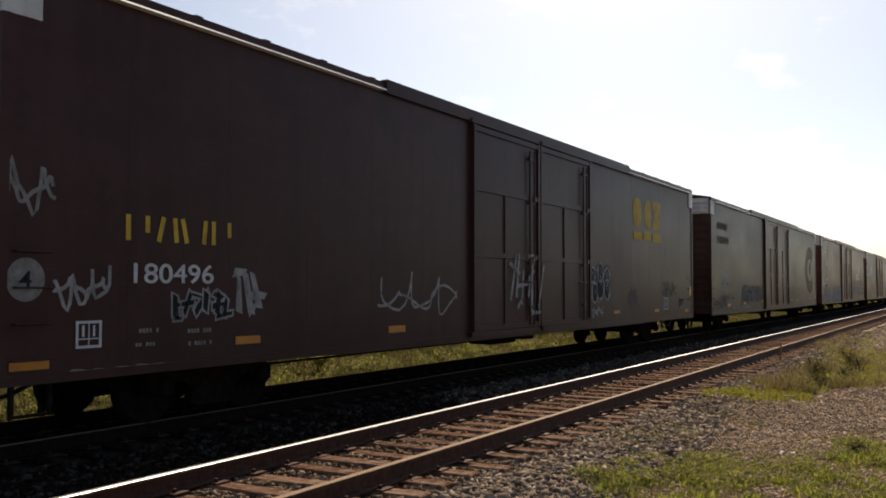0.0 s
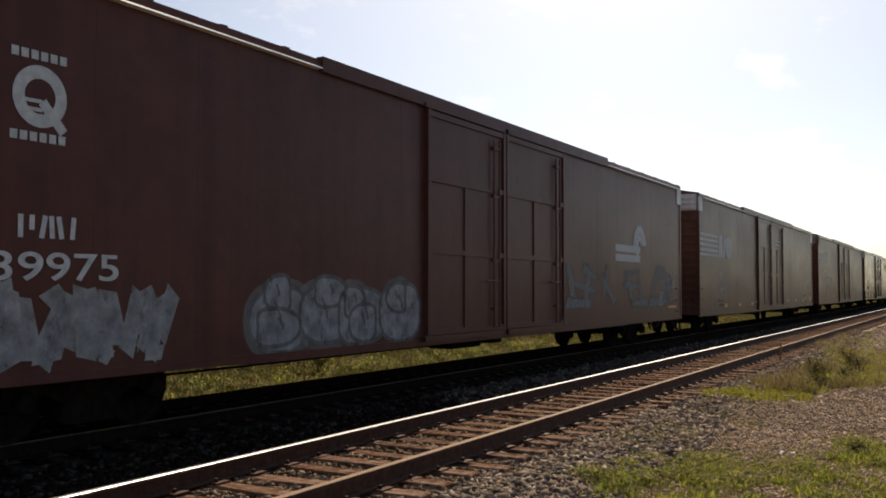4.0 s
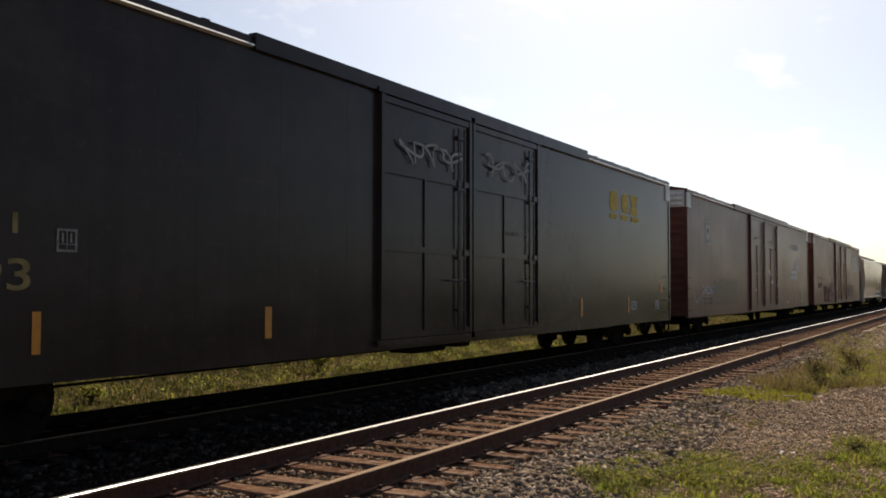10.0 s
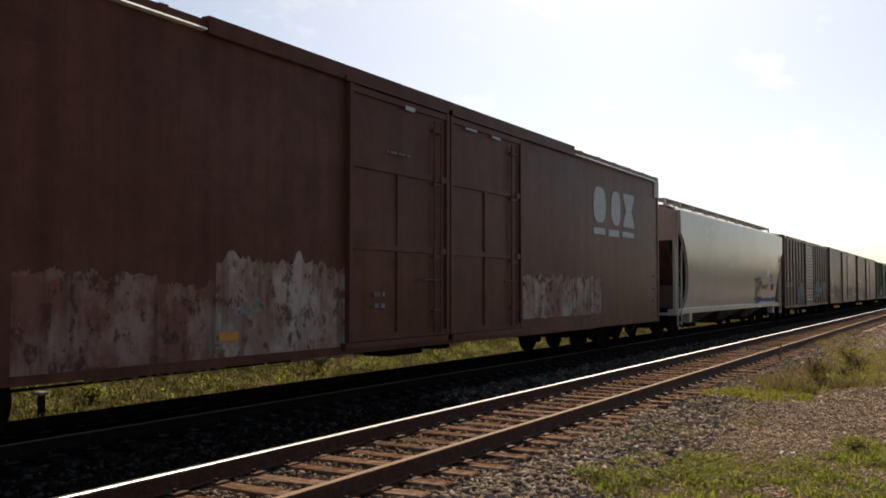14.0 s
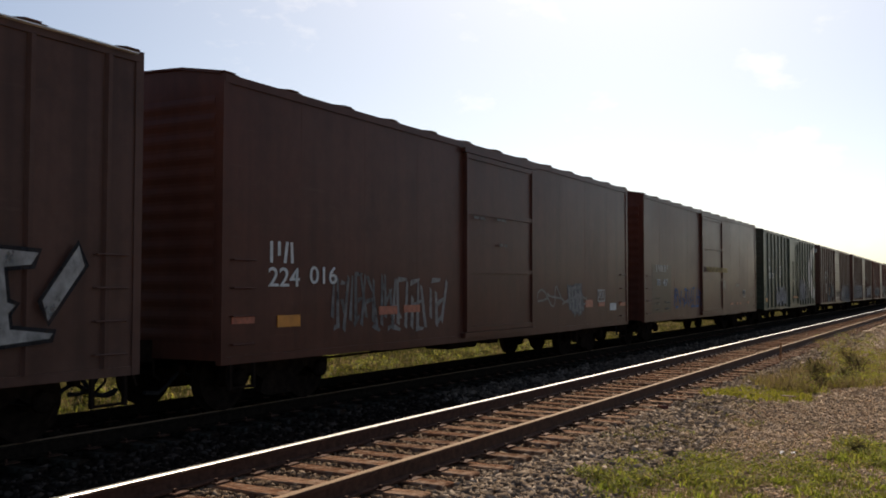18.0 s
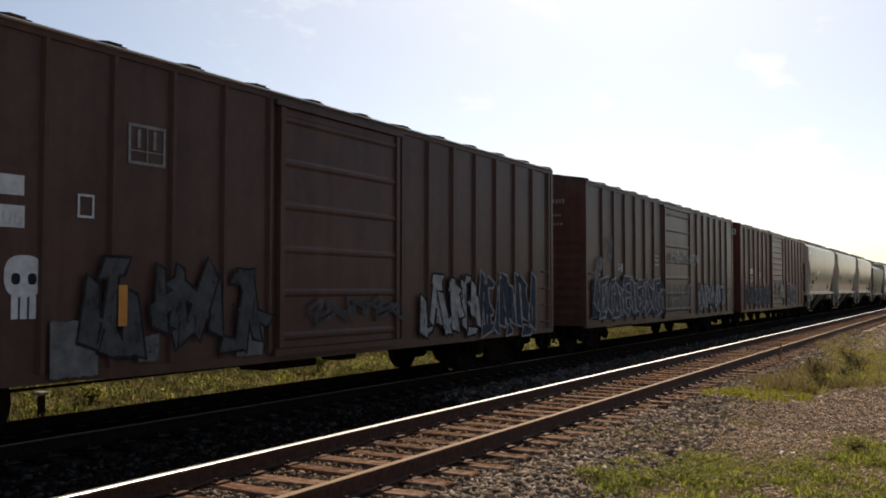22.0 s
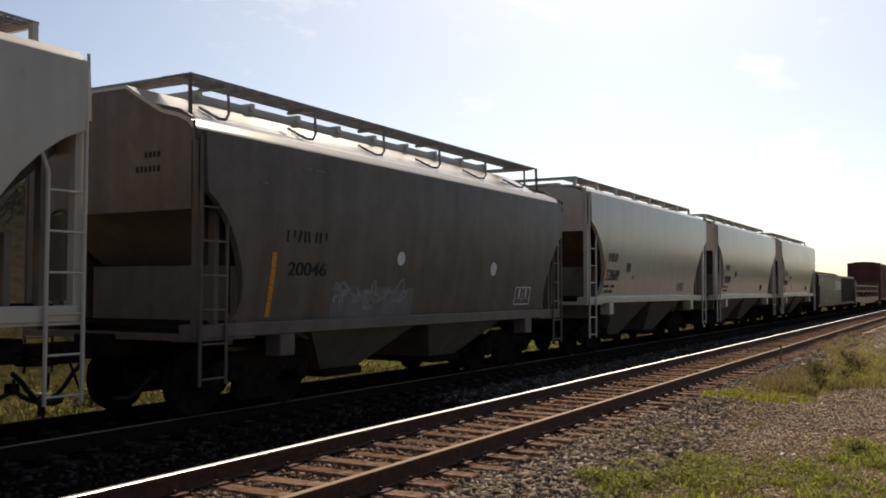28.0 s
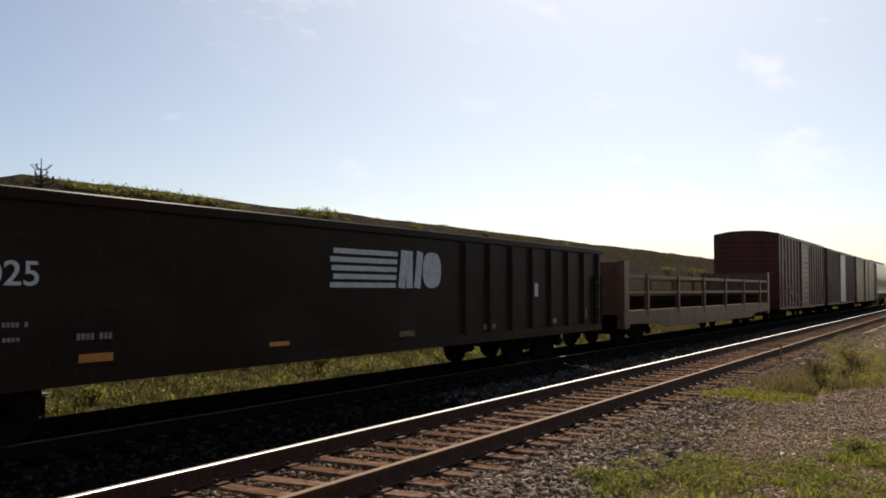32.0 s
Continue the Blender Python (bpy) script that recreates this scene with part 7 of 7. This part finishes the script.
def scatter_stones(name, areas, mat, label, seed, ties=True):
    """areas: x0, x1, y0, y1, stones to the square metre, least and greatest half size, sunk by."""
    rng = np.random.default_rng(seed)
    V, F, base = [], [], 0
    for x0, x1, y0, y1, dens, s0, s1, drop in areas:
        k = int((x1 - x0) * (y1 - y0) * dens)
        xs, ys = rng.uniform(x0, x1, k), rng.uniform(y0, y1, k)
        if ties and y0 > 4.3 and y1 < 7.0:      # between the ties
            off = (xs - 3.0) / 0.53
            keep = np.abs(off - np.round(off)) * 0.53 > 0.135
            xs, ys = xs[keep], ys[keep]
            k = len(xs)
        size = s0 + (s1 - s0) * rng.random(k) ** 2
        zs = np.array([ground_height(a, b) for a, b in zip(xs, ys)]) - drop + size * 0.3
        shape = CUBE[None] * (0.45 + 0.75 * rng.random((k, 8, 1))) + rng.uniform(-0.38, 0.38, (k, 8, 3))
        shape *= size[:, None, None] * np.stack([rng.uniform(0.7, 1.4, k), rng.uniform(0.7, 1.2, k), rng.uniform(0.5, 0.9, k)], 1)[:, None, :]
        a, b = rng.uniform(0, 6.28, k), rng.uniform(-0.7, 0.7, k)
        ca, sa, cb, sb = np.cos(a), np.sin(a), np.cos(b), np.sin(b)
        x, y, z = shape[..., 0], shape[..., 1], shape[..., 2]
        y, z = y * cb[:, None] - z * sb[:, None], y * sb[:, None] + z * cb[:, None]
        x, y = x * ca[:, None] - y * sa[:, None], x * sa[:, None] + y * ca[:, None]
        V.append(np.stack([x + xs[:, None], y + ys[:, None], z + zs[:, None]], 2).reshape(-1, 3))
        F.append((CUBE_TRIS[None] + (base + 8 * np.arange(k))[:, None, None]).reshape(-1, 3))
        base += 8 * k
    return stuff_mesh(name, np.concatenate(V), np.concatenate(F), mat, label, "ballast")


scatter_stones("ballast_stones", [
    (5.5, 14, 3.0, 4.5, 900, 0.011, 0.038, 0.0), (14, 24, 3.3, 4.5, 380, 0.014, 0.04, 0.0), (24, 45, 3.6, 4.6, 120, 0.02, 0.05, 0.0),
    (7, 14, 3.1, 4.4, 30, 0.03, 0.055, 0.012), (14, 26, 3.4, 4.4, 14, 0.03, 0.06, 0.012)], SHOULDERSTONE,
    "sunlit grey-brown crushed stone on the track shoulder", 11)
scatter_stones("track_ballast", [(5, 14, 4.4, 6.75, 520, 0.012, 0.034, -0.02), (14, 30, 4.4, 6.75, 180, 0.016, 0.042, -0.02), (30, 60, 4.4, 6.75, 40, 0.025, 0.05, -0.015)], TRACKSTONE,
    "rust-stained crushed stone round the timber ties", 16)
# stones here carry the train's shade in their dark tone
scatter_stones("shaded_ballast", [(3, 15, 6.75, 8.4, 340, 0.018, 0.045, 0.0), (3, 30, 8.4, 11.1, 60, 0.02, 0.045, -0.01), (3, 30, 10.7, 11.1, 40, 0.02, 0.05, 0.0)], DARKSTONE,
               "crushed stone between the tracks, toned dark for the train's shade", 12)
# farther stretch, with a weaker painted shade than the near stones
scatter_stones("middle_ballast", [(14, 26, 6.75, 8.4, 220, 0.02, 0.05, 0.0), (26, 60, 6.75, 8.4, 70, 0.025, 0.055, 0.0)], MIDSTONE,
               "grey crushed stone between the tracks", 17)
scatter_stones("gravel", [(7.5, 14, 0.3, 3.1, 1500, 0.006, 0.021, 0.002), (14, 30, 0.6, 3.5, 620, 0.008, 0.026, 0.002), (30, 70, 0.6, 4.0, 60, 0.014, 0.035, 0.0), (8, 40, 11.2, 13.6, 70, 0.015, 0.05, 0.0)], STONE,
               "grey-brown gravel strewn over bare earth", 13)


def grow(name, clumps, mat, label, category, seed, broad=0.006):
    """Blades in clumps: x, y, radius, count, least and greatest height, lean."""
    rng = np.random.default_rng(seed)
    V, F, base = [], [], 0
    for cx, cy, r, count, h0, h1, lean in clumps:
        a, d = rng.uniform(0, 6.28, count), r * np.sqrt(rng.random(count)) * rng.uniform(0.6, 1.15, count)
        xs, ys = cx + d * np.cos(a), cy + d * np.sin(a)
        zs = np.array([ground_height(p, q) for p, q in zip(xs, ys)])
        h = h0 + (h1 - h0) * rng.random(count) ** 1.4
        w = broad * rng.uniform(0.6, 1.6, count)
        t, b = rng.uniform(0, 6.28, count), lean * h * rng.uniform(0.2, 1.3, count)
        dx, dy = np.cos(t), np.sin(t)
        px, py = -dy, dx
        pts = []
        for k, (up, out, wide) in enumerate(((0, 0, 1), (0.55, 0.35, 0.8), (1.0, 1.0, 0.0))):
            mx, my, mz = xs + dx * b * out, ys + dy * b * out, zs - 0.01 + h * up * (1 - 0.2 * lean * out)
            if wide > 0:
                pts.append(np.stack([mx + px * w * wide, my + py * w * wide, mz], 1))
                pts.append(np.stack([mx - px * w * wide, my - py * w * wide, mz], 1))
            else:
                pts.append(np.stack([mx, my, mz], 1))
        V.append(np.stack(pts, 1).reshape(-1, 3))
        F.append((np.array([(0, 1, 3), (0, 3, 2), (2, 3, 4)])[None] + (base + 5 * np.arange(count))[:, None, None]).reshape(-1, 3))
        base += 5 * count
    return stuff_mesh(name, np.concatenate(V), np.concatenate(F), mat, label, category)


def clumps_in(seed, spots, count, blades, h0, h1, lean, spread, size=0.12):
    rnd = random.Random(seed)
    out = []
    for i in range(count):
        x, y, r = rnd.choice(spots)
        a, d = rnd.uniform(0, 6.28), r * math.sqrt(rnd.random())
        k = rnd.uniform(0.5, 1.3)
        out.append((x + d * math.cos(a) * spread, y + d * math.sin(a), size * k, int(blades * k), h0, h1 * k, lean))
    return out


def leafy(name, clumps, mat, label, category, seed):
    """Low broad-leaved weeds: small leaves spread through mounds. x, y, radius, count, height, leaf size."""
    rng = np.random.default_rng(seed)
    V, F, base = [], [], 0
    for cx, cy, r, count, h, leaf in clumps:
        a, d = rng.uniform(0, 6.28, count), r * np.sqrt(rng.random(count))
        xs, ys = cx + d * np.cos(a), cy + d * np.sin(a)
        zs = np.array([ground_height(p, q) for p, q in zip(xs, ys)]) + h * rng.random(count) ** 0.8 * (1.05 - (d / r) ** 2)
        t, tilt = rng.uniform(0, 6.28, count), rng.uniform(-0.3, 1.0, count)
        size = leaf * rng.uniform(0.5, 1.5, count)
        u = np.stack([np.cos(t) * np.cos(tilt), np.sin(t) * np.cos(tilt), np.sin(tilt)], 1) * size[:, None]
        w = np.stack([-np.sin(t), np.cos(t), rng.uniform(-0.5, 0.5, count)], 1) * (size * 0.42)[:, None]
        c = np.stack([xs, ys, zs], 1)
        V.append(np.stack([c - u * 0.4, c + u * 0.3 + w, c + u, c + u * 0.3 - w], 1).reshape(-1, 3))
        F.append((np.array([(0, 1, 2), (0, 2, 3)])[None] + (base + 4 * np.arange(count))[:, None, None]).reshape(-1, 3))
        base += 4 * count
    return stuff_mesh(name, np.concatenate(V), np.concatenate(F), mat, label, category)


def mounds(seed, spots, count, leaves, h0, h1, leaf, size):
    rnd = random.Random(seed)
    out = []
    for _ in range(count):
        x, y, r = rnd.choice(spots)
        a, d, k = rnd.uniform(0, 6.28), r * math.sqrt(rnd.random()), rnd.uniform(0.5, 1.4)
        out.append((x + 1.2 * d * math.cos(a), y + d * math.sin(a), size * k, int(leaves * k * k) + 4, rnd.uniform(h0, h1) * k, leaf))
    return out


GREEN_SPOTS = [(8.9, 3.1, 0.35), (9.7, 2.9, 0.45), (9.6, 2.5, 0.5), (10.6, 2.35, 0.4), (10.0, 1.9, 0.5), (10.9, 1.55, 0.5), (10.4, 1.1, 0.5), (12.4, 1.05, 0.5), (10.3, 0.8, 0.5), (9.2, 2.2, 0.7), (11.8, 0.9, 0.6)]
LOW_SPOTS = [(17.5, 4.0, 0.5), (18.3, 3.8, 0.45), (18.6, 3.4, 0.5), (12.4, 3.5, 0.35), (12.0, 3.9, 0.3), (16.0, 3.6, 0.5), (14.5, 3.2, 0.5), (21.0, 3.7, 0.8), (26.0, 3.6, 1.0)]
DRY_SPOTS = [(12.2, 3.2, 0.4), (12.8, 2.9, 0.4), (13.4, 3.3, 0.4), (14.5, 3.8, 0.4), (12.2, 2.5, 0.4), (11.4, 3.7, 0.3), (15.6, 3.9, 0.4)]
TALL_SPOTS = [(19.6, 3.5, 0.4), (20.0, 3.1, 0.5), (21.3, 2.9, 0.6), (21.8, 2.3, 0.6), (24.8, 2.2, 1.0), (24.4, 2.9, 0.8), (34, 2.6, 2.5), (22.6, 3.3, 0.5), (29, 2.6, 1.5), (42, 2.8, 4)]
EDGE_SPOTS = [(9 + 0.7 * i, 3.2 - 0.24 * i + 0.3 * math.sin(3 * i), 0.6) for i in range(9)] + [(11.5 + i, 1.6 + 0.25 * i + 0.3 * math.sin(2 * i), 0.7) for i in range(9)]
grow("green_grass", clumps_in(5, GREEN_SPOTS, 150, 42, 0.03, 0.15, 0.8, 1.15, 0.12) + clumps_in(6, LOW_SPOTS, 200, 40, 0.012, 0.06, 0.9, 1.3, 0.13)
     + clumps_in(31, EDGE_SPOTS, 60, 16, 0.01, 0.06, 0.9, 1.2, 0.08), BLADE, "patchy backlit green grass tufts", "grass", 21, 0.0045)
FORB_SPOTS = [(9.2, 3.35, 0.3), (9.9, 3.2, 0.4), (10.6, 3.1, 0.45), (10.2, 2.6, 0.5), (11.2, 2.6, 0.4), (10.9, 2.0, 0.5), (11.6, 1.75, 0.4), (11.3, 1.3, 0.5), (12.4, 1.2, 0.45),
              (13.3, 1.1, 0.4), (13.6, 1.35, 0.25), (10.4, 1.4, 0.6), (12.6, 0.8, 0.5)]
leafy("leafy_weeds", mounds(51, FORB_SPOTS, 150, 150, 0.05, 0.17, 0.022, 0.2) + mounds(52, [(11.7, 3.85, 0.3), (12.4, 3.6, 0.4), (17.6, 3.5, 0.6), (18.5, 3.1, 0.6)], 50, 60, 0.02, 0.07, 0.018, 0.14)
      + mounds(53, [(20.3, 2.9, 0.5), (21.4, 2.6, 0.5), (22.2, 2.3, 0.5), (23.2, 2.0, 0.5), (25.5, 2.6, 0.9), (28.5, 3.0, 1.1), (33, 3.2, 1.8), (39, 3.2, 2.2)], 80, 90, 0.12, 0.42, 0.034, 0.30)
      + mounds(54, [(7 + 1.3 * i, 13.9 + 0.6 * math.sin(2.3 * i), 0.8) for i in range(22)] + [(8 + 1.6 * i, 15.4, 0.9) for i in range(20)], 150, 50, 0.08, 0.34, 0.045, 0.26),
      FORB, "bright backlit green broad-leaved weeds", "weeds", 28)
BRIGHT_SPOTS = [(17.2, 4.05, 0.35), (17.3, 3.7, 0.45), (18.1, 3.5, 0.5), (18.8, 3.1, 0.4), (31, 2.9, 1.2), (27, 2.4, 0.8)]
grow("low_bright_grass", clumps_in(33, BRIGHT_SPOTS, 260, 50, 0.03, 0.13, 0.85, 1.2, 0.13), BRIGHTBLADE, "low yellow-green grass in front of brown weeds", "grass", 27, 0.006)
grow("dry_grass", clumps_in(7, TALL_SPOTS, 360, 44, 0.05, 0.34, 0.55, 1.4, 0.2) + clumps_in(36, DRY_SPOTS, 90, 26, 0.02, 0.10, 0.9, 1.3, 0.12) + clumps_in(8, LOW_SPOTS + GREEN_SPOTS, 420, 28, 0.012, 0.09, 0.9, 1.3, 0.11)
     + clumps_in(32, EDGE_SPOTS, 120, 16, 0.01, 0.07, 0.9, 1.2, 0.1), DRYBLADE, "dry brown and olive weeds", "weeds", 22, 0.0035)
grow("tall_weeds", clumps_in(9, TALL_SPOTS + [(24, 2.3, 0.7), (28, 2.6, 0.9), (31, 2.4, 1.0)], 260, 26, 0.03, 0.24, 0.7, 1.4, 0.16), BRIGHTBLADE, "olive green weeds beside the track", "weeds", 23, 0.004)
FAR_SPOTS = [(10 + 3 * i, 14.0 + 0.5 * math.sin(i), 1.3) for i in range(20)] + [(10 + 3 * i, 16.0, 1.5) for i in range(22)]
NEAR_VERGE = [(6 + 1.5 * i, 14.6 + 0.5 * math.sin(1.7 * i), 1.3) for i in range(18)] + [(6 + 1.5 * i, 16.2, 1.2) for i in range(18)]
grow("verge_grass", clumps_in(10, FAR_SPOTS, 620, 26, 0.04, 0.24, 0.9, 1.3, 0.3) + clumps_in(34, NEAR_VERGE, 1000, 30, 0.02, 0.16, 1.0, 1.0, 0.24), VERGEBLADE, "matted green grass on the far verge", "grass", 24, 0.01)
grow("verge_dry_grass", clumps_in(14, FAR_SPOTS, 420, 26, 0.03, 0.24, 1.0, 1.3, 0.32) + clumps_in(35, NEAR_VERGE, 260, 22, 0.03, 0.2, 0.9, 1.0, 0.26), DRYBLADE, "brown matted grass on the far verge", "grass", 25, 0.008)


BANK_SPOTS = [(18 + 3.5 * i, 23.0 + 0.4 * math.sin(2.1 * i), 0.9) for i in range(30)]
grow("bank_scrub", clumps_in(15, BANK_SPOTS, 420, 22, 0.03, 0.16, 0.9, 2.0, 0.35), VERGEBLADE, "dark olive scrub on the stony bank", "scrub", 26, 0.014)


def shrub(x, y, z, r, h, leaves, seed, label, mat=None, small=1.0):
    """Stems with many small leaves, gaps between them."""
    rnd = random.Random(seed)
    plant = empty("shrub", label, "shrub", "shrubs on the bank")
    plant.location = (x, y, z)
    bm = bmesh.new()
    tips = []
    for _ in range(9):
        a, d = rnd.uniform(0, 6.28), rnd.uniform(0.2, 1.0) * r
        p0, p1 = Vector((0, 0, -0.15)), Vector((d * 0.4 * math.cos(a), d * 0.4 * math.sin(a), h * 0.5))
        p2 = Vector((d * math.cos(a), d * math.sin(a), h * rnd.uniform(0.55, 1.0)))
        tube(bm, [p0, p1, p2], 0.012, 5)
        tips += [(p1, p2)] * 2
    part("stem", bm, BARK, plant)
    V, F = [], []
    for i in range(leaves):
        a, b = rnd.choice(tips)
        c = a.lerp(b, rnd.random() ** 0.6) + Vector((rnd.gauss(0, 0.09), rnd.gauss(0, 0.09), rnd.gauss(0, 0.07))) * (r + 0.4)
        u = Vector((rnd.uniform(-1, 1), rnd.uniform(-1, 1), rnd.uniform(-0.4, 0.8))).normalized()
        w = u.cross(Vector((rnd.uniform(-1, 1), rnd.uniform(-1, 1), rnd.uniform(-1, 1)))).normalized()
        s = rnd.uniform(0.035, 0.08) * small
        k = len(V)
        V += [tuple(c - u * s), tuple(c + w * s * 0.45), tuple(c + u * s), tuple(c - w * s * 0.45)]
        F += [(k, k + 1, k + 2), (k, k + 2, k + 3)]
    me = bpy.data.meshes.new("leaves")
    me.from_pydata(V, [], F)
    meshed("leaves", me, mat or LEAF, plant)
    return plant


rnd_bank = random.Random(77)
for i, (x, r, h) in enumerate([(18.6, 0.5, 0.22), (19.3, 0.6, 0.30), (20.1, 0.7, 0.34), (20.9, 0.6, 0.26), (21.8, 0.7, 0.32), (22.6, 0.6, 0.26), (23.6, 0.6, 0.30), (24.5, 0.5, 0.22), (25.6, 0.4, 0.2),
                               (29.4, 0.6, 0.32), (30.4, 0.8, 0.40), (31.3, 0.5, 0.25), (38, 0.4, 0.2), (46, 0.5, 0.2), (57, 0.4, 0.2), (73, 0.9, 0.6), (79, 1.2, 0.8), (84, 0.8, 0.5)]):
    y = 23.25 + rnd_bank.uniform(-0.15, 0.15) if x < 60 else 20.6 + rnd_bank.uniform(-0.6, 0.6)
    shrub(x, y, ground_height(x, y), r, h, 240, 300 + i, "low yellow-green leafy shrub on the stony bank", small=0.8)
shrub(19.7, 15.0, ground_height(19.7, 15.0), 0.45, 0.62, 420, 361, "pale green bush on the far verge", small=0.9)
shrub(12.3, 14.8, ground_height(12.3, 14.8), 0.35, 0.36, 300, 362, "low green bush on the far verge", small=0.8)
for i, (x, y, r, h) in enumerate([(20.5, 2.75, 0.25, 0.30), (21.4, 3.05, 0.32, 0.42), (22.3, 2.5, 0.3, 0.36), (24.6, 2.4, 0.35, 0.46), (12.9, 1.32, 0.12, 0.13), (23.3, 3.3, 0.25, 0.32), (27, 2.9, 0.4, 0.45), (21.9, 2.85, 0.3, 0.38), (25.6, 2.7, 0.35, 0.4)]):
    shrub(x, y, ground_height(x, y), r, h, 420, 340 + i, "brown-olive scrubby weed standing in gravel", WEEDLEAF, 0.35)


def fir(x, y, z, h):
    """The thin top of a young fir: a bare leader and whorls of twigs."""
    tree = empty("fir_tree", "young dark green fir with a bare leader", "tree")
    tree.location = (x, y, z)
    bm = bmesh.new()
    rod(bm, (0, 0, 0), (0, 0, h * 0.6), 0.04, 6)
    rod(bm, (0, 0, h * 0.6), (0, 0, h), 0.015, 6)
    part("trunk", bm, BARK, tree)
    rnd = random.Random(5)
    bm = bmesh.new()
    for k, (up, reach_, count) in enumerate(((0.62, 0.30, 5), (0.42, 0.26, 4), (0.28, 0.34, 7), (0.14, 0.42, 8), (0.03, 0.45, 8))):
        for i in range(count):
            a = 6.283 * i / count + rnd.uniform(-0.3, 0.3)
            mid = Vector((0.6 * reach_ * math.cos(a), 0.6 * reach_ * math.sin(a), h * up + 0.05))
            tip = Vector((reach_ * math.cos(a), reach_ * math.sin(a), h * up + 0.16))
            tube(bm, [(0, 0, h * up), mid, tip], 0.011, 4)
            for j in range(10):
                p = mid.lerp(tip, j / 9) if j > 4 else Vector((0, 0, h * up)).lerp(mid, 0.3 + j * 0.17)
                q = p + Vector((rnd.uniform(-0.04, 0.04), rnd.uniform(-0.04, 0.04), rnd.uniform(0.0, 0.05)))
                rod(bm, p, q, 0.007, 3)
    part("crown", bm, FIRGREEN, tree)


fir(17.4, 23.2, ground_height(17.4, 23.2) - 0.1, 0.95)

# litter, a stake, a broken brick
for i, (x, y) in enumerate(((12.38, 2.12), (12.40, 1.99))):
    bm = bmesh.new()
    vs = [bm.verts.new((0.05 * math.cos(a) * (1 + 0.3 * math.sin(3 * a + i)), 0.035 * math.sin(a), 0.02 + 0.02 * math.sin(2 * a + i))) for a in [k * 0.785 for k in range(8)]]
    top = bm.verts.new((0, 0, 0.045))
    for k in range(8):
        bm.faces.new((vs[k], vs[(k + 1) % 8], top))
    ob = part("litter", bm, PLASTIC)
    ob.location = (x, y, ground_height(x, y))
    tagged(ob, "crumpled white plastic scrap on gravel", "litter", "white scraps")
bd = part("board", boxes((-0.14, 0.14, -0.035, 0.035, 0, 0.02), bevel=0.004), TIMBERCAR)
bd.matrix_basis = pose(18.3, 3.02, ground_height(18.3, 3.02) + 0.05, 4, 3, -60)
tagged(bd, "short pale board lying in low grass", "board")
st = part("stake", boxes((-0.022, 0.022, -0.022, 0.022, -0.1, 0.52), bevel=0.006), STAKEWOOD)
st.matrix_basis = pose(25.3, 4.36, ground_height(25.3, 4.36), 3, -2, 20)
tagged(st, "thin weathered timber stake beside the rail", "stake")
bk = part("brick", boxes((-0.10, 0.10, -0.05, 0.05, 0, 0.065), bevel=0.008), MAROON)
bk.matrix_basis = pose(14.55, 4.28, ground_height(14.55, 4.28) + 0.01, 0, 6, 40)
tagged(bk, "broken red brick lying at the ties", "brick")
post = empty("marker_post", "short grey steel marker post in grass", "post")
post.location = (10.6, 14.0, ground_height(10.6, 14.0))
part("pole", boxes((-0.05, 0.05, -0.05, 0.05, -0.1, 0.40), bevel=0.01), IRON, post)
part("cap", boxes((-0.09, 0.09, -0.09, 0.09, 0.40, 0.46), bevel=0.015), DIM, post)

# loose sheets lifted from two roofs
for car, xs in ((c15, (-4.6, -2.9, 1.1)), (c16, (-4.1, 0.6, 3.0)), (c14, (2.2,))):
    for i, x in enumerate(xs):
        bm = bmesh.new()
        prism(bm, [(-0.4, 0.0), (0.4, -0.02), (0.45, 0.02), (0.0, 0.05 + 0.03 * (i % 2)), (-0.38, 0.03)], "y", -0.35, 0.3)
        ob = part("roof_sheet", bm, UMBER, car, "loose bent roof sheet")
        ob.matrix_basis = pose(x, -0.8, 4.48, 6, -2 - i, 4)


def gone_at(t):
    for (ta, a), (tb, b) in zip(GONE, GONE[1:]):
        if t <= tb:
            return a + (b - a) * (t - ta) / (tb - ta)
    return GONE[-1][1]


def motions():
    """The whole train rolls past along its track, and its wheels turn as it goes by."""
    middles = dict(CARS)
    for car, middle in CARS:
        walk(car, [(t, pose(middle - gone, Y_TRAIN, 0)) for t, gone in GONE])
    for wheel, car, place in WHEELS:
        spot = wheel.location.copy()
        times = [k / FPS for k in range(32 * FPS + 1) if -4 < middles[car] + place - gone_at(k / FPS) < 100]
        if len(times) > 1:
            turned = [(t, math.degrees((gone_at(t) - gone_at(times[0])) / 0.455)) for t in times]
            rows = [(t, pose(*spot, 0, -a, 0)) for t, a in turned]
            if times[0] > 0:
                rows.insert(0, (0.0, pose(*spot)))
            if times[-1] < 32.0:
                rows.append((32.0, rows[-1][1]))
            walk(wheel, rows)


motions()
